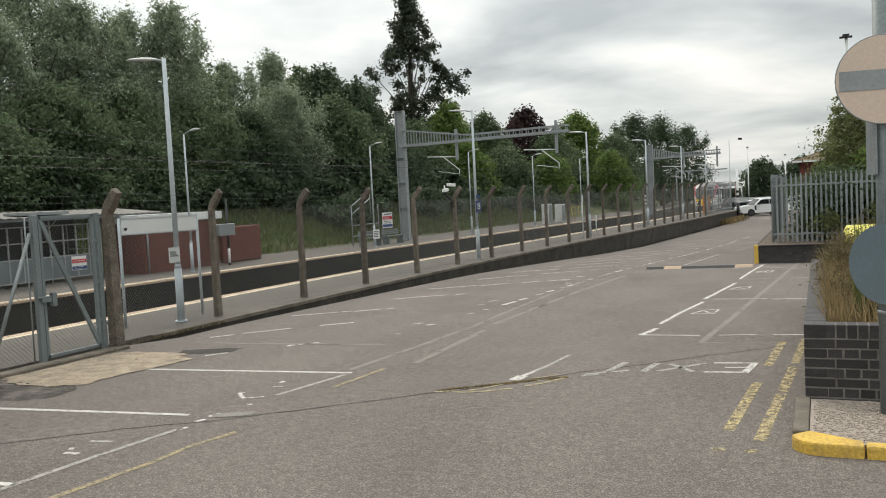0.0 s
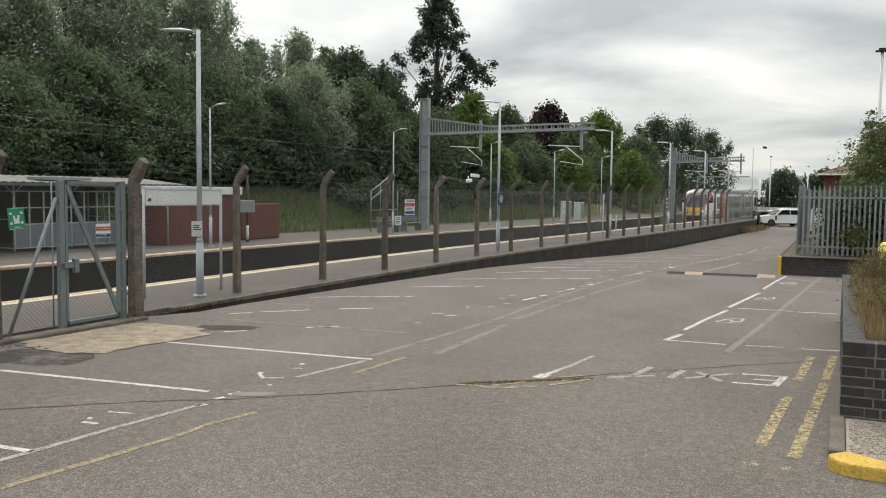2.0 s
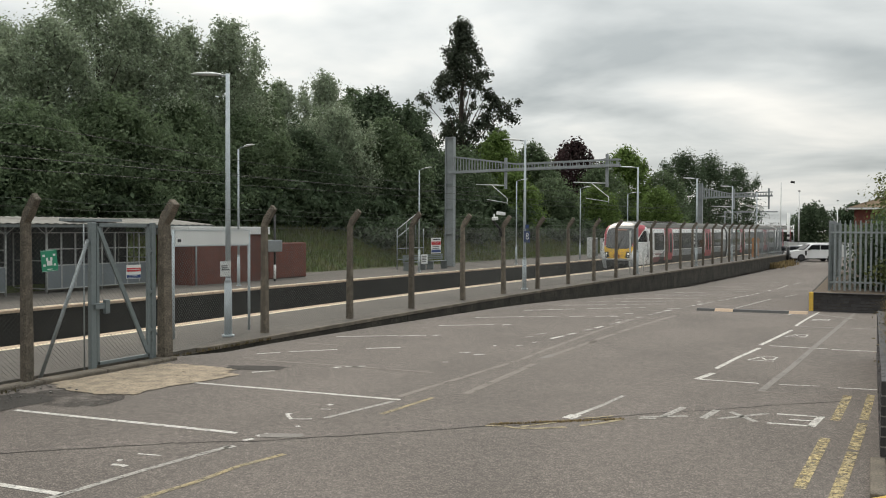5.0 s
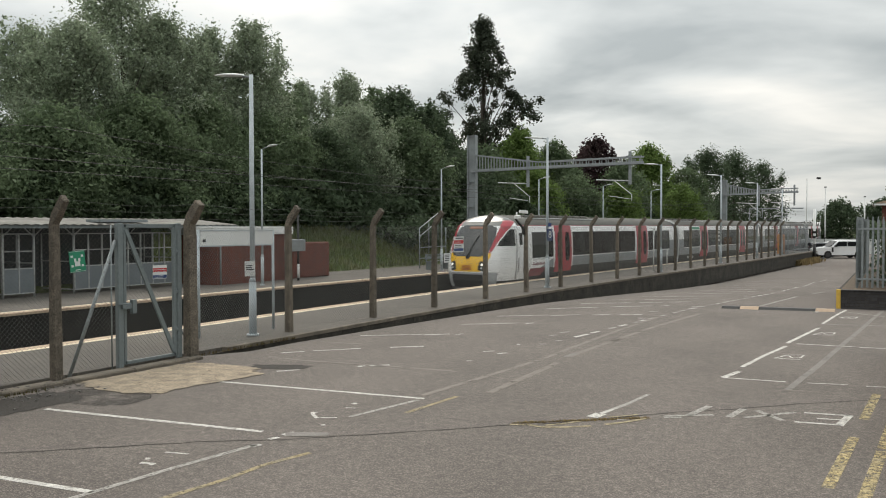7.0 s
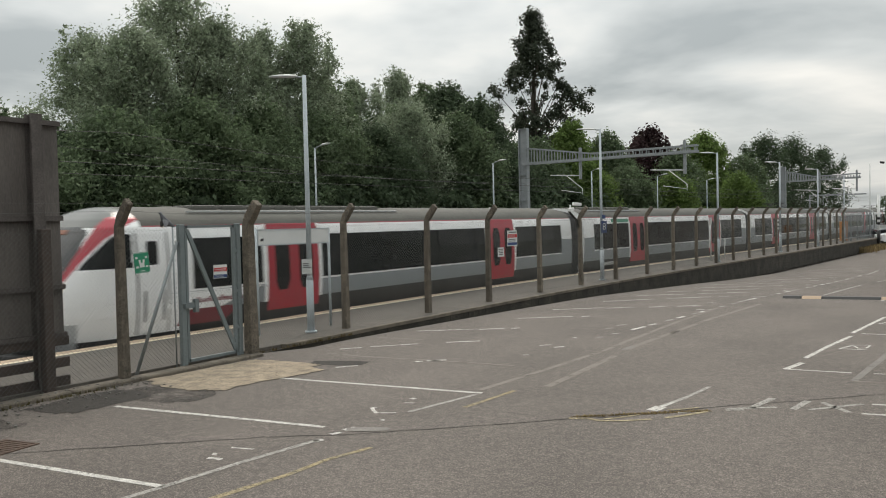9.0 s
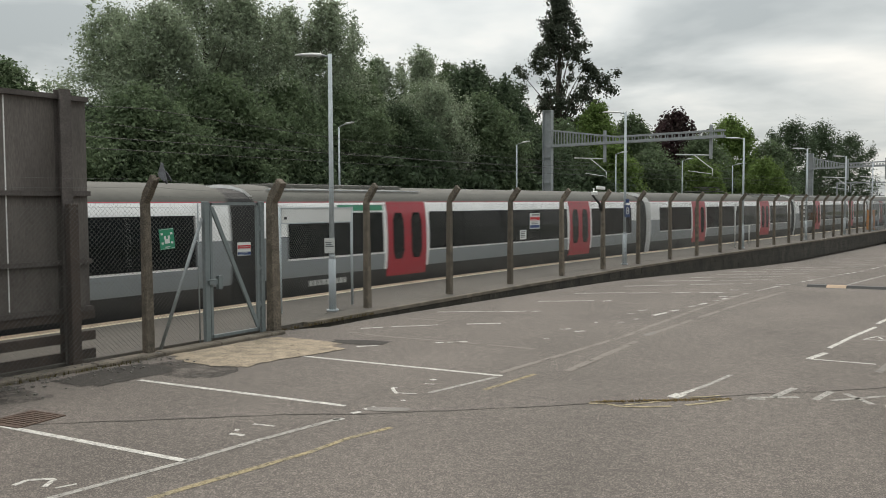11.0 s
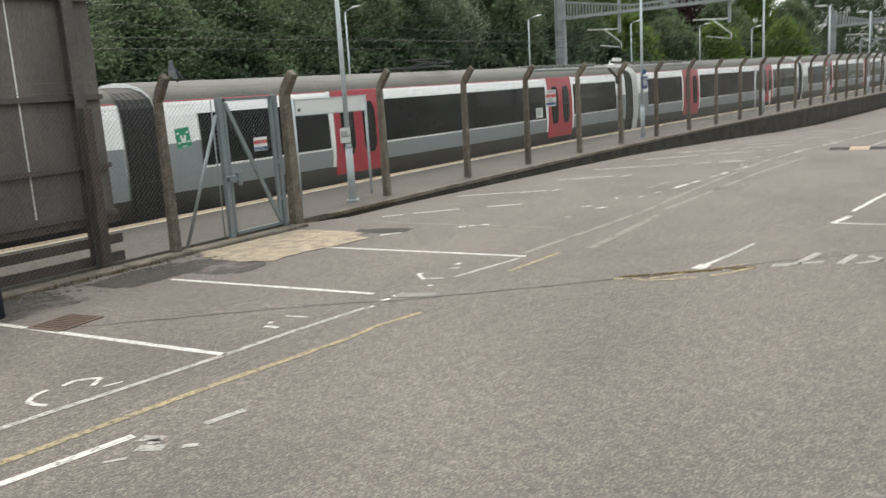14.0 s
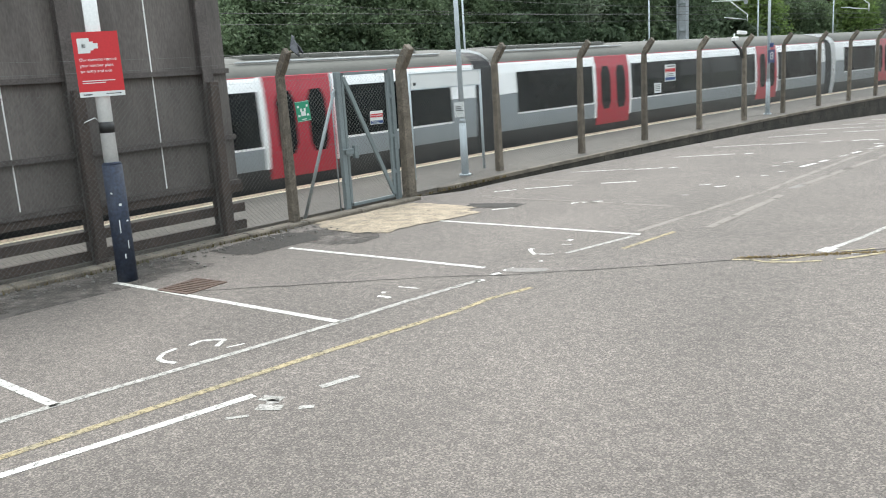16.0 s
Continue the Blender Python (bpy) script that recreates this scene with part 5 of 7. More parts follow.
# ---- foliage ----
def leaves_mesh(name, centres, normals, size, rs, aspect=1.7):
    """Many small leaves, each a bent quad of its own, from arrays of places and facings."""
    n = len(centres)
    nr = normals / np.maximum(np.linalg.norm(normals, axis=1, keepdims=True), 1e-6)
    any_v = rs.normal(size=(n, 3))
    u = np.cross(nr, any_v)
    u /= np.maximum(np.linalg.norm(u, axis=1, keepdims=True), 1e-6)
    v = np.cross(nr, u)
    s = (size * rs.uniform(0.6, 1.4, n))[:, None]
    a, b = u * s * aspect * 0.5, v * s * 0.5
    co = np.stack([centres - a, centres - b * 0.9 + nr * s * 0.12, centres + a, centres + b * 0.9 + nr * s * 0.12], 1).reshape(-1, 3)
    me = bpy.data.meshes.new(name)
    me.vertices.add(4 * n)
    me.vertices.foreach_set("co", co.astype(np.float32).ravel())
    me.loops.add(4 * n)
    me.loops.foreach_set("vertex_index", np.arange(4 * n, dtype=np.int32))
    me.polygons.add(n)
    me.polygons.foreach_set("loop_start", np.arange(0, 4 * n, 4, dtype=np.int32))
    me.update(calc_edges=True)
    return me


def lobes_to_leaves(lobes, count, rs, flat=0.75, spread=0.35):
    """Leaves scattered through the outer part of each lobe (x, y, z, r)."""
    lobes = np.array(lobes)
    w = lobes[:, 3] ** 2
    idx = rs.choice(len(lobes), count, p=w / w.sum())
    d = rs.normal(size=(count, 3))
    d /= np.linalg.norm(d, axis=1, keepdims=True)
    rad = lobes[idx, 3] * (1 - 0.55 * rs.uniform(0, 1, count) ** 2.0) * (1 + spread * rs.normal(size=count).clip(-1.4, 1.6))
    c = lobes[idx, :3] + d * rad[:, None] * np.array([1, 1, flat])
    nr = d + rs.normal(size=(count, 3)) * 0.7 + np.array([0, 0, 0.5])
    return c, nr


def tree(x, y, z, height, radius, leaf_mat, seed, label, count=9000, size=0.2, crown_low=0.15, kind="round", category="tree"):
    rs = np.random.RandomState(seed)
    r = random.Random(seed)
    t = thing("tree", label, category, "trees along the railway", pose(x, y, z))
    bm = B()
    tr = 0.018 * height + 0.05
    top = Vector((r.uniform(-0.3, 0.3), r.uniform(-0.3, 0.3), height * 0.86))
    pts = [Vector((0, 0, -0.3)).lerp(top, k / 5) + Vector((r.uniform(-0.1, 0.1), r.uniform(-0.1, 0.1), 0)) * (k > 0) for k in range(6)]
    tube(bm, pts, [tr * (1.15 - 0.2 * k) for k in range(6)], 8)
    lobes = []
    nl = {"airy": 105, "poplar": 125}.get(kind, 85)
    rise = 0.9
    for i in range(nl):
        k = crown_low + (1 - crown_low) * (i + r.random()) / nl
        if kind in ("round", "airy"):
            rad = radius * math.sin(math.pi * min(1, 0.18 + 0.80 * k)) ** 0.7 * (0.85 + 0.45 * noise.noise(Vector((k * 5, seed * 1.7, 2.4 * math.sin(i * 2.4)))))
        elif kind == "poplar":
            rad = float(np.interp(k, (0.36, 0.5, 0.62, 0.75, 0.88, 1.0), (3.2, 4.2, 4.3, 3.0, 1.3, 0.3)))
        else:
            rad = radius * (1 - 0.5 * k)
        a = i * 2.4 + r.uniform(-0.5, 0.5)
        off = rad * (r.uniform(0.05, 1.0) ** 0.6 if kind == "poplar" else r.uniform(0.3, 1.0))
        lr = radius * (r.uniform(0.10, 0.27) if kind == "airy" else r.uniform(0.12, 0.29)) * (1.05 - 0.3 * k)
        if kind == "poplar":
            lr = r.uniform(0.25, 0.75)
            if 0.52 < k < 0.66 and i % 2:      # one long limb reaches out to the side
                a, off = 0.51, r.uniform(2.0, 5.9)
        p = (off * math.cos(a), off * math.sin(a), k * height - lr * 0.4, lr)
        lobes.append(p)
        if i % (6 if kind == "airy" else 3) == 0:
            base = top * max(0.12, (p[2] / height - 0.18))
            tube(bm, [base, base.lerp(Vector(p[:3]), 0.55) + Vector((0, 0, 0.15)), Vector(p[:3])], [tr * 0.38 * (1.1 - k), tr * 0.22 * (1.1 - k), tr * 0.08], 5)
    part("trunk", bm, "bark", t)
    if kind != "poplar":      # upright leaders that end in points
        for i in range(9):
            a, off = r.uniform(0, 6.28), radius * r.uniform(0.0, 0.75)
            hi = height * (1.0 - 0.16 * off / radius) * r.uniform(0.9, 1.06)
            for q in range(5):
                lobes.append((off * math.cos(a), off * math.sin(a), hi - 0.42 * q, radius * (0.035 + 0.03 * q)))
    # sprigs beyond the lobes break the outline
    for i in range(150):
        b = r.choice(lobes)
        a, e = r.uniform(0, 6.28), r.uniform(-0.2, 1.2)
        q = b[3] * r.uniform(0.9, 2.1 if kind == "airy" else 1.5)
        lobes.append((b[0] + q * math.cos(a) * math.cos(e), b[1] + q * math.sin(a) * math.cos(e), b[2] + q * math.sin(e) * 0.9, b[3] * r.uniform(0.16, 0.34)))
    c, nr = lobes_to_leaves(lobes, count, rs, flat=rise, spread=0.52 if kind == "airy" else 0.45)
    if kind != "poplar":      # a loose filling of leaves inside the crown
        nf = count // (9 if kind == "airy" else 7)
        kk = rs.uniform(crown_low, 0.93, nf)
        rr = radius * 0.86 * np.sin(np.pi * np.minimum(1, 0.18 + 0.80 * kk)) ** 0.7 * np.sqrt(rs.uniform(0, 1, nf))
        aa = rs.uniform(0, 2 * np.pi, nf)
        c[:nf] = np.stack([rr * np.cos(aa), rr * np.sin(aa), kk * height], 1)
    part("crown", leaves_mesh("crown", c, nr, size, rs), leaf_mat, t)
    return t


GREEN, PALE, DARK = "tall mid-green broadleaf tree behind the platform", "grey-green willow-like tree behind the platform", "dark green dense tree behind the platform"
TREES = [  # x, y, top, radius, leaves, label
    (-36.9, 20.8, 8.6, 2.0, "leaf", GREEN), (-39.7, 28.4, 12.8, 3.0, "leafpale", PALE), (-35.7, 28.1, 12.4, 2.9, "leafpale", PALE),
    (-37.5, 32.4, 15.8, 3.6, "leafpale", PALE), (-36.4, 34.2, 14.2, 2.9, "leafpale", PALE), (-37.1, 38.7, 14.3, 3.0, "leafpale", PALE), (-35.9, 41.2, 15.2, 3.0, "leafpale", PALE),
    (-40.1, 51.8, 13.4, 2.3, "leafpale", PALE), (-41.6, 59.8, 15.4, 2.8, "leafpale", PALE), (-42.2, 65.0, 15.0, 2.6, "leaf", GREEN), (-35.7, 58.4, 13.2, 3.6, "leafdark", DARK),
    (-35.3, 63.4, 12.6, 3.2, "leafdark", DARK), (-32.4, 75.6, 11.7, 3.2, "leafbright", GREEN), (-31.9, 83.3, 11.3, 3.2, "leaf", GREEN), (-27.3, 92.0, 9.5, 3.4, "leaf", GREEN),
    (-24.0, 109.5, 9.8, 4.0, "leaf", GREEN), (-23.3, 118.6, 12.7, 4.6, "leafdark", DARK), (-20.8, 125.7, 13.1, 4.4, "leafdark", DARK), (-18.3, 132.4, 11.8, 4.0, "leafdark", DARK),
    (-30.5, 96.0, 8.5, 3.6, "leafbright", GREEN),
    # lower, nearer growth
    (-33.5, 14.0, 6.8, 3.0, "leafdark", DARK), (-32.8, 19.0, 6.4, 3.2, "leaf", GREEN), (-32.5, 24.5, 7.5, 3.2, "leaf", GREEN), (-33.0, 29.5, 8.6, 3.3, "leaf", GREEN), (-33.5, 34.6, 9.2, 3.2, "leaf", GREEN),
    (-33.2, 39.5, 8.8, 3.2, "leaf", GREEN), (-32.8, 44.6, 8.6, 3.2, "leafdark", DARK), (-33.4, 49.0, 10.6, 3.4, "leafpale", PALE), (-31.8, 53.5, 10.0, 3.3, "leaf", GREEN), (-32.5, 67.8, 9.4, 3.6, "leaf", GREEN),
    (-31.0, 60.0, 8.2, 3.2, "leafdark", DARK), (-29.5, 72.0, 7.4, 3.0, "leafbright", GREEN), (-28.5, 79.5, 7.2, 3.2, "leaf", GREEN), (-26.0, 86.0, 6.6, 3.0, "leafbright", GREEN), (-22.5, 100.0, 7.2, 3.2, "leafbright", GREEN),
    (-38.0, 45.5, 12.2, 3.2, "leaf", GREEN), (-38.0, 54.5, 11.2, 3.2, "leaf", GREEN), (-39.5, 35.5, 11.5, 3.4, "leafdark", DARK), (-38.5, 24.6, 7.4, 3.0, "leafdark", DARK),
    (-38.5, 70.0, 11.6, 3.6, "leafdark", DARK), (-35.5, 78.5, 10.0, 3.6, "leafdark", DARK), (-33.5, 88.0, 9.6, 3.6, "leafdark", DARK),
]
for i, (x, y, top, rad, lm, lab) in enumerate(TREES):
    base = bank(x - bend(y), y) - 0.2
    tree(x, y, base, top - base, rad * (1.22 if y < 66 else 1.1), lm, 100 + i, lab, count=32000 if lm == "leafpale" else 32000 if y < 60 else 16000, size=0.098 if lm == "leafpale" else 0.105 if y < 45 else 0.15,
         crown_low=0.1 if top < 10.7 else 0.2, kind="airy" if lm == "leafpale" or y < 56 else "round")
tree(-37.2, 77.2, 2.6, 20.7, 5.2, "poplar", 77, "tall dark poplar rising above the other trees", count=21000, size=0.17, crown_low=0.36, kind="poplar")
tree(-31.0, 94.7, 2.2, 10.4, 4.2, "leafpurple", 79, "copper beech with dark purple leaves", count=10000, size=0.24)
tree(-28.0, 106.3, 2.0, 10.4, 4.4, "leafbright", 80, "fresh green tree with an upright ragged crown", count=18000, size=0.22, kind="airy", crown_low=0.1)
# far trees at the end of the line
for i, (x, y, top, rad) in enumerate(((-11.0, 185, 8.4, 5.5), (-3.5, 190, 8.6, 5.5), (4.0, 186, 7.4, 6.0), (-33.0, 178, 9.0, 6.5), (-2.0, 150, 4.2, 2.8), (-4.0, 140, 3.8, 2.4))):
    tree(x, y, -1.0, top, rad, "leafdark" if i < 4 else "leaf", 200 + i, "distant dark trees beyond the end of the platforms", count=7000, size=0.34, crown_low=0.05)


def thicket(name, boxes, mat, count, size, seed, label, category, aspect=1.7, up=0.4):
    """Undergrowth that nobody could count: leaves through rough mounds."""
    rs = np.random.RandomState(seed)
    lobes = []
    for x0, x1, y0, y1, z0, z1, n in boxes:
        for _ in range(n):
            y = rs.uniform(y0, y1)
            lobes.append((rs.uniform(x0, x1) + bend(y), y, rs.uniform(z0, z1), rs.uniform(0.45, 1.0) * min(1.3, 0.35 + 0.3 * (z1 - z0))))
    c, nr = lobes_to_leaves(lobes, count, rs)
    return tagged(part(name, leaves_mesh(name, c, nr, size, rs, aspect), mat), label, category, kind="stuff")


thicket("undergrowth", [(-35, -31.5, 6, 48, 2.4, 5.2, 150)], "leafdark", 60000, 0.20, 301, "dark undergrowth and ivy on top of the railway bank", "undergrowth")
thicket("undergrowth", [(-35, -31.0, 48, 110, 2.2, 4.8, 150)], "leafdark", 45000, 0.26, 302, "dark undergrowth on top of the railway bank", "undergrowth")
thicket("bramble", [(-31.5, -30, 8, 36, 2.2, 3.4, 60), (-30.5, -28, 44, 110, 1.4, 3.0, 90)], "leafdark", 36000, 0.17, 303, "green brambles spilling over the railway bank", "brambles")


def blades(name, places, mat, h, seed, label, category, lean=0.35, width=0.012):
    """Thin upright blades at places (x, y, z)."""
    rs = np.random.RandomState(seed)
    p = np.array(places)
    n = len(p)
    a = rs.uniform(0, 2 * np.pi, n)
    hh = h * rs.uniform(0.5, 1.3, n)
    d = np.stack([np.cos(a), np.sin(a), np.zeros(n)], 1)
    s = np.stack([-np.sin(a), np.cos(a), np.zeros(n)], 1) * (width * rs.uniform(0.7, 1.5, n))[:, None]
    tip = p + d * (lean * hh * rs.uniform(0, 1, n))[:, None] + np.stack([np.zeros(n), np.zeros(n), hh], 1)
    co = np.stack([p - s, p + s, tip + s * 0.25, tip - s * 0.25], 1).reshape(-1, 3)
    me = bpy.data.meshes.new(name)
    me.vertices.add(4 * n)
    me.vertices.foreach_set("co", co.astype(np.float32).ravel())
    me.loops.add(4 * n)
    me.loops.foreach_set("vertex_index", np.arange(4 * n, dtype=np.int32))
    me.polygons.add(n)
    me.polygons.foreach_set("loop_start", np.arange(0, 4 * n, 4, dtype=np.int32))
    me.update(calc_edges=True)
    return tagged(part(name, me, mat), label, category, kind="stuff")


rs0 = np.random.RandomState(9)
pl = []
for _ in range(42000):
    y = rs0.uniform(22, 80)
    u = rs0.uniform(-32, BACK - 0.1)
    pl.append((u + bend(y), y, bank(u, y) - 0.03))
blades("bank_grass", pl, "grass", 0.28, 31, "rough unmown grass on the railway bank", "grass", width=0.03)
pl = []
for _ in range(900):
    y = rs0.uniform(75, 84)
    pl.append((LOT_EDGE + bend(y) + 0.15 + abs(rs0.normal()) * 0.35, y, lot(y) - 0.02))
blades("verge_weeds", pl, "straw", 0.40, 32, "dry yellow weeds at the end of the wall", "weeds", width=0.04)
pl = []
for _ in range(700):
    y = rs0.uniform(2, 14)
    pl.append((-10.72 + abs(rs0.normal()) * 0.05 if y < 8 else LOT_EDGE + 0.15 + bend(y), y, -0.01))
blades("kerb_weeds", pl, "dry", 0.05, 33, "small dry weeds along the kerb", "weeds", width=0.01)
pl = [(-3.95 + 1.3 * k + rs0.normal() * 0.02, 9.08 + 1.0 * k + rs0.normal() * 0.02, 0.0) for k in rs0.uniform(0, 1, 500)]
blades("crack_grass", pl, "straw", 0.02, 34, "short dry grass growing in the asphalt crack", "weeds", width=0.01, lean=1.5)
# loose grit and litter by the kerb
bm = B()
rng = random.Random(40)
for _ in range(420):
    y = rng.uniform(2.0, 8.3)
    x = -10.95 + abs(rng.gauss(0, 0.45))
    s = rng.uniform(0.006, 0.02)
    box(bm, -s, s, -s * 0.7, s * 0.7, 0, s, m=pose(x, y, 0.055 if x < -10.72 else 0.006, 0, 0, rng.uniform(0, 90)))
tagged(part("grit", bm, "mortar"), "pale loose grit along the foot of the screen", "grit", kind="stuff")

# ---- far platform: shelter, brick building, cabinets, benches ----
sh = thing("shelter", "open platform waiting shelter with glazed grey panels and a low roof", "shelter", "", pose(-25.0 + bend(20), 19.5, PLAT, 0, 0, swing(20)))
for y in (-7.4, -5.0, -2.6, -1.5, 0.0, 2.3, 4.6, 6.9):
    bm = B()
    bar(bm, (0, y, 0), (0, y, 2.34), 0.035, n=8)
    bar(bm, (0, y, 1.98), (0.0, y - 0.42, 2.33), 0.02, n=6)
    bar(bm, (0, y, 1.98), (0.0, y + 0.42, 2.33), 0.02, n=6)
    part("post", bm, "shelterframe", sh)
bm = B()
slope = 0.095
for i in range(46):        # corrugated sheet, low in front and rising to the back
    ya = -8.6 + 0.35 * i
    pts = [(0.55, 2.36), (-2.0, 2.36 + 2.55 * slope)]
    for (yb, dz), (yc, dz2) in (((ya, 0.0), (ya + 0.175, 0.035)), ((ya + 0.175, 0.035), (ya + 0.35, 0.0))):
        vs = [bm.verts.new((x, yy, z + d)) for yy, d in ((yb, dz), (yc, dz2)) for x, z in pts] + [bm.verts.new((x, yy, z + d - 0.02)) for yy, d in ((yb, dz), (yc, dz2)) for x, z in pts]
        for f in ((0, 1, 3, 2), (4, 6, 7, 5), (0, 2, 6, 4), (1, 5, 7, 3)):
            bm.faces.new([vs[k] for k in f])
bmesh.ops.remove_doubles(bm, verts=bm.verts, dist=0.001)
part("roof", bm, "roofsheet", sh, "weathered pale corrugated roof")
bm = B()
box(bm, 0.44, 0.50, -8.6, 7.5, 2.25, 2.345)
part("gutter", bm, "gate", sh)
bm = B()
box(bm, -0.5, 0.25, 0.9, 3.0, 2.46, 2.56)
part("roof_unit", bm, "galv", sh)
bm = B()
box(bm, -1.85, -1.8, -8.3, 5.0, 0.0, 2.5)
part("back_wall", bm, "clearpanel", sh)


def glazed_front(y0, y1, x=0.0):
    """A framed run of panes over a blue-grey sheet."""
    bm = B()
    box(bm, x - 0.02, x + 0.02, y0, y1, 0.14, 0.92)
    part("lower_panel", bm, "shelterpanel", sh, "blue-grey lower sheet")
    n = max(2, round((y1 - y0) / 0.57))
    for i in range(n + 1):
        y = y0 + (y1 - y0) * i / n
        bm = B()
        box(bm, x - 0.025, x + 0.03, y - 0.022, y + 0.022, 0.12, 2.08)
        part("glazing_bar", bm, "shelterframe", sh)
    for z in (0.14, 0.94, 1.50, 2.06):
        bm = B()
        box(bm, x - 0.022, x + 0.024, y0, y1, z - 0.02, z + 0.02)
        part("glazing_bar", bm, "shelterframe", sh)


glazed_front(-7.3, -4.0)
glazed_front(-2.58, -1.5)
glazed_front(0.02, 4.58)
for y in (-2.58, -1.5, 0.02, 4.58):
    bm = B()
    for x in (-1.75, -0.9, -0.03):
        box(bm, x - 0.02, x + 0.02, y - 0.02, y + 0.02, 0.05, 2.08)
    for z in (0.14, 1.1, 2.06):
        box(bm, -1.75, -0.03, y - 0.018, y + 0.018, z - 0.02, z + 0.02)
    part("side_frame", bm, "shelterframe", sh)

brick = thing("platform_building", "low red brick building with a white fascia on the far platform", "building", "", pose(-23.75 + bend(27), 24.9, PLAT, 0, 0, swing(27)))
bm = B()
box(bm, -1.95, 0, 0, 4.2, 0, 1.98)
part("wall", bm, "redbrick", brick)
bm = B()
box(bm, -2.05, 0.12, -0.3, 4.4, 1.98, 2.30)
bevel(bm, 0.02, 1)
part("fascia", bm, "white", brick, "white painted fascia")
bm = B()
bar(bm, (0.05, 0.15, 0), (0.05, 0.15, 1.98), 0.035, n=8)
part("downpipe", bm, "galv", brick)
low = thing("brick_wall", "low red brick wall on the far platform", "wall", "", pose(-23.9 + bend(30), 29.6, PLAT, 0, 0, swing(30)))
bm = B()
box(bm, -0.24, 0, 0, 2.6, 0, 1.6)
bevel(bm, 0.1, 3)
part("wall", bm, "redbrick", low)
cb = thing("equipment_cabinet", "grey equipment cabinet on a pole by the brick wall", "cabinet", "", pose(-22.9 + bend(27.5), 28.25, PLAT, 0, 0, swing(28) - 10))
bm = B()
box(bm, -0.2, 0.2, -0.1, 0.75, 1.25, 1.75)
bevel(bm, 0.02, 1)
part("box", bm, "galv", cb)
bm = B()
bar(bm, (0, 0.5, 0), (0, 0.5, 2.8), 0.05, n=8)
part("pole", bm, "black", cb)
bm = B()
bar(bm, (0, 0.5, 0.1), (0, 0.5, 0.7), 0.055, n=8)
part("band", bm, "white", cb)


def bench(x, y):
    t = thing("bench", "grey slatted metal platform bench", "bench", "platform benches", pose(x, y, PLAT, 0, 0, swing(y)))
    for dy in (-0.75, 0.75):
        bm = B()
        box(bm, -0.22, 0.2, dy - 0.03, dy + 0.03, 0, 0.44)
        box(bm, -0.24, -0.18, dy - 0.03, dy + 0.03, 0.44, 0.85)
        part("leg", bm, "gate", t)
    for i in range(4):
        bm = B()
        box(bm, -0.2 + 0.1 * i, -0.12 + 0.1 * i, -0.9, 0.9, 0.44, 0.47)
        part("slat", bm, "gate", t)
    for i in range(3):
        bm = B()
        box(bm, -0.20, -0.175, -0.9, 0.9, 0.55 + 0.1 * i, 0.62 + 0.1 * i)
        part("slat", bm, "gate", t)


bench(-22.9 + bend(39.6), 39.9)
bench(-22.9 + bend(42), 42.2)
rl = thing("handrail", "grey tubular handrail round the steps on the bank", "handrail", "", None)
bm = B()
for a, b in (((-23.2, 40.2, 1.2), (-23.6, 44.0, 1.2)), ((-23.2, 40.2, 0.6), (-23.6, 44.0, 0.6)), ((-23.2, 40.2, 0.05), (-23.2, 40.2, 2.3)), ((-23.6, 44.0, 0.05), (-23.6, 44.0, 2.3)), ((-23.2, 40.2, 2.25), (-25.5, 46.5, 3.2)),
             ((-23.2, 40.2, 1.8), (-25.5, 46.5, 2.7)), ((-25.5, 46.5, 1.6), (-25.5, 46.5, 3.2)), ((-24.3, 43.2, 0.8), (-24.3, 43.2, 2.75))):
    bar(bm, a, b, 0.03, n=6)
part("rails", bm, "galv", rl)
for y, w, h in ((66.0, 0.9, 1.6), (69.0, 0.9, 1.5)):
    t = thing("equipment_cabinet", "pale grey trackside equipment cabinet", "cabinet", "", pose(-22.9 + bend(y), y, PLAT, 0, 0, swing(y)))
    bm = B()
    box(bm, -0.3, 0.3, -w / 2, w / 2, 0, h)
    bevel(bm, 0.02, 1)
    part("body", bm, "board", t)
    bm = B()
    box(bm, 0.3, 0.32, -w / 2 + 0.06, w / 2 - 0.06, 0.1, h - 0.1)
    part("door", bm, "galv", t)
for y in (70.6, 72.2):
    t = thing("safety_frame", "yellow tubular safety frame on the far platform", "frame", "", pose(-22.3 + bend(y), y, PLAT, 0, 0, swing(y)))
    bm = B()
    tube(bm, [(0, -0.4, 0), (0, -0.4, 1.2), (0, 0.4, 1.2), (0, 0.4, 0)], 0.03, 6)
    bar(bm, (0, -0.4, 0.65), (0, 0.4, 0.65), 0.025, n=6)
    part("tube", bm, "kerbyellow", t)
# small posts and marker plates on the near platform
for u, y, h in ((-12.6, 44.0, 2.2), (-13.0, 47.5, 1.0), (-12.4, 58.5, 2.4)):
    t = thing("marker_post", "slim white marker post on the platform", "post", "marker posts", pose(u + bend(y), y, PLAT))
    bm = B()
    bar(bm, (0, 0, 0), (0, 0, h), 0.03, n=8)
    part("post", bm, "white", t)
    bm = B()
    box(bm, -0.01, 0.03, -0.14, 0.14, h - 0.35, h)
    part("plate", bm, "board", t)
st = thing("stop_marker", "white plate with dark stop marks beside the track", "sign", "", pose(-12.3 + bend(55.5), 55.5, PLAT, 0, 0, -12))
bm = B()
bar(bm, (0, 0, 0), (0, 0, 1.4), 0.03, n=8)
part("post", bm, "galv", st)
bm = B()
box(bm, 0, 0.03, -0.25, 0.25, 1.3, 2.05)
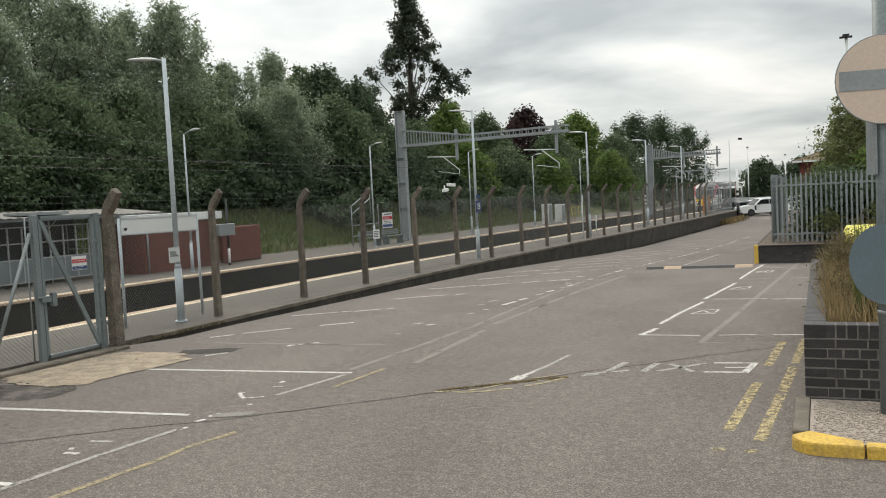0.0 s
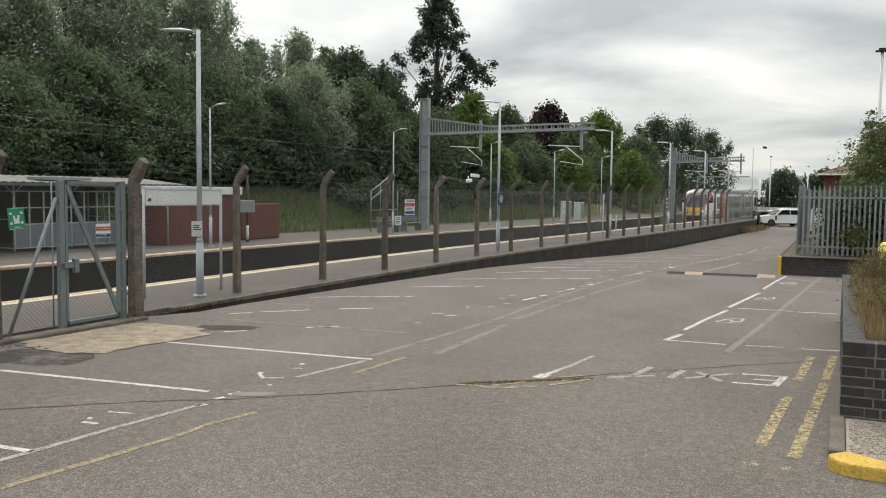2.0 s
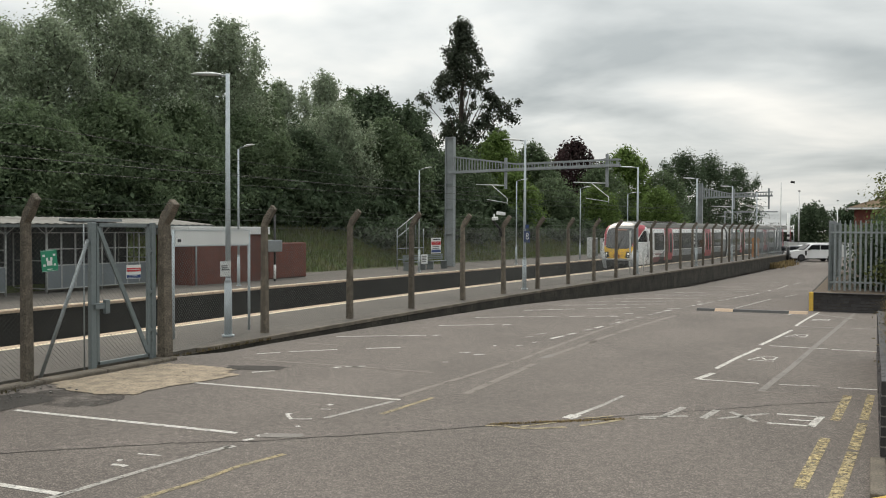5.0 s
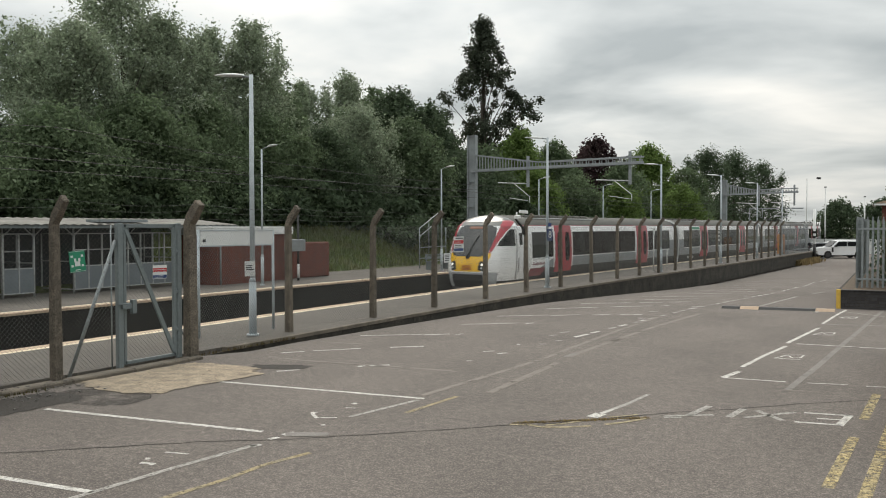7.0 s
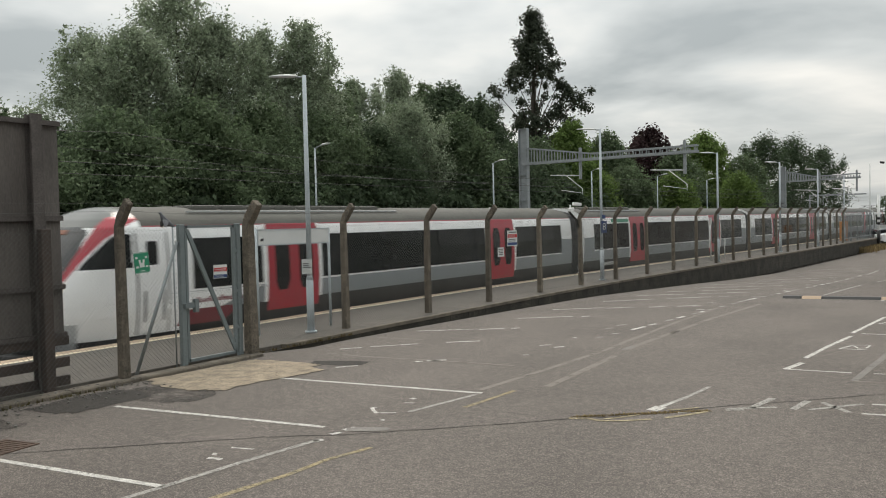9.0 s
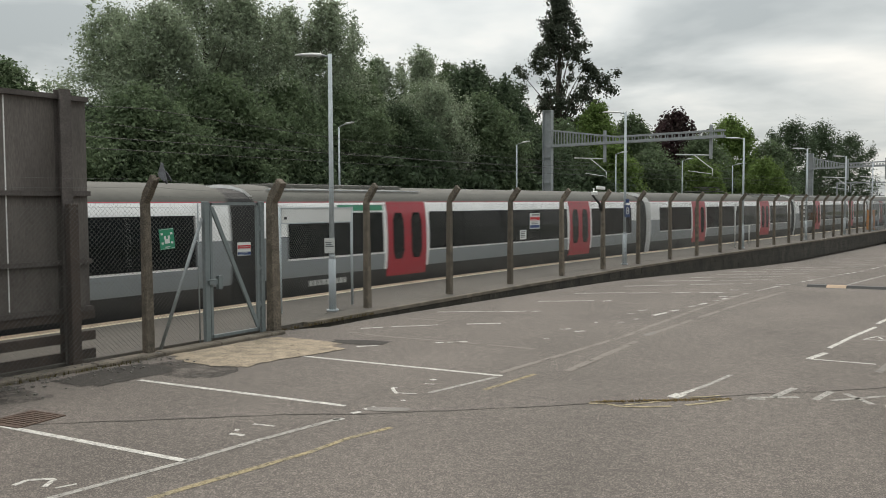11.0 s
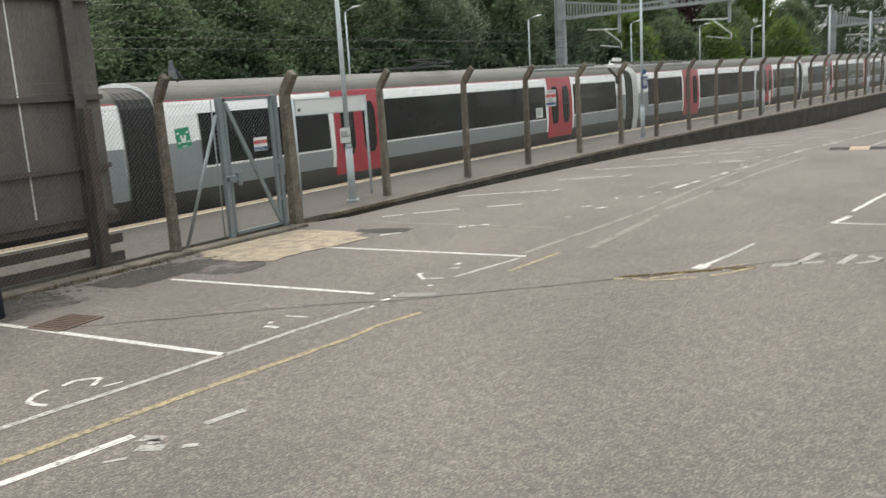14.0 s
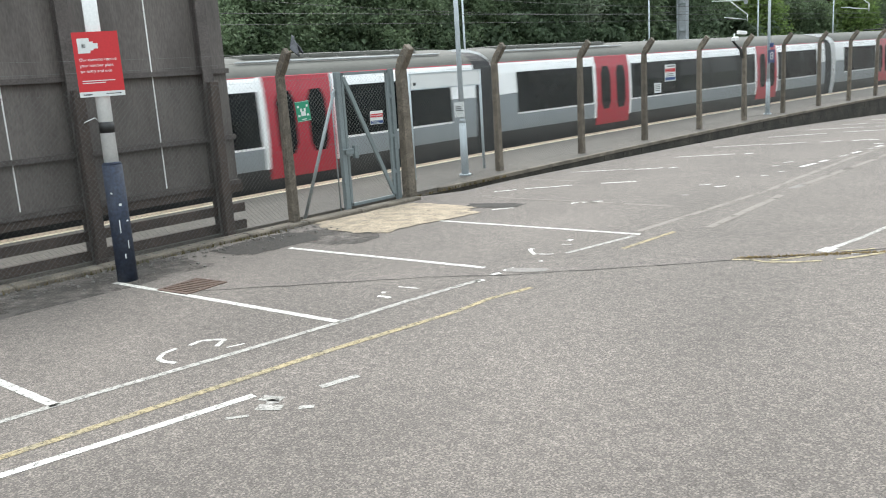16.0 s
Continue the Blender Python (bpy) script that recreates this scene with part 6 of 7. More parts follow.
part("plate", bm, "black", st)
bm = B()
for z in (1.35, 1.6, 1.85):
    box(bm, 0.03, 0.035, -0.2, 0.2, z, z + 0.14)
part("print", bm, "board", st)
orn = thing("plant_cabinet", "orange and yellow plant cabinet at the platform's end", "cabinet", "", pose(-12.4 + bend(76), 76.0, PLAT, 0, 0, swing(74)))
bm = B()
box(bm, -0.25, 0.25, -0.35, 0.35, 0, 1.6)
bevel(bm, 0.04, 2)
part("body", bm, "orange", orn)

# palisade at the end of the platform
def palisade(name, pts, z0, h, label, pale=0.07, gap=0.15, mat="galv"):
    """Steel palisade fence along straight runs."""
    t = thing(name, label, "fence")
    bm = B()
    w = pale / 2
    prof = [(-w, 0.0), (-w * 0.4, 0.018), (w * 0.4, 0.018), (w, 0.0), (w * 0.4, 0.012), (-w * 0.4, 0.012)]
    lo = [bm.verts.new((x, y, 0.03)) for x, y in prof]
    mid = [bm.verts.new((x, y, h - 0.12)) for x, y in prof]
    hi = [bm.verts.new((x * (0.15 if abs(x) > w * 0.9 else 0.9), y, h - (0.06 if abs(x) > w * 0.9 else 0.0))) for x, y in prof]
    for a, b in ((lo, mid), (mid, hi)):
        for i in range(6):
            bm.faces.new((a[i], a[(i + 1) % 6], b[(i + 1) % 6], b[i]))
    bm.faces.new(hi)
    first = None
    for (xa, ya), (xb, yb) in zip(pts, pts[1:]):
        d = math.hypot(xb - xa, yb - ya)
        ang = math.degrees(math.atan2(yb - ya, xb - xa))
        n = int(d / gap)
        for i in range(n + 1):
            k = i / n
            m = pose(xa + (xb - xa) * k, ya + (yb - ya) * k, z0 + rng.uniform(-0.01, 0.01), rng.uniform(-0.6, 0.6), 0, ang)
            if first is None:
                first = part("pale", bm, mat, t)
                first.matrix_basis = m
            else:
                again("pale", first, t, m)
        for z in (z0 + 0.3, z0 + h - 0.4):
            b2 = B()
            beam(b2, (xa, ya, z), (xb, yb, z), 0.04, 0.06)
            part("rail", b2, mat, t)
        for k in range(int(d / 2.75) + 1):
            q = min(1, k * 2.75 / d)
            b2 = B()
            beam(b2, (xa + (xb - xa) * q, ya + (yb - ya) * q + 0.06, z0), (xa + (xb - xa) * q, ya + (yb - ya) * q + 0.06, z0 + h - 0.3), 0.06, 0.1)
            part("post", b2, mat, t)
    return t


palisade("palisade_fence", [(FENCE + bend(71.8), 71.8), (FENCE + bend(84), 84.0)], PLAT, 2.5, "grey steel palisade fence closing the platform's end", gap=0.25)


# ---- planting beds beside the car park ----
def brick_wall(parent, origin, turn, length, courses, soldier=True, rise=0.1, thick=0.215, seed=1):
    """Courses of single bricks proud of a mortar core; local x runs along, local -y is the face."""
    r = random.Random(seed)
    M0 = pose(*origin, 0, 0, turn)
    top = courses * rise
    core = B()
    box(core, 0.004, length - 0.004, 0.0035, thick - 0.006, 0, top + (0.135 if soldier else -0.004), m=M0)
    part("mortar_core", core, "mortar" if soldier else "wallface", parent)
    proto = {}

    def brick(x, z, w, h):
        key = (round(w, 2), round(h, 2))
        m = M0 @ pose(x + w / 2, r.uniform(-0.002, 0.002), z + h / 2, 0, r.uniform(-0.4, 0.4), 0)
        if key not in proto:
            bm = B()
            box(bm, -w / 2, w / 2, 0, thick if soldier else 0.1, -h / 2, h / 2)
            bevel(bm, 0.006, 1)
            proto[key] = part("brick", bm, "bluebrick", parent)
            proto[key].matrix_basis = m
        else:
            again("brick", proto[key], parent, m)
    for c in range(courses):
        z, x, n = c * rise, 0.0, 0
        while x < length - 0.03:
            w = 0.285 if c % 2 == 0 else (0.205 if n == 0 else r.choice((0.13, 0.14, 0.15)))
            w = min(w, length - x)
            brick(x, z, w, rise - 0.010)
            x, n = x + w + 0.010, n + 1
    if soldier:
        x = 0.0
        while x < length - 0.03:
            w = min(0.09, length - x)
            brick(x, top, w, 0.138)
            x += w + 0.010


bed = thing("brick_bed", "raised planting bed walled in dark blue brick", "planting bed")
brick_wall(bed, (0.108, 9.22, 0.0), 0, 2.2, 7, seed=2)
brick_wall(bed, (0.108, 17.2, 0.0), -90, 7.98, 7, seed=3)
bm = B()
n = 14
grid = [[bm.verts.new((0.25 + 0.42 * i, 9.42 + 0.65 * j, 0.73 + 0.12 * noise.noise(Vector((i * 0.6, j * 0.6, 2))))) for i in range(n)] for j in range(13)]
for j in range(12):
    for i in range(n - 1):
        bm.faces.new((grid[j][i], grid[j][i + 1], grid[j + 1][i + 1], grid[j + 1][i]))
part("soil", bm, "soil", bed)
rs0 = np.random.RandomState(19)
pl = [(0.3 + abs(rs0.normal()) * 0.9, rs0.uniform(9.6, 17), 0.72) for _ in range(5000)]
blades("dry_grass", pl, "straw", 0.32, 51, "tall dry straw-coloured grass in the brick bed", "dry grass", width=0.006, lean=0.9)
thicket("dry_weeds", [(0.55, 1.9, 10.2, 12.5, 0.75, 1.0, 70), (0.62, 1.9, 12.5, 16.5, 0.80, 1.3, 90)], "dry", 70000, 0.018, 52, "brown withered weeds in the brick bed", "weeds", aspect=2.6)
pl = [(0.72 + rs0.normal() * 0.05, 10.4 + rs0.normal() * 0.12, 0.78) for _ in range(160)]
blades("green_stalks", pl, "grass", 0.8, 53, "green stalks among the dry grass", "weeds", width=0.008, lean=0.15)
bin_ = thing("grit_bin", "yellow plastic grit bin with a sloping lid behind the weeds", "grit bin", "", pose(1.16, 15.6, 0.76, 0, 0, 12))
bm = B()
vs = [bm.verts.new(p) for p in ((-0.42, -0.3, 0), (0.42, -0.3, 0), (0.42, 0.3, 0), (-0.42, 0.3, 0), (-0.46, -0.34, 0.48), (0.46, -0.34, 0.48), (0.46, 0.34, 0.6), (-0.46, 0.34, 0.6))]
for f in ((3, 2, 1, 0), (0, 1, 5, 4), (1, 2, 6, 5), (2, 3, 7, 6), (3, 0, 4, 7), (4, 5, 6, 7)):
    bm.faces.new([vs[i] for i in f])
bevel(bm, 0.04, 2)
part("body", bm, "binyellow", bin_)
bm = B()
vs = [bm.verts.new(p) for p in ((-0.5, -0.4, 0.5), (0.5, -0.4, 0.5), (0.5, 0.36, 0.63), (-0.5, 0.36, 0.63), (-0.44, -0.32, 0.60), (0.44, -0.32, 0.60), (0.44, 0.3, 0.78), (-0.44, 0.3, 0.78))]
for f in ((3, 2, 1, 0), (0, 1, 5, 4), (1, 2, 6, 5), (2, 3, 7, 6), (3, 0, 4, 7), (4, 5, 6, 7)):
    bm.faces.new([vs[i] for i in f])
bevel(bm, 0.04, 2)
part("lid", bm, "binyellow", bin_)

# gravel bed with yellow kerb stones
bm = B()
box(bm, 0.16, 3.0, 7.66, 9.22, -0.05, 0.075)
setting("gravel_bed", bm, ["gravel"], "small gravel bed edged with kerb stones", "gravel bed")
rng = random.Random(61)
bm = B()
for _ in range(2600):
    s = rng.uniform(0.005, 0.013)
    box(bm, -s, s, -s, s, 0, s, m=pose(rng.uniform(0.2, 1.6), rng.uniform(7.72, 9.15), 0.072, rng.uniform(-20, 20), 0, rng.uniform(0, 90)))
tagged(part("gravel", bm, "gravel"), "loose pale gravel in the bed", "gravel", kind="stuff")
ker = thing("kerb", "concrete kerb stones with chipped yellow paint", "kerb")
bm = B()
box(bm, 0.02, 0.155, 7.9, 9.2, -0.03, 0.10)
bevel(bm, 0.02, 2)
part("kerb_stone", bm, ["kerb"], ker, "bare grey kerb stone")
bm = B()
n = 8
lo, hi = [], []
for i in range(n + 1):
    a = math.pi + (math.pi / 2) * i / n
    for r, lst in ((0.24, lo),):
        lst.append((0.26 + r * math.cos(a), 7.74 + r * math.sin(a)))
ring = lo + [(0.58, 7.50), (0.58, 7.66), (0.16, 7.9)]
vb = [bm.verts.new((x, y, -0.03)) for x, y in ring]
vt = [bm.verts.new((x, y, 0.11)) for x, y in ring]
for i in range(len(ring)):
    j = (i + 1) % len(ring)
    bm.faces.new((vb[i], vb[j], vt[j], vt[i]))
bm.faces.new(vt)
bm.faces.new(vb[::-1])
bevel(bm, 0.025, 2)
part("kerb_stone", bm, "kerbyellow", ker, "rounded corner kerb stone painted yellow")
for i in range(3):
    bm = B()
    box(bm, 0.595 + 0.92 * i, 1.505 + 0.92 * i, 7.50, 7.645, -0.03, 0.11)
    bevel(bm, 0.025, 2)
    part("kerb_stone", bm, "kerbyellow", ker)

# sign post with two round signs
sp = thing("sign_post", "grey steel post with a faded round no entry sign", "road sign", "", pose(0.84, 8.77, 0.07))
bm = B()
bar(bm, (0, 0, 0), (0, 0, 4.2), 0.075, n=16)
part("post", bm, "gate", sp)


def disc(bm, m, r, th, n=36):
    a = [bm.verts.new(m @ Vector((r * math.cos(2 * math.pi * i / n), 0, r * math.sin(2 * math.pi * i / n)))) for i in range(n)]
    b = [bm.verts.new(m @ Vector((r * math.cos(2 * math.pi * i / n), th, r * math.sin(2 * math.pi * i / n)))) for i in range(n)]
    bm.faces.new(a)
    bm.faces.new(b[::-1])
    for i in range(n):
        bm.faces.new((a[i], a[(i + 1) % n], b[(i + 1) % n], b[i]))


bm = B()
disc(bm, pose(0.0, -0.115, 3.11, 0, 0, 10), 0.40, 0.012)
d1 = part("no_entry_disc", bm, "signpink", sp, "faded pink no entry disc")
bm = B()
box(bm, -0.37, 0.37, -0.003, 0.0, -0.09, 0.09, m=pose(0.0, -0.117, 3.11, 0, 0, 10))
part("no_entry_bar", bm, "steel", d1, "grey weathered bar")
bm = B()
ringpts = [pose(0.0, -0.115, 3.11, 0, 0, 10) @ Vector((0.4 * math.cos(2 * math.pi * i / 40), 0.006, 0.4 * math.sin(2 * math.pi * i / 40))) for i in range(41)]
tube(bm, ringpts, 0.008, 6)
part("disc_rim", bm, "galv", d1)
bm = B()
disc(bm, pose(-0.02, -0.12, 1.42, 0, 0, -38), 0.37, 0.012)
part("round_plate", bm, "signback", sp, "blue-grey back of a round sign")
bm = B()
for z in (0.95, 1.16, 1.72, 2.9, 3.3):
    bar(bm, (0, 0, z), (0, 0, z + 0.035), 0.082, n=16)
part("clips", bm, "galv", sp)
bm = B()
box(bm, -0.02, 0.0, -0.12, 0.12, 2.25, 2.75, m=pose(-0.09, 0.02, 0, 0, 0, 15))
part("side_plate", bm, "galv", sp, "small grey plate")

# second bed with palisade and shrubs
bed2 = thing("brick_bed", "low planting bed of dark brick with a yellow painted corner", "planting bed")
brick_wall(bed2, (-1.75, 29.85, -0.34), 3, 6.0, 6, soldier=False, seed=6)
bm = B()
box(bm, -1.72, 6.0, 30.0, 46.0, -0.45, 0.24)
part("body", bm, "mortar", bed2)
bm = B()
box(bm, -1.755, 4.25, 29.84, 30.0, 0.262, 0.285, m=Matrix.Identity(4))
part("coping", bm, "bluebrick", bed2)
bm = B()
box(bm, -1.79, -1.66, 29.80, 30.02, -0.34, 0.29)
bevel(bm, 0.01, 1)
part("painted_corner", bm, "kerbyellow", bed2, "corner painted yellow")
bm = B()
box(bm, -1.68, 6.0, 30.05, 46.0, 0.2, 0.27)
part("soil", bm, "soil", bed2)
bm = B()
box(bm, -1.76, -1.64, 30.05, 46.0, -0.8, 0.26)
part("side_wall", bm, "wallface", bed2)
palisade("palisade_fence", [(-1.35, 46.0), (-1.25, 31.1), (6.0, 31.4)], 0.27, 2.36, "grey galvanised steel palisade fence on a brick bed", pale=0.072, gap=0.152)
thicket("shrubs", [(-0.6, 4.5, 31.7, 34.5, 0.5, 2.3, 110)], "leafdark", 44000, 0.085, 71, "green shrubs growing behind the palisade", "shrubs")
thicket("shrubs", [(-0.3, 0.4, 31.0, 31.2, 0.7, 1.3, 3), (1.4, 2.2, 31.0, 31.2, 0.7, 1.5, 3)], "leafolive", 1100, 0.08, 72, "fresh shoots pushing through the palisade", "shrubs")
thicket("shrubs", [(-0.3, 5.0, 34, 44, 1.5, 3.2, 80)], "leafbright", 34000, 0.11, 73, "yellow-green shrubs behind the palisade", "shrubs")
tree(2.9, 37.0, 0.2, 5.7, 3.3, "leafolive", 81, "small green tree behind the palisade", count=60000, size=0.085, crown_low=0.1)
tree(5.2, 35.5, 0.2, 6.4, 2.6, "leaf", 82, "small green tree behind the palisade", count=12000, size=0.12, crown_low=0.1)
fl = thing("floodlight_column", "slim pale floodlight column beyond the palisade", "lamp column", "", pose(1.73, 52.0, -0.8))
bm = B()
bar(bm, (0, 0, 0), (0, 0, 10.9), 0.09, 0.075, 10)
part("column", bm, "board", fl)
bm = B()
box(bm, -0.34, 0.3, -0.2, 0.1, 10.9, 10.98)
box(bm, -0.18, 0.15, -0.15, 0.1, 10.97, 11.1)
part("lantern", bm, "black", fl)

# house beyond the palisade
hs = thing("house", "red brick house with a shallow dark roof behind trees", "house", "", pose(2.75, 76.0, -0.8))
bm = B()
box(bm, -4, 4, -3, 3, 0, 4.9)
part("wall", bm, "redbrick", hs)
bm = B()
vs = [bm.verts.new(p) for p in ((-4.6, -3.5, 4.85), (4.6, -3.5, 4.85), (4.6, 3.5, 4.85), (-4.6, 3.5, 4.85), (0, -3.5, 6.3), (0, 3.5, 6.3))]
for f in ((1, 2, 5, 4), (3, 0, 4, 5), (2, 3, 5), (3, 2, 1, 0)):
    bm.faces.new([vs[i] for i in f])
part("roof", bm, "slate", hs)
bm = B()
vs = [bm.verts.new(p) for p in ((-4.5, -3.45, 4.88), (4.5, -3.45, 4.88), (0, -3.45, 6.24), (-4.5, -3.3, 4.88), (4.5, -3.3, 4.88), (0, -3.3, 6.24))]
for f in ((0, 1, 2), (5, 4, 3), (0, 3, 4, 1), (1, 4, 5, 2), (2, 5, 3, 0)):
    bm.faces.new([vs[i] for i in f])
part("gable", bm, "coping", hs)
bm = B()
box(bm, -4.52, 4.52, -3.56, -3.5, 4.72, 4.86)
box(bm, -4.66, -4.6, -3.5, 3.5, 4.72, 4.86)
part("fascia", bm, "white", hs)
for x in (-2.5, 0.2, 2.6):
    bm = B()
    box(bm, x - 0.5, x + 0.5, -3.03, -2.98, 2.4, 3.6)
    w = part("window", bm, "white", hs)
    bm = B()
    box(bm, x - 0.42, x + 0.42, -3.05, -3.03, 2.48, 3.52)
    part("pane", bm, "glass", w)
hs2 = thing("house", "dark roofed house hidden behind the trees", "house", "", pose(-49.0, 59.0, 2.6, 0, 0, -5))
bm = B()
box(bm, -4, 4, -5.5, 5.5, 0, 5.6)
part("wall", bm, "redbrick", hs2)
bm = B()
vs = [bm.verts.new(p) for p in ((-4.5, -6, 5.5), (4.5, -6, 5.5), (4.5, 6, 5.5), (-4.5, 6, 5.5), (0, -4.5, 9.3), (0, 6, 9.3))]
for f in ((0, 1, 4), (1, 2, 5, 4), (2, 3, 5), (3, 0, 4, 5), (3, 2, 1, 0)):
    bm.faces.new([vs[i] for i in f])
part("roof", bm, "slate", hs2)

# poles at the end of the fence
cp = thing("camera_pole", "white pole with black bands carrying a cable arm", "pole", "", pose(-6.85, 83.5, -0.85))
bm = B()
bar(bm, (0, 0, 0), (0, 0, 4.75), 0.11, 0.11, 12)
part("pole", bm, "white", cp)
bm = B()
bar(bm, (0, 0, 0), (0, 0, 1.6), 0.14, 0.14, 12)
part("sleeve", bm, "black", cp)
for z in (2.1, 2.55):
    bm = B()
    bar(bm, (0, 0, z), (0, 0, z + 0.22), 0.115, 0.115, 12)
    part("band", bm, "black", cp)
cp2 = thing("camera_pole", "tall slim pole with a dark camera on top", "pole", "", pose(-8.55, 95.0, -0.8))
bm = B()
bar(bm, (0, 0, 0), (0, 0, 8.1), 0.06, 0.05, 10)
part("pole", bm, "board", cp2)
bm = B()
box(bm, -0.18, 0.2, -0.1, 0.1, 8.1, 8.3, m=pose(0, 0, 0, 0, 8, 20))
part("camera_body", bm, "black", cp2)
for x, y, h in ((-9.3, 130.0, 8.6), (-5.0, 150.0, 7.8)):
    t = thing("camera_pole", "distant slim white pole with black bands", "pole", "", pose(x, y, -0.8))
    bm = B()
    bar(bm, (0, 0, 0), (0, 0, h), 0.09, 0.08, 10)
    part("pole", bm, "white", t)
    bm = B()
    bar(bm, (0, 0, 1.0), (0, 0, 1.6), 0.12, 0.12, 10)
    part("band", bm, "black", t)
    bm = B()
    box(bm, -0.16, 0.16, -0.08, 0.08, h, h + 0.14)
    part("camera_body", bm, "black", t)
fb = thing("gantry", "distant slim grey gantry over the railway line", "overhead line gantry", "overhead line gantries", pose(-15.2, 118, -0.8))
for x in (-2.4,):
    bm = B()
    box(bm, x - 0.08, x + 0.08, -0.08, 0.08, 0, 5.6)
    part("mast", bm, "steel", fb)
bm = B()
beam(bm, (-2.4, 0, 5.5), (4.2, 0, 5.5), 0.14, 0.16)
part("boom", bm, "steel", fb)
for x in (-0.8, 2.2):
    bm = B()
    bar(bm, (x, 0, 5.5), (x, 0, 4.2), 0.05, n=6)
    bar(bm, (x, 0, 4.3), (x - 1.3, 0, 4.7), 0.035, n=6)
    part("drop_post", bm, "steel", fb)
bm = B()
for i in range(20):
    box(bm, -14 + 1.25 * i, -12.8 + 1.25 * i, 108.0, 108.15, -0.85, 0.9)
setting("end_wall", bm, ["board"], "pale grey panel wall at the end of the car park", "wall")


# ---- cars ----
def car(x, y, turn, paint, label, ln=4.95, wd=1.98, ht=1.84, tall=True):
    """Side profile swept across the width, with rounded corners; the nose points to local -x."""
    t = thing("car", label, "car", "parked cars", pose(x, y, lot(y), 0, 0, turn))
    k = ln / 4.95
    low = [(-2.45, 0.42), (-2.47, 0.75), (-2.38, 1.0), (-1.25, 1.12), (-1.1, 1.14), (2.38, 1.18), (2.45, 0.95), (2.46, 0.5), (2.35, 0.36), (-2.3, 0.34)]
    bm = B()
    for sy in (-1, 1):
        pass
    rings = []
    for sy, inset in ((-1, 0.10), (-0.94, 0.02), (-0.8, 0.0), (0.8, 0.0), (0.94, 0.02), (1, 0.10)):
        rings.append([bm.verts.new((px * k * (1 - inset * 0.12), sy * wd / 2, pz * ht / 1.84 - (inset * 0.2 if pz > 0.9 else -inset * 0.2))) for px, pz in low])
    for a, b in zip(rings, rings[1:]):
        for i in range(len(low)):
            bm.faces.new((a[i], a[(i + 1) % len(low)], b[(i + 1) % len(low)], b[i]))
    bm.faces.new(rings[0])
    bm.faces.new(rings[-1][::-1])
    bevel(bm, 0.03, 2)
    body = part("body", bm, paint, t)
    cab = [(-1.15, 1.12), (-0.45, 1.72), (0.1, 1.82), (1.8, 1.80), (2.15, 1.66), (2.34, 1.15)]
    bm = B()
    rings = []
    for sy, zs in ((-0.96, 0.0), (-0.80, 1.0), (0.80, 1.0), (0.96, 0.0)):
        rings.append([bm.verts.new((px * k, sy * wd / 2 * (1.0 if zs == 0 and pz < 1.3 else 0.86 if zs == 0 else 0.9), (pz if zs or pz < 1.3 else pz - 0.10) * ht / 1.84)) for px, pz in cab])
    for a, b in zip(rings, rings[1:]):
        for i in range(len(cab) - 1):
            bm.faces.new((a[i], a[i + 1], b[i + 1], b[i]))
    bm.faces.new(rings[0])
    bm.faces.new(rings[-1][::-1])
    part("roof", bm, paint, t)
    for sy in (-1, 1):
        for x0, x1, xa, xb in ((-0.85, 0.35, -0.42, 0.35), (0.43, 1.3, 0.43, 1.3), (1.38, 2.12, 1.38, 1.98)):
            bm = B()
            yb, yt = sy * wd / 2 * 0.965, sy * wd / 2 * 0.90
            vs = [bm.verts.new((px * k, py, pz * ht / 1.84)) for px, py, pz in ((x0, yb, 1.2), (x1, yb, 1.2), (xb, yt, 1.64), (xa, yt, 1.64))]
            vs2 = [bm.verts.new(v.co + Vector((0, sy * 0.03, 0))) for v in vs]
            bm.faces.new(vs2)
            bm.faces.new(vs[::-1])
            for i in range(4):
                bm.faces.new((vs[i], vs[(i + 1) % 4], vs2[(i + 1) % 4], vs2[i]))
            part("window", bm, "glass", t)
    bm = B()
    vs = [bm.verts.new((px * k, py, pz * ht / 1.84)) for px, py, pz in ((-1.16, -0.82, 1.17), (-1.16, 0.82, 1.17), (-0.52, 0.72, 1.68), (-0.52, -0.72, 1.68))]
    vs2 = [bm.verts.new(v.co + Vector((-0.03, 0, 0.03))) for v in vs]
    bm.faces.new(vs2)
    bm.faces.new(vs)
    for i in range(4):
        bm.faces.new((vs[i], vs[(i + 1) % 4], vs2[(i + 1) % 4], vs2[i]))
    part("windscreen", bm, "glass", t)
    bm = B()
    box(bm, -2.44 * k, 2.44 * k, -wd / 2 * 0.985, wd / 2 * 0.985, 0.30, 0.46)
    part("sill", bm, "black", t)
    for wx in (-1.48, 1.45):
        for sy in (-1, 1):
            bm = B()
            bar(bm, (wx * k, sy * wd / 2 * 0.80, 0.37), (wx * k, sy * wd / 2 * 1.005, 0.37), 0.37, n=22)
            w = part("wheel", bm, "tyre", t)
            bm = B()
            bar(bm, (wx * k, sy * wd / 2 * 0.9, 0.37), (wx * k, sy * wd / 2 * 1.012, 0.37), 0.23, n=16)
            part("rim", bm, "rim", w)
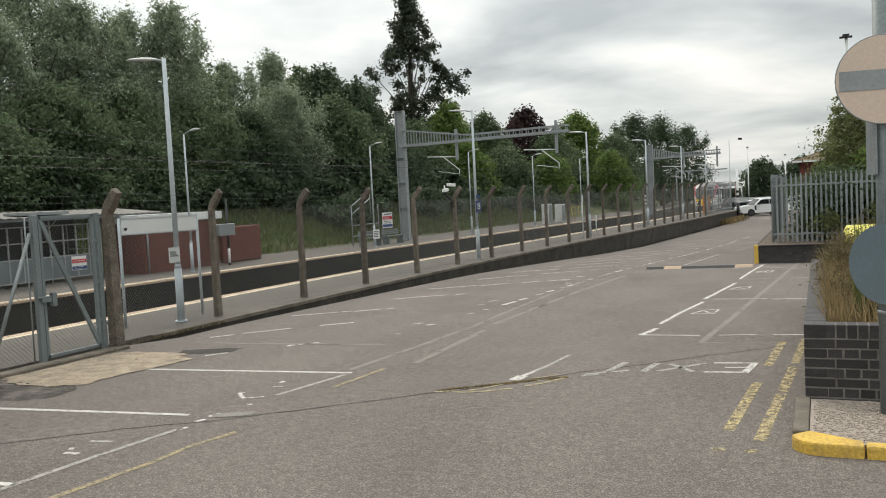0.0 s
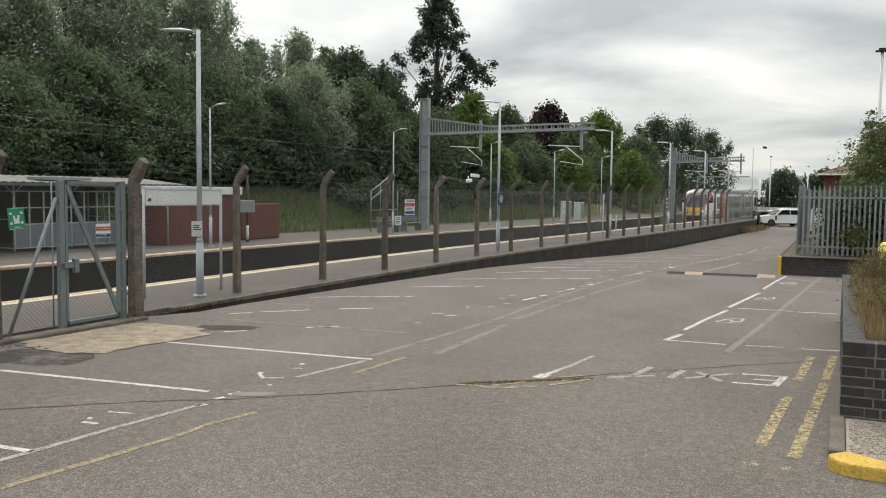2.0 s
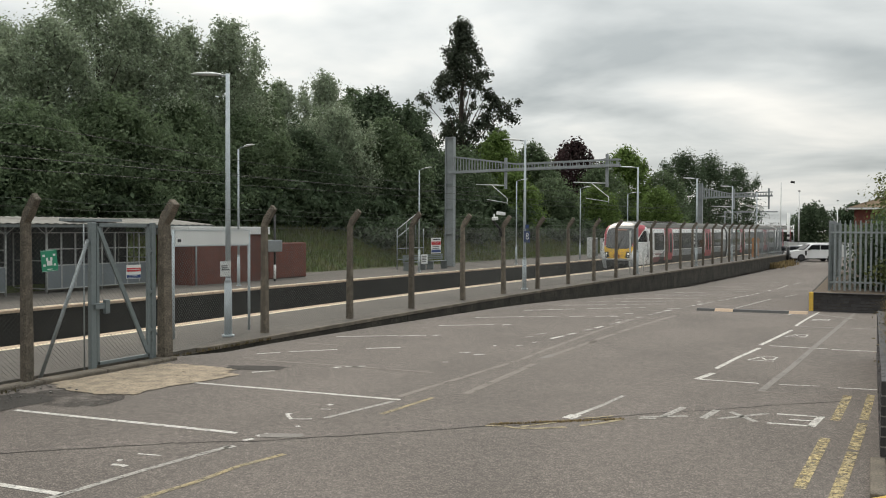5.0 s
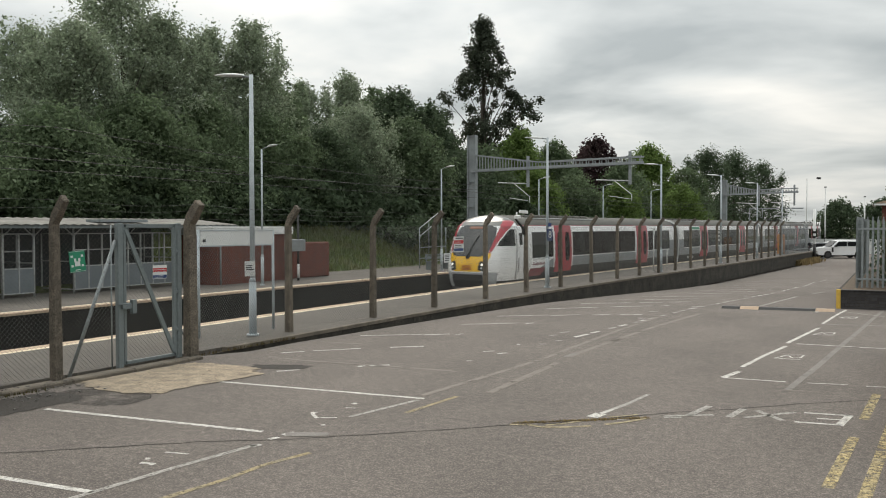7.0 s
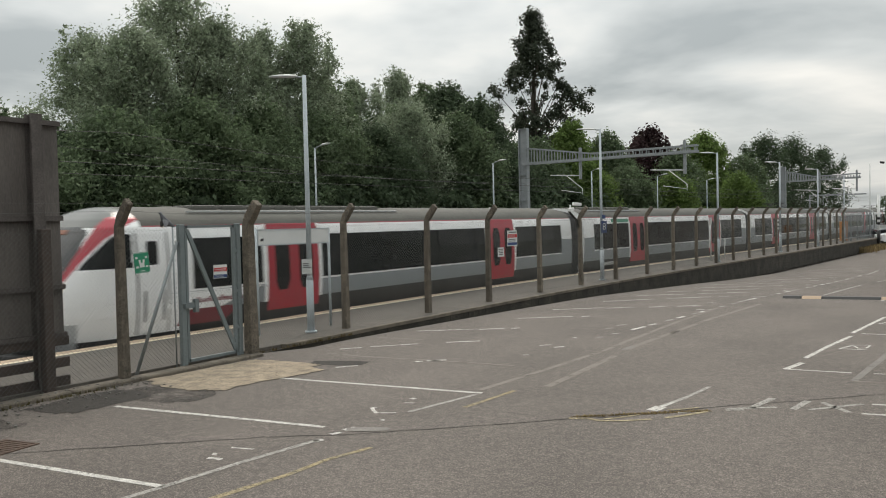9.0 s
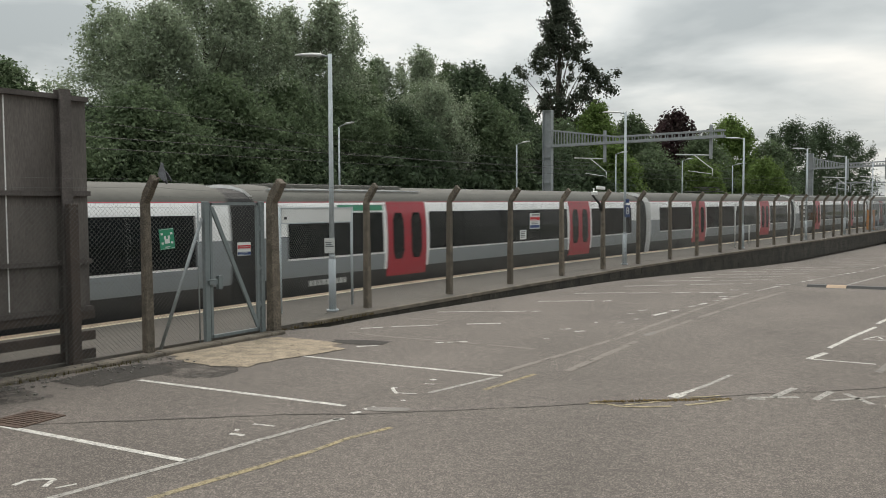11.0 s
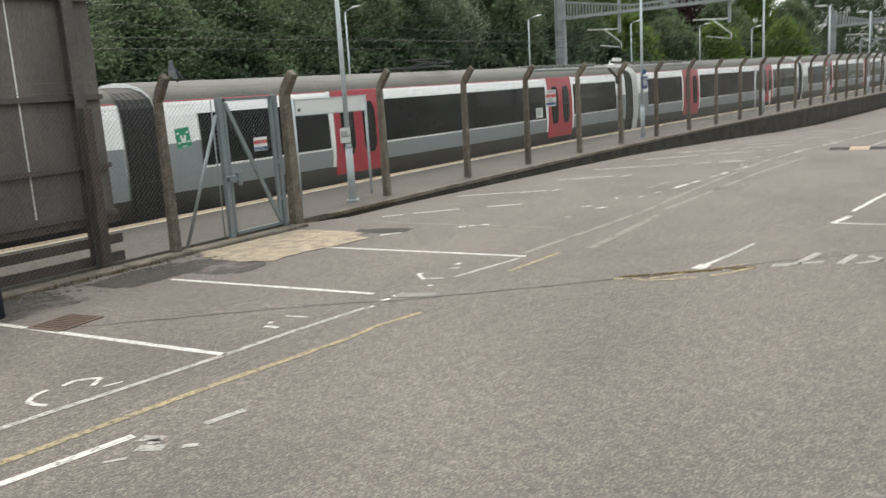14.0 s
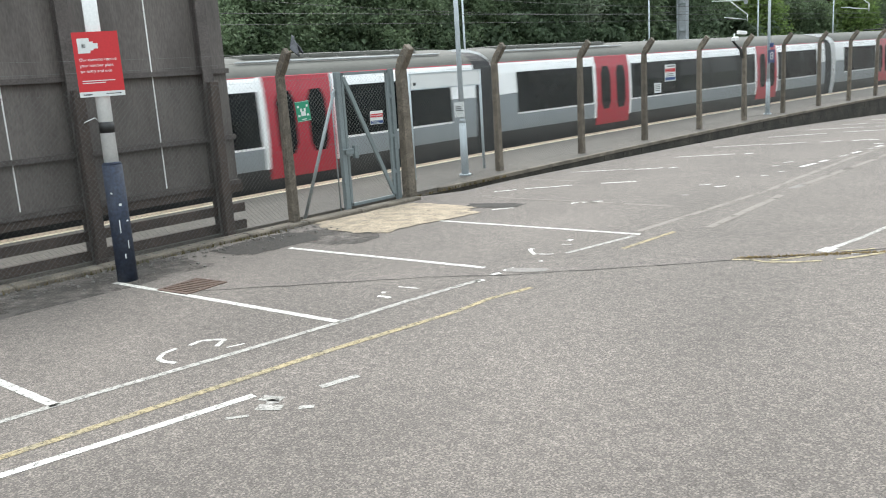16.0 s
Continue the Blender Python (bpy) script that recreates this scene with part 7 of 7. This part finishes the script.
    for sy in (-1, 1):
        bm = B()
        box(bm, -2.47 * k, -2.28 * k, sy * 0.62 - 0.2, sy * 0.62 + 0.2, 0.78, 0.93)
        part("headlight", bm, "board", t)
        bm = B()
        box(bm, -1.12 * k, -0.95 * k, sy * wd / 2 * 0.99, sy * (wd / 2 + 0.012), 0.62, 1.08)
        part("side_vent", bm, "black", t)
        bm = B()
        box(bm, -0.85 * k, -0.65 * k, sy * wd / 2, sy * (wd / 2 + 0.2), 1.15, 1.32)
        part("mirror", bm, "black", t)
    bm = B()
    box(bm, -2.50 * k, -2.4 * k, -0.55, 0.55, 0.55, 0.72)
    part("grille", bm, "black", t)
    return t


car(-5.3, 92.0, 26, "carwhite", "white large off-road car parked across the end of the car park")
car(-6.6, 98.5, 26, "carwhite", "white hatchback parked behind the large white car", ln=4.3, wd=1.8, ht=1.55)
car(-7.7, 95.6, 30, "cargrey", "dark grey car parked behind the white cars", ln=4.3, wd=1.8, ht=1.5)


# ---- train ----
NOSE, CAR = 24.4, 24.2
PROFILE = [(0.95, 0.30), (1.20, 0.34), (1.345, 1.37), (1.362, 1.44), (1.385, 1.80), (1.38, 2.40), (1.345, 2.96), (1.29, 3.24), (1.15, 3.42), (0.88, 3.57), (0.45, 3.67), (0.0, 3.70)]
BANDS = ["t_dark", "t_dark", "t_grey", "t_grey", "t_white", "t_white", "t_white", "t_roof", "t_roof", "t_roof", "t_roof"]
SLOTS = ["t_white", "t_grey", "t_dark", "t_roof", "t_red", "t_maroon"]


def ring(y, sx=1.0, sz=1.0, dz=0.0):
    right = [(x * sx, y, z * sz + dz) for x, z in PROFILE]
    return right + [(-x, yy, z) for x, yy, z in right[-2::-1]]


def shell(bm, ys):
    """The long body between stations, banded by height; the ends are white."""
    rows = [[bm.verts.new(p) for p in ring(y)] for y in ys]
    n = len(rows[0])
    for j in range(len(rows) - 1):
        for i in range(n - 1):
            k = i if i < len(BANDS) else n - 2 - i
            f = bm.faces.new((rows[j][i], rows[j][i + 1], rows[j + 1][i + 1], rows[j + 1][i]))
            f.material_index, f.smooth = SLOTS.index(BANDS[k]), True
    return rows


def side_x(z):
    for (x0, z0), (x1, z1) in zip(PROFILE, PROFILE[1:]):
        if z0 <= z <= z1:
            return x0 + (x1 - x0) * (z - z0) / (z1 - z0)
    return PROFILE[-1][0]


def panel(bm, y0, y1, z0, z1, side, proud=0.012, corner=0.0, mi=0, skew=0.0, cut=0.0):
    """A plate lying on the body side, with real thickness."""
    zs = [z0 + (z1 - z0) * i / 6 for i in range(7)]
    front, back = [], []
    for i, z in enumerate(zs):
        c = corner if i in (0, 6) else 0.0
        s = skew * (z - z0)
        x = side_x(z)
        front.append([bm.verts.new((side * (x + proud), y, z)) for y in (y0 + c + s, y1 - c - cut * (z1 - z))])
        back.append([bm.verts.new((side * (x - 0.03), y, z)) for y in (y0 + c + s, y1 - c - cut * (z1 - z))])
    for i in range(6):
        for q in ((front[i][0], front[i][1], front[i + 1][1], front[i + 1][0]), (front[i][0], front[i + 1][0], back[i + 1][0], back[i][0]), (front[i][1], back[i][1], back[i + 1][1], front[i + 1][1])):
            bm.faces.new(q).material_index = mi
    bm.faces.new((front[0][0], back[0][0], back[0][1], front[0][1])).material_index = mi
    bm.faces.new((front[6][0], front[6][1], back[6][1], back[6][0])).material_index = mi


def train_door(parent, y, side):
    """Double sliding doors with tall rounded windows."""
    for k in range(2):
        bm = B()
        y0 = y + 0.92 * k + 0.004
        panel(bm, y0, y0 + 0.91, 1.14, 3.24, side, 0.020)
        d = part("door", bm, "t_red", parent, "bright red sliding door leaf")
        bm = B()
        panel(bm, y0 + (0.24 if k == 0 else 0.17), y0 + (0.74 if k == 0 else 0.67), 1.62, 2.95, side, 0.027, 0.10)
        part("door_window", bm, "glass", d)
    for yy in (y - 0.12, y + 1.85):
        bm = B()
        panel(bm, yy, yy + 0.11, 1.36, 3.26, side, 0.014)
        part("door_pillar", bm, "t_white", parent)


def carriage_body(t, y0, y1, windows, doors):
    bm = B()
    rows = shell(bm, [y0, y0 + 0.02, (y0 + y1) / 2, y1 - 0.02, y1])
    for rr in (rows[0], rows[-1]):
        bm.faces.new(rr)
    part("body", bm, SLOTS, t, "white and grey banded bodyshell")
    for side in (1, -1):
        for w0, w1 in windows:
            bm = B()
            panel(bm, w0, w1, 1.85, 2.97, side, 0.010)
            part("window", bm, "glass", t)
        for d in doors:
            train_door(t, d, side)
        bm = B()
        panel(bm, y0 + 0.05, y1 - 0.05, 3.247, 3.265, side, 0.008)
        part("cantrail_stripe", bm, "t_red", t, "thin red stripe below the roof")
        for a, b in ((y0 + 0.02, y0 + 1.0), (y1 - 1.0, y1 - 0.02)):
            if b - a > 0 and (a > 4 or y0 < 1):
                bm = B()
                panel(bm, a, b, 2.40, 3.24, side, 0.012)
                part("end_panel", bm, "t_white", t)
                bm = B()
                panel(bm, a, b, 1.37, 2.39, side, 0.012)
                part("end_panel", bm, "t_grey", t)
    # underframe, bogies, roof gear
    bm = B()
    box(bm, -1.15, 1.15, y0 + 5.5, y1 - 5.5, 0.25, 0.8)
    part("underframe", bm, "t_dark", t)
    for yb in (y0 + 3.4, y1 - 3.4):
        bm = B()
        box(bm, -1.1, 1.1, yb - 1.5, yb + 1.5, 0.35, 0.75)
        bg = part("bogie", bm, "t_dark", t)
        for dy in (-1.1, 1.1):
            bm = B()
            bar(bm, (-0.78, yb + dy, 0.42), (0.78, yb + dy, 0.42), 0.42, n=18)
            part("wheelset", bm, "rail", bg)


def roof_gear(t, y, n):
    """Shallow boxes with grilles along the roof."""
    for i in range(n):
        ya = y + 0.9 * i
        bm = B()
        box(bm, -0.66, 0.66, ya, ya + 0.8, 3.48, 3.73)
        bevel(bm, 0.07, 2)
        g = part("roof_unit", bm, "t_roof", t)
        bm = B()
        box(bm, 0.30, 0.58, ya + 0.1, ya + 0.7, 3.72, 3.74)
        part("grille", bm, "t_dark", g)
    bm = B()
    bar(bm, (0.95, y - 0.4, 3.57), (0.95, y + 0.9 * n + 0.4, 3.57), 0.025, n=6)
    part("roof_conduit", bm, "t_valance", t)


def bellows(t, y0, y1):
    bm = B()
    n = 14
    rows = [[bm.verts.new(p) for p in ring(y0 + (y1 - y0) * i / n, 0.955 if i % 2 else 0.915, 0.975)] for i in range(n + 1)]
    for a, b in zip(rows, rows[1:]):
        for k in range(len(a) - 1):
            bm.faces.new((a[k], a[k + 1], b[k + 1], b[k]))
    part("gangway", bm, "rubber", t, "black rubber gangway bellows")


def middle_carriage(i):
    t = thing("train_carriage", "white and grey passenger train carriage with red doors", "train carriage", "train carriages")
    a, b = (5.36, 16.64) if i % 2 else (5.68, 16.92)
    doors = (a, b)
    wins = [(1.10 if i % 2 else 1.35, 3.0), (3.01, a - 0.18), (a + 2.02, a + 5.1), (a + 5.11, b - 3.2), (b - 3.19, b - 0.18), (b + 2.02, b + 4.1), (b + 4.11, 23.1)]
    carriage_body(t, 0.48, CAR - 0.48, wins, doors)
    bellows(t, CAR - 0.50, CAR + 0.50)
    roof_gear(t, 1.6 if i % 2 else 17.0, 6)
    if i == 1:
        bm = B()
        for k in range(9):
            box(bm, 1.395, 1.40, 2.2 + 0.16 * k, 2.29 + 0.16 * k, 1.12, 1.26)
        part("print", bm, "board", t)
        bm = B()
        panel(bm, 3.35, 5.2, 3.02, 3.18, 1, 0.016)
        part("green_stripe", bm, "signgreen", t, "green stripe over the windows")
    if i in (2, 4):
        bm = B()
        base = [(-0.9, 10.0), (0.9, 10.0), (0.9, 11.6), (-0.9, 11.6)]
        for (x0, ya), (x1, yb) in zip(base, base[1:] + base[:1]):
            bar(bm, (x0, ya, 3.80), (x1, yb, 3.80), 0.03, n=6)
        for sx in (-0.5, 0.5):
            bar(bm, (sx, 11.5, 3.9), (sx * 0.6, 12.6, 3.97), 0.03, n=6)
            bar(bm, (sx * 0.6, 12.6, 3.97), (sx, 11.3, 4.05), 0.02, n=6)
        bar(bm, (-0.75, 11.3, 4.06), (0.75, 11.3, 4.06), 0.025, n=6)
        part("pantograph", bm, "t_dark", t, "dark pantograph on the roof")
    return t


def leading_carriage():
    t = thing("train_carriage", "leading train carriage with a yellow front and raked windscreen", "train carriage", "train carriages")
    wins = [(3.88, 6.0), (8.18, 11.0), (11.01, 13.9), (13.91, 16.75), (18.98, 21.2), (21.21, 23.35)]
    carriage_body(t, 2.60, NOSE - 0.48, wins, (6.18, 17.0))
    bellows(t, NOSE - 0.50, NOSE + 0.50)
    roof_gear(t, 4.5, 8)
    # nose: level plan curves whose front rakes back with height
    END, ROUND = 2.62, 3.3
    zk = (0.34, 0.70, 1.00, 1.36, 1.70, 2.02, 2.30, 2.70, 3.00, 3.25, 3.42, 3.54, 3.63, 3.69)
    fk = (0.98, 0.80, 0.64, 0.60, 0.66, 0.76, 0.90, 1.16, 1.38, 1.60, 1.82, 2.04, 2.24, 2.42)
    n, m = 220, 120

    def front(z):
        return float(np.interp(z, zk, fk))

    def skin(z, x):
        """Where the nose's surface lies at height z, x from the middle."""
        w = max(0.2, side_x(z))
        return END - (END - front(z)) * max(0.0, 1 - min(1.0, abs(x) / w) ** ROUND) ** (1 / ROUND)

    bm = B()
    rows = []
    for q in range(m + 1):
        z = 0.34 + (3.69 - 0.34) * q / m
        w, deep = side_x(z), END - front(z)
        row = []
        for i in range(n + 1):
            a = math.pi * (i / n - 0.5)
            row.append(bm.verts.new((w * math.copysign(abs(math.sin(a)) ** (2 / ROUND), a), END - deep * abs(math.cos(a)) ** (2 / ROUND), z)))
        rows.append(row)
    for j in range(m):
        z = (rows[j][0].co.z + rows[j + 1][0].co.z) / 2
        half = n // 2
        run_l = [0.0]
        for i in range(half, n):
            run_l.append(run_l[-1] + (rows[j][i + 1].co - rows[j][i].co).length)
        # half widths along the skin: windscreen, the red flash that sweeps back beside it, the yellow face
        glassw = float(np.interp(z, (1.98, 2.06, 2.3, 2.8, 3.1, 3.2, 3.28), (0.55, 0.80, 0.90, 0.97, 0.94, 0.84, 0.55))) if 1.98 < z < 3.28 else 0.0
        edge = float(np.interp(z, (1.98, 2.06, 2.3, 2.8, 3.1, 3.5), (0.82, 0.84, 0.90, 0.97, 1.00, 0.98)))
        band = float(np.interp(z, (2.02, 2.2, 2.6, 3.0, 3.3, 3.46), (0.0, 0.12, 0.21, 0.36, 0.62, 0.85)))
        yel = float(np.interp(z, (1.36, 1.44, 1.75, 2.02, 2.16), (0.60, 0.68, 0.86, 1.00, 0.98)))
        for i in range(n):
            f = bm.faces.new((rows[j][i], rows[j][i + 1], rows[j + 1][i + 1], rows[j + 1][i]))
            f.smooth = True
            c = f.calc_center_median()
            s = run_l[min(int(abs(i + 0.5 - half)), half)]
            if s < glassw:
                k = 2
            elif 1.36 < z < 2.14 and s < yel and (z < 2.02 or s > glassw):
                k = 1
            elif 2.04 < z < 3.46 and edge <= s < edge + band:
                k = 3
            elif z > 3.24 and s < edge + 0.02 or z > 3.46:
                k = 4
            elif 2.40 < z < 3.10 and 1.10 + 1.05 * max(0, z - 2.44) < c.y < 2.32 and s > edge + band + 0.06:
                k = 6
            elif z < 1.34 and c.y < 1.15:
                k = 5 if z < 0.72 or s < 0.72 and z < 1.27 else 7
            elif z < 0.98:
                k = 5
            else:
                k = 0
            f.material_index = k
    bm.faces.new(rows[-1])
    part("nose", bm, ["t_white", "t_yellow", "screen", "t_red", "t_dome", "t_dark", "glass", "t_valance"], t, "moulded nose with yellow face, red flashes and dark windscreen")
    bm = B()
    box(bm, -0.66, 0.66, 0.54, 1.2, 0.42, 0.72)
    bevel(bm, 0.06, 2)
    part("coupler_box", bm, "t_dark", t)
    bm = B()
    for k in range(4):
        box(bm, -0.22, 0.22, front(1.5) - 0.03, front(1.5) + 0.05, 1.44 + 0.05 * k, 1.475 + 0.05 * k)
    part("front_grille", bm, "orange", t, "dull orange front grille")
    bm = B()
    box(bm, -0.34, 0.34, -0.012, 0.012, -0.05, 0.05, m=pose(0, front(3.17) - 0.012, 3.17, -40))
    part("destination_display", bm, "amber", t, "amber destination display in the windscreen")
    bm = B()
    tube(bm, [(0.0, front(2.0) - 0.03, 2.0), (0.06, front(2.3) - 0.05, 2.3), (0.24, skin(2.85, 0.24) - 0.04, 2.85)], 0.02, 6)
    box(bm, -0.07, 0.07, front(1.97) - 0.06, front(1.97) + 0.04, 1.90, 2.03)
    part("wiper", bm, "black", t)
    for s in (-1, 1):
        m2 = pose(s * 0.66, skin(1.60, 0.66) + 0.03, 1.60, -6, s * 14, s * 24)
        bm = B()
        box(bm, -0.135, 0.135, -0.07, 0.12, -0.19, 0.19, m=m2)
        bevel(bm, 0.05, 3)
        h = part("headlight", bm, "black", t, "black headlight cluster")
        for dz, r, mt in ((0.06, 0.055, "glow"), (-0.08, 0.04, "board")):
            bm = B()
            bar(bm, m2 @ Vector((0, -0.085, dz)), m2 @ Vector((0, -0.06, dz)), r, n=14)
            part("bulb", bm, mt, h, "lit round headlamp" if mt == "glow" else "")
    for side in (1, -1):
        bm = B()
        panel(bm, 2.44, 3.16, 1.02, 3.10, side, 0.016, 0.04)
        d = part("cab_door", bm, "t_white", t)
        bm = B()
        panel(bm, 2.66, 2.94, 2.44, 2.94, side, 0.024, 0.02)
        part("door_window", bm, "glass", d)
        bm = B()
        for a in (2.40, 3.19):
            panel(bm, a, a + 0.03, 1.0, 3.12, side, 0.016)
        panel(bm, 2.56, 2.60, 1.25, 1.9, side, 0.03)
        panel(bm, 3.05, 3.09, 1.25, 1.9, side, 0.03)
        part("handrail", bm, "t_dark", t)
        bm = B()
        panel(bm, 3.25, 6.0, 1.22, 1.79, side, 0.011, cut=3.4)
        panel(bm, 2.63, 3.6, 0.98, 1.79, side, 0.0105)
        part("side_panel", bm, "t_white", t)
        bm = B()
        panel(bm, 3.4, 5.3, 1.06, 1.40, side, 0.013, skew=0.95, cut=1.6)
        part("flash", bm, "t_maroon", t, "dark red flash along the lower side")
        bm = B()
        for k in range(12):
            panel(bm, 3.95 + 0.115 * k, 4.03 + 0.115 * k, 1.53, 1.53 + (0.085 if k % 3 else 0.13), side, 0.016)
        part("print", bm, "t_maroon", t)
    return t


lead = leading_carriage()
carriages = [lead] + [middle_carriage(i) for i in range(1, 7)]


# ---- pigeon on the fence post ----
def pigeon(label, m):
    t = thing("pigeon", label, "pigeon", "", m)
    bm = B()
    secs = [(-0.16, 0.012, 0.10), (-0.08, 0.035, 0.105), (0.0, 0.055, 0.115), (0.06, 0.05, 0.14), (0.10, 0.032, 0.175), (0.125, 0.026, 0.205), (0.145, 0.012, 0.205), (0.165, 0.004, 0.198)]
    rows = [[bm.verts.new((r * math.cos(2 * math.pi * i / 10), y, z + 1.1 * r * math.sin(2 * math.pi * i / 10))) for i in range(10)] for y, r, z in secs]
    for a, b in zip(rows, rows[1:]):
        for i in range(10):
            bm.faces.new((a[i], a[(i + 1) % 10], b[(i + 1) % 10], b[i])).smooth = True
    bm.faces.new(rows[0])
    bm.faces.new(rows[-1])
    part("body", bm, "pigeon", t)
    for s in (-1, 1):
        bm = B()
        bar(bm, (s * 0.02, 0.0, 0.07), (s * 0.022, 0.01, 0.0), 0.005, n=5)
        part("leg", bm, "signpink", t)
    return t


def wing(parent, s):
    bm = B()
    pts = [(0, 0.04, 0), (0.08, 0.045, 0.01), (0.18, 0.0, 0.0), (0.17, -0.035, -0.004), (0.08, -0.055, 0.0), (0, -0.05, 0)]
    a = [bm.verts.new((s * x, y, z + 0.006)) for x, y, z in pts]
    b = [bm.verts.new((s * x, y, z - 0.006)) for x, y, z in pts]
    bm.faces.new(a)
    bm.faces.new(b[::-1])
    for i in range(6):
        bm.faces.new((a[i], a[(i + 1) % 6], b[(i + 1) % 6], b[i]))
    w = part("wing", bm, "pigeon", parent)
    w.matrix_basis = pose(s * 0.04, 0.02, 0.14)
    return w


bird = pigeon("grey pigeon that flies in and settles on a fence post", pose(-10.66, 8.21, 2.72, 0, 0, 60))
wings = [wing(bird, s) for s in (-1, 1)]


# ---- movement ----
def tail(t):
    """Where the back of the leading carriage is at t: the train slows a little."""
    k = t - 8
    drift = float(np.interp(t, (6.0, 7.0, 8.0, 8.5, 9.0, 10.0, 11.5, 12.5), (0.0, 0.06, 0.20, -0.12, -0.27, -0.1, 0.08, 0.0)))
    return NOSE + 19.683 - 10.4745 * k + 0.07466 * k ** 2 + 0.01989 * k ** 3 - 0.00141 * k ** 4 + drift


def on_track(y):
    return TRACK_NEAR + bend(y)


def motions():
    times = [0.5 * i for i in range(33)]
    for n, c in enumerate(carriages):
        ln = NOSE if n == 0 else CAR
        rows = []
        for t in times:
            front = tail(t) - NOSE if n == 0 else tail(t) + CAR * (n - 1)
            ya, yb = front + 0.17 * ln, front + 0.83 * ln
            xa, xb = on_track(ya), on_track(yb)
            a = math.atan2(xb - xa, yb - ya)
            rows.append((t, pose(xa - math.sin(a) * 0.17 * ln, ya - math.cos(a) * 0.17 * ln, RAIL, 0, 0, -math.degrees(a))))
        walk(c, rows)
    # the pigeon stands on the platform, flies up and lands on the post
    walk(bird, [(0.0, pose(-12.35, 12.25, PLAT, 0, 0, 150)), (8.4, pose(-12.35, 12.25, PLAT, 0, 0, 150)), (8.6, pose(-11.7, 10.6, 1.0, 20, 0, 150)), (8.8, pose(-10.9, 9.15, 2.08, 20, 0, 150)), (9.0, pose(-10.9, 9.0, 2.32, 25, 0, 150)),
                (9.2, pose(-10.8, 8.55, 2.60, 20, 0, 120)), (9.5, pose(-10.645, 8.23, 2.71, 52, 0, 100)), (16.0, pose(-10.645, 8.23, 2.71, 52, 0, 100))])
    for s, w in zip((-1, 1), wings):
        fold = pose(s * 0.045, 0.03, 0.135, -65, 0, -s * 82)
        rows = [(0.0, fold), (8.35, fold)]
        t, up = 8.5, 1
        while t < 9.45:
            rows.append((t, pose(s * 0.04, 0.02, 0.14, 0, -s * 40 * up, 0)))
            t, up = t + 0.1, -up
        rows += [(9.5, pose(s * 0.03, 0.0, 0.135, 0, s * 20, -s * 40)), (9.7, fold), (16.0, fold)]
        walk(w, rows)


motions()
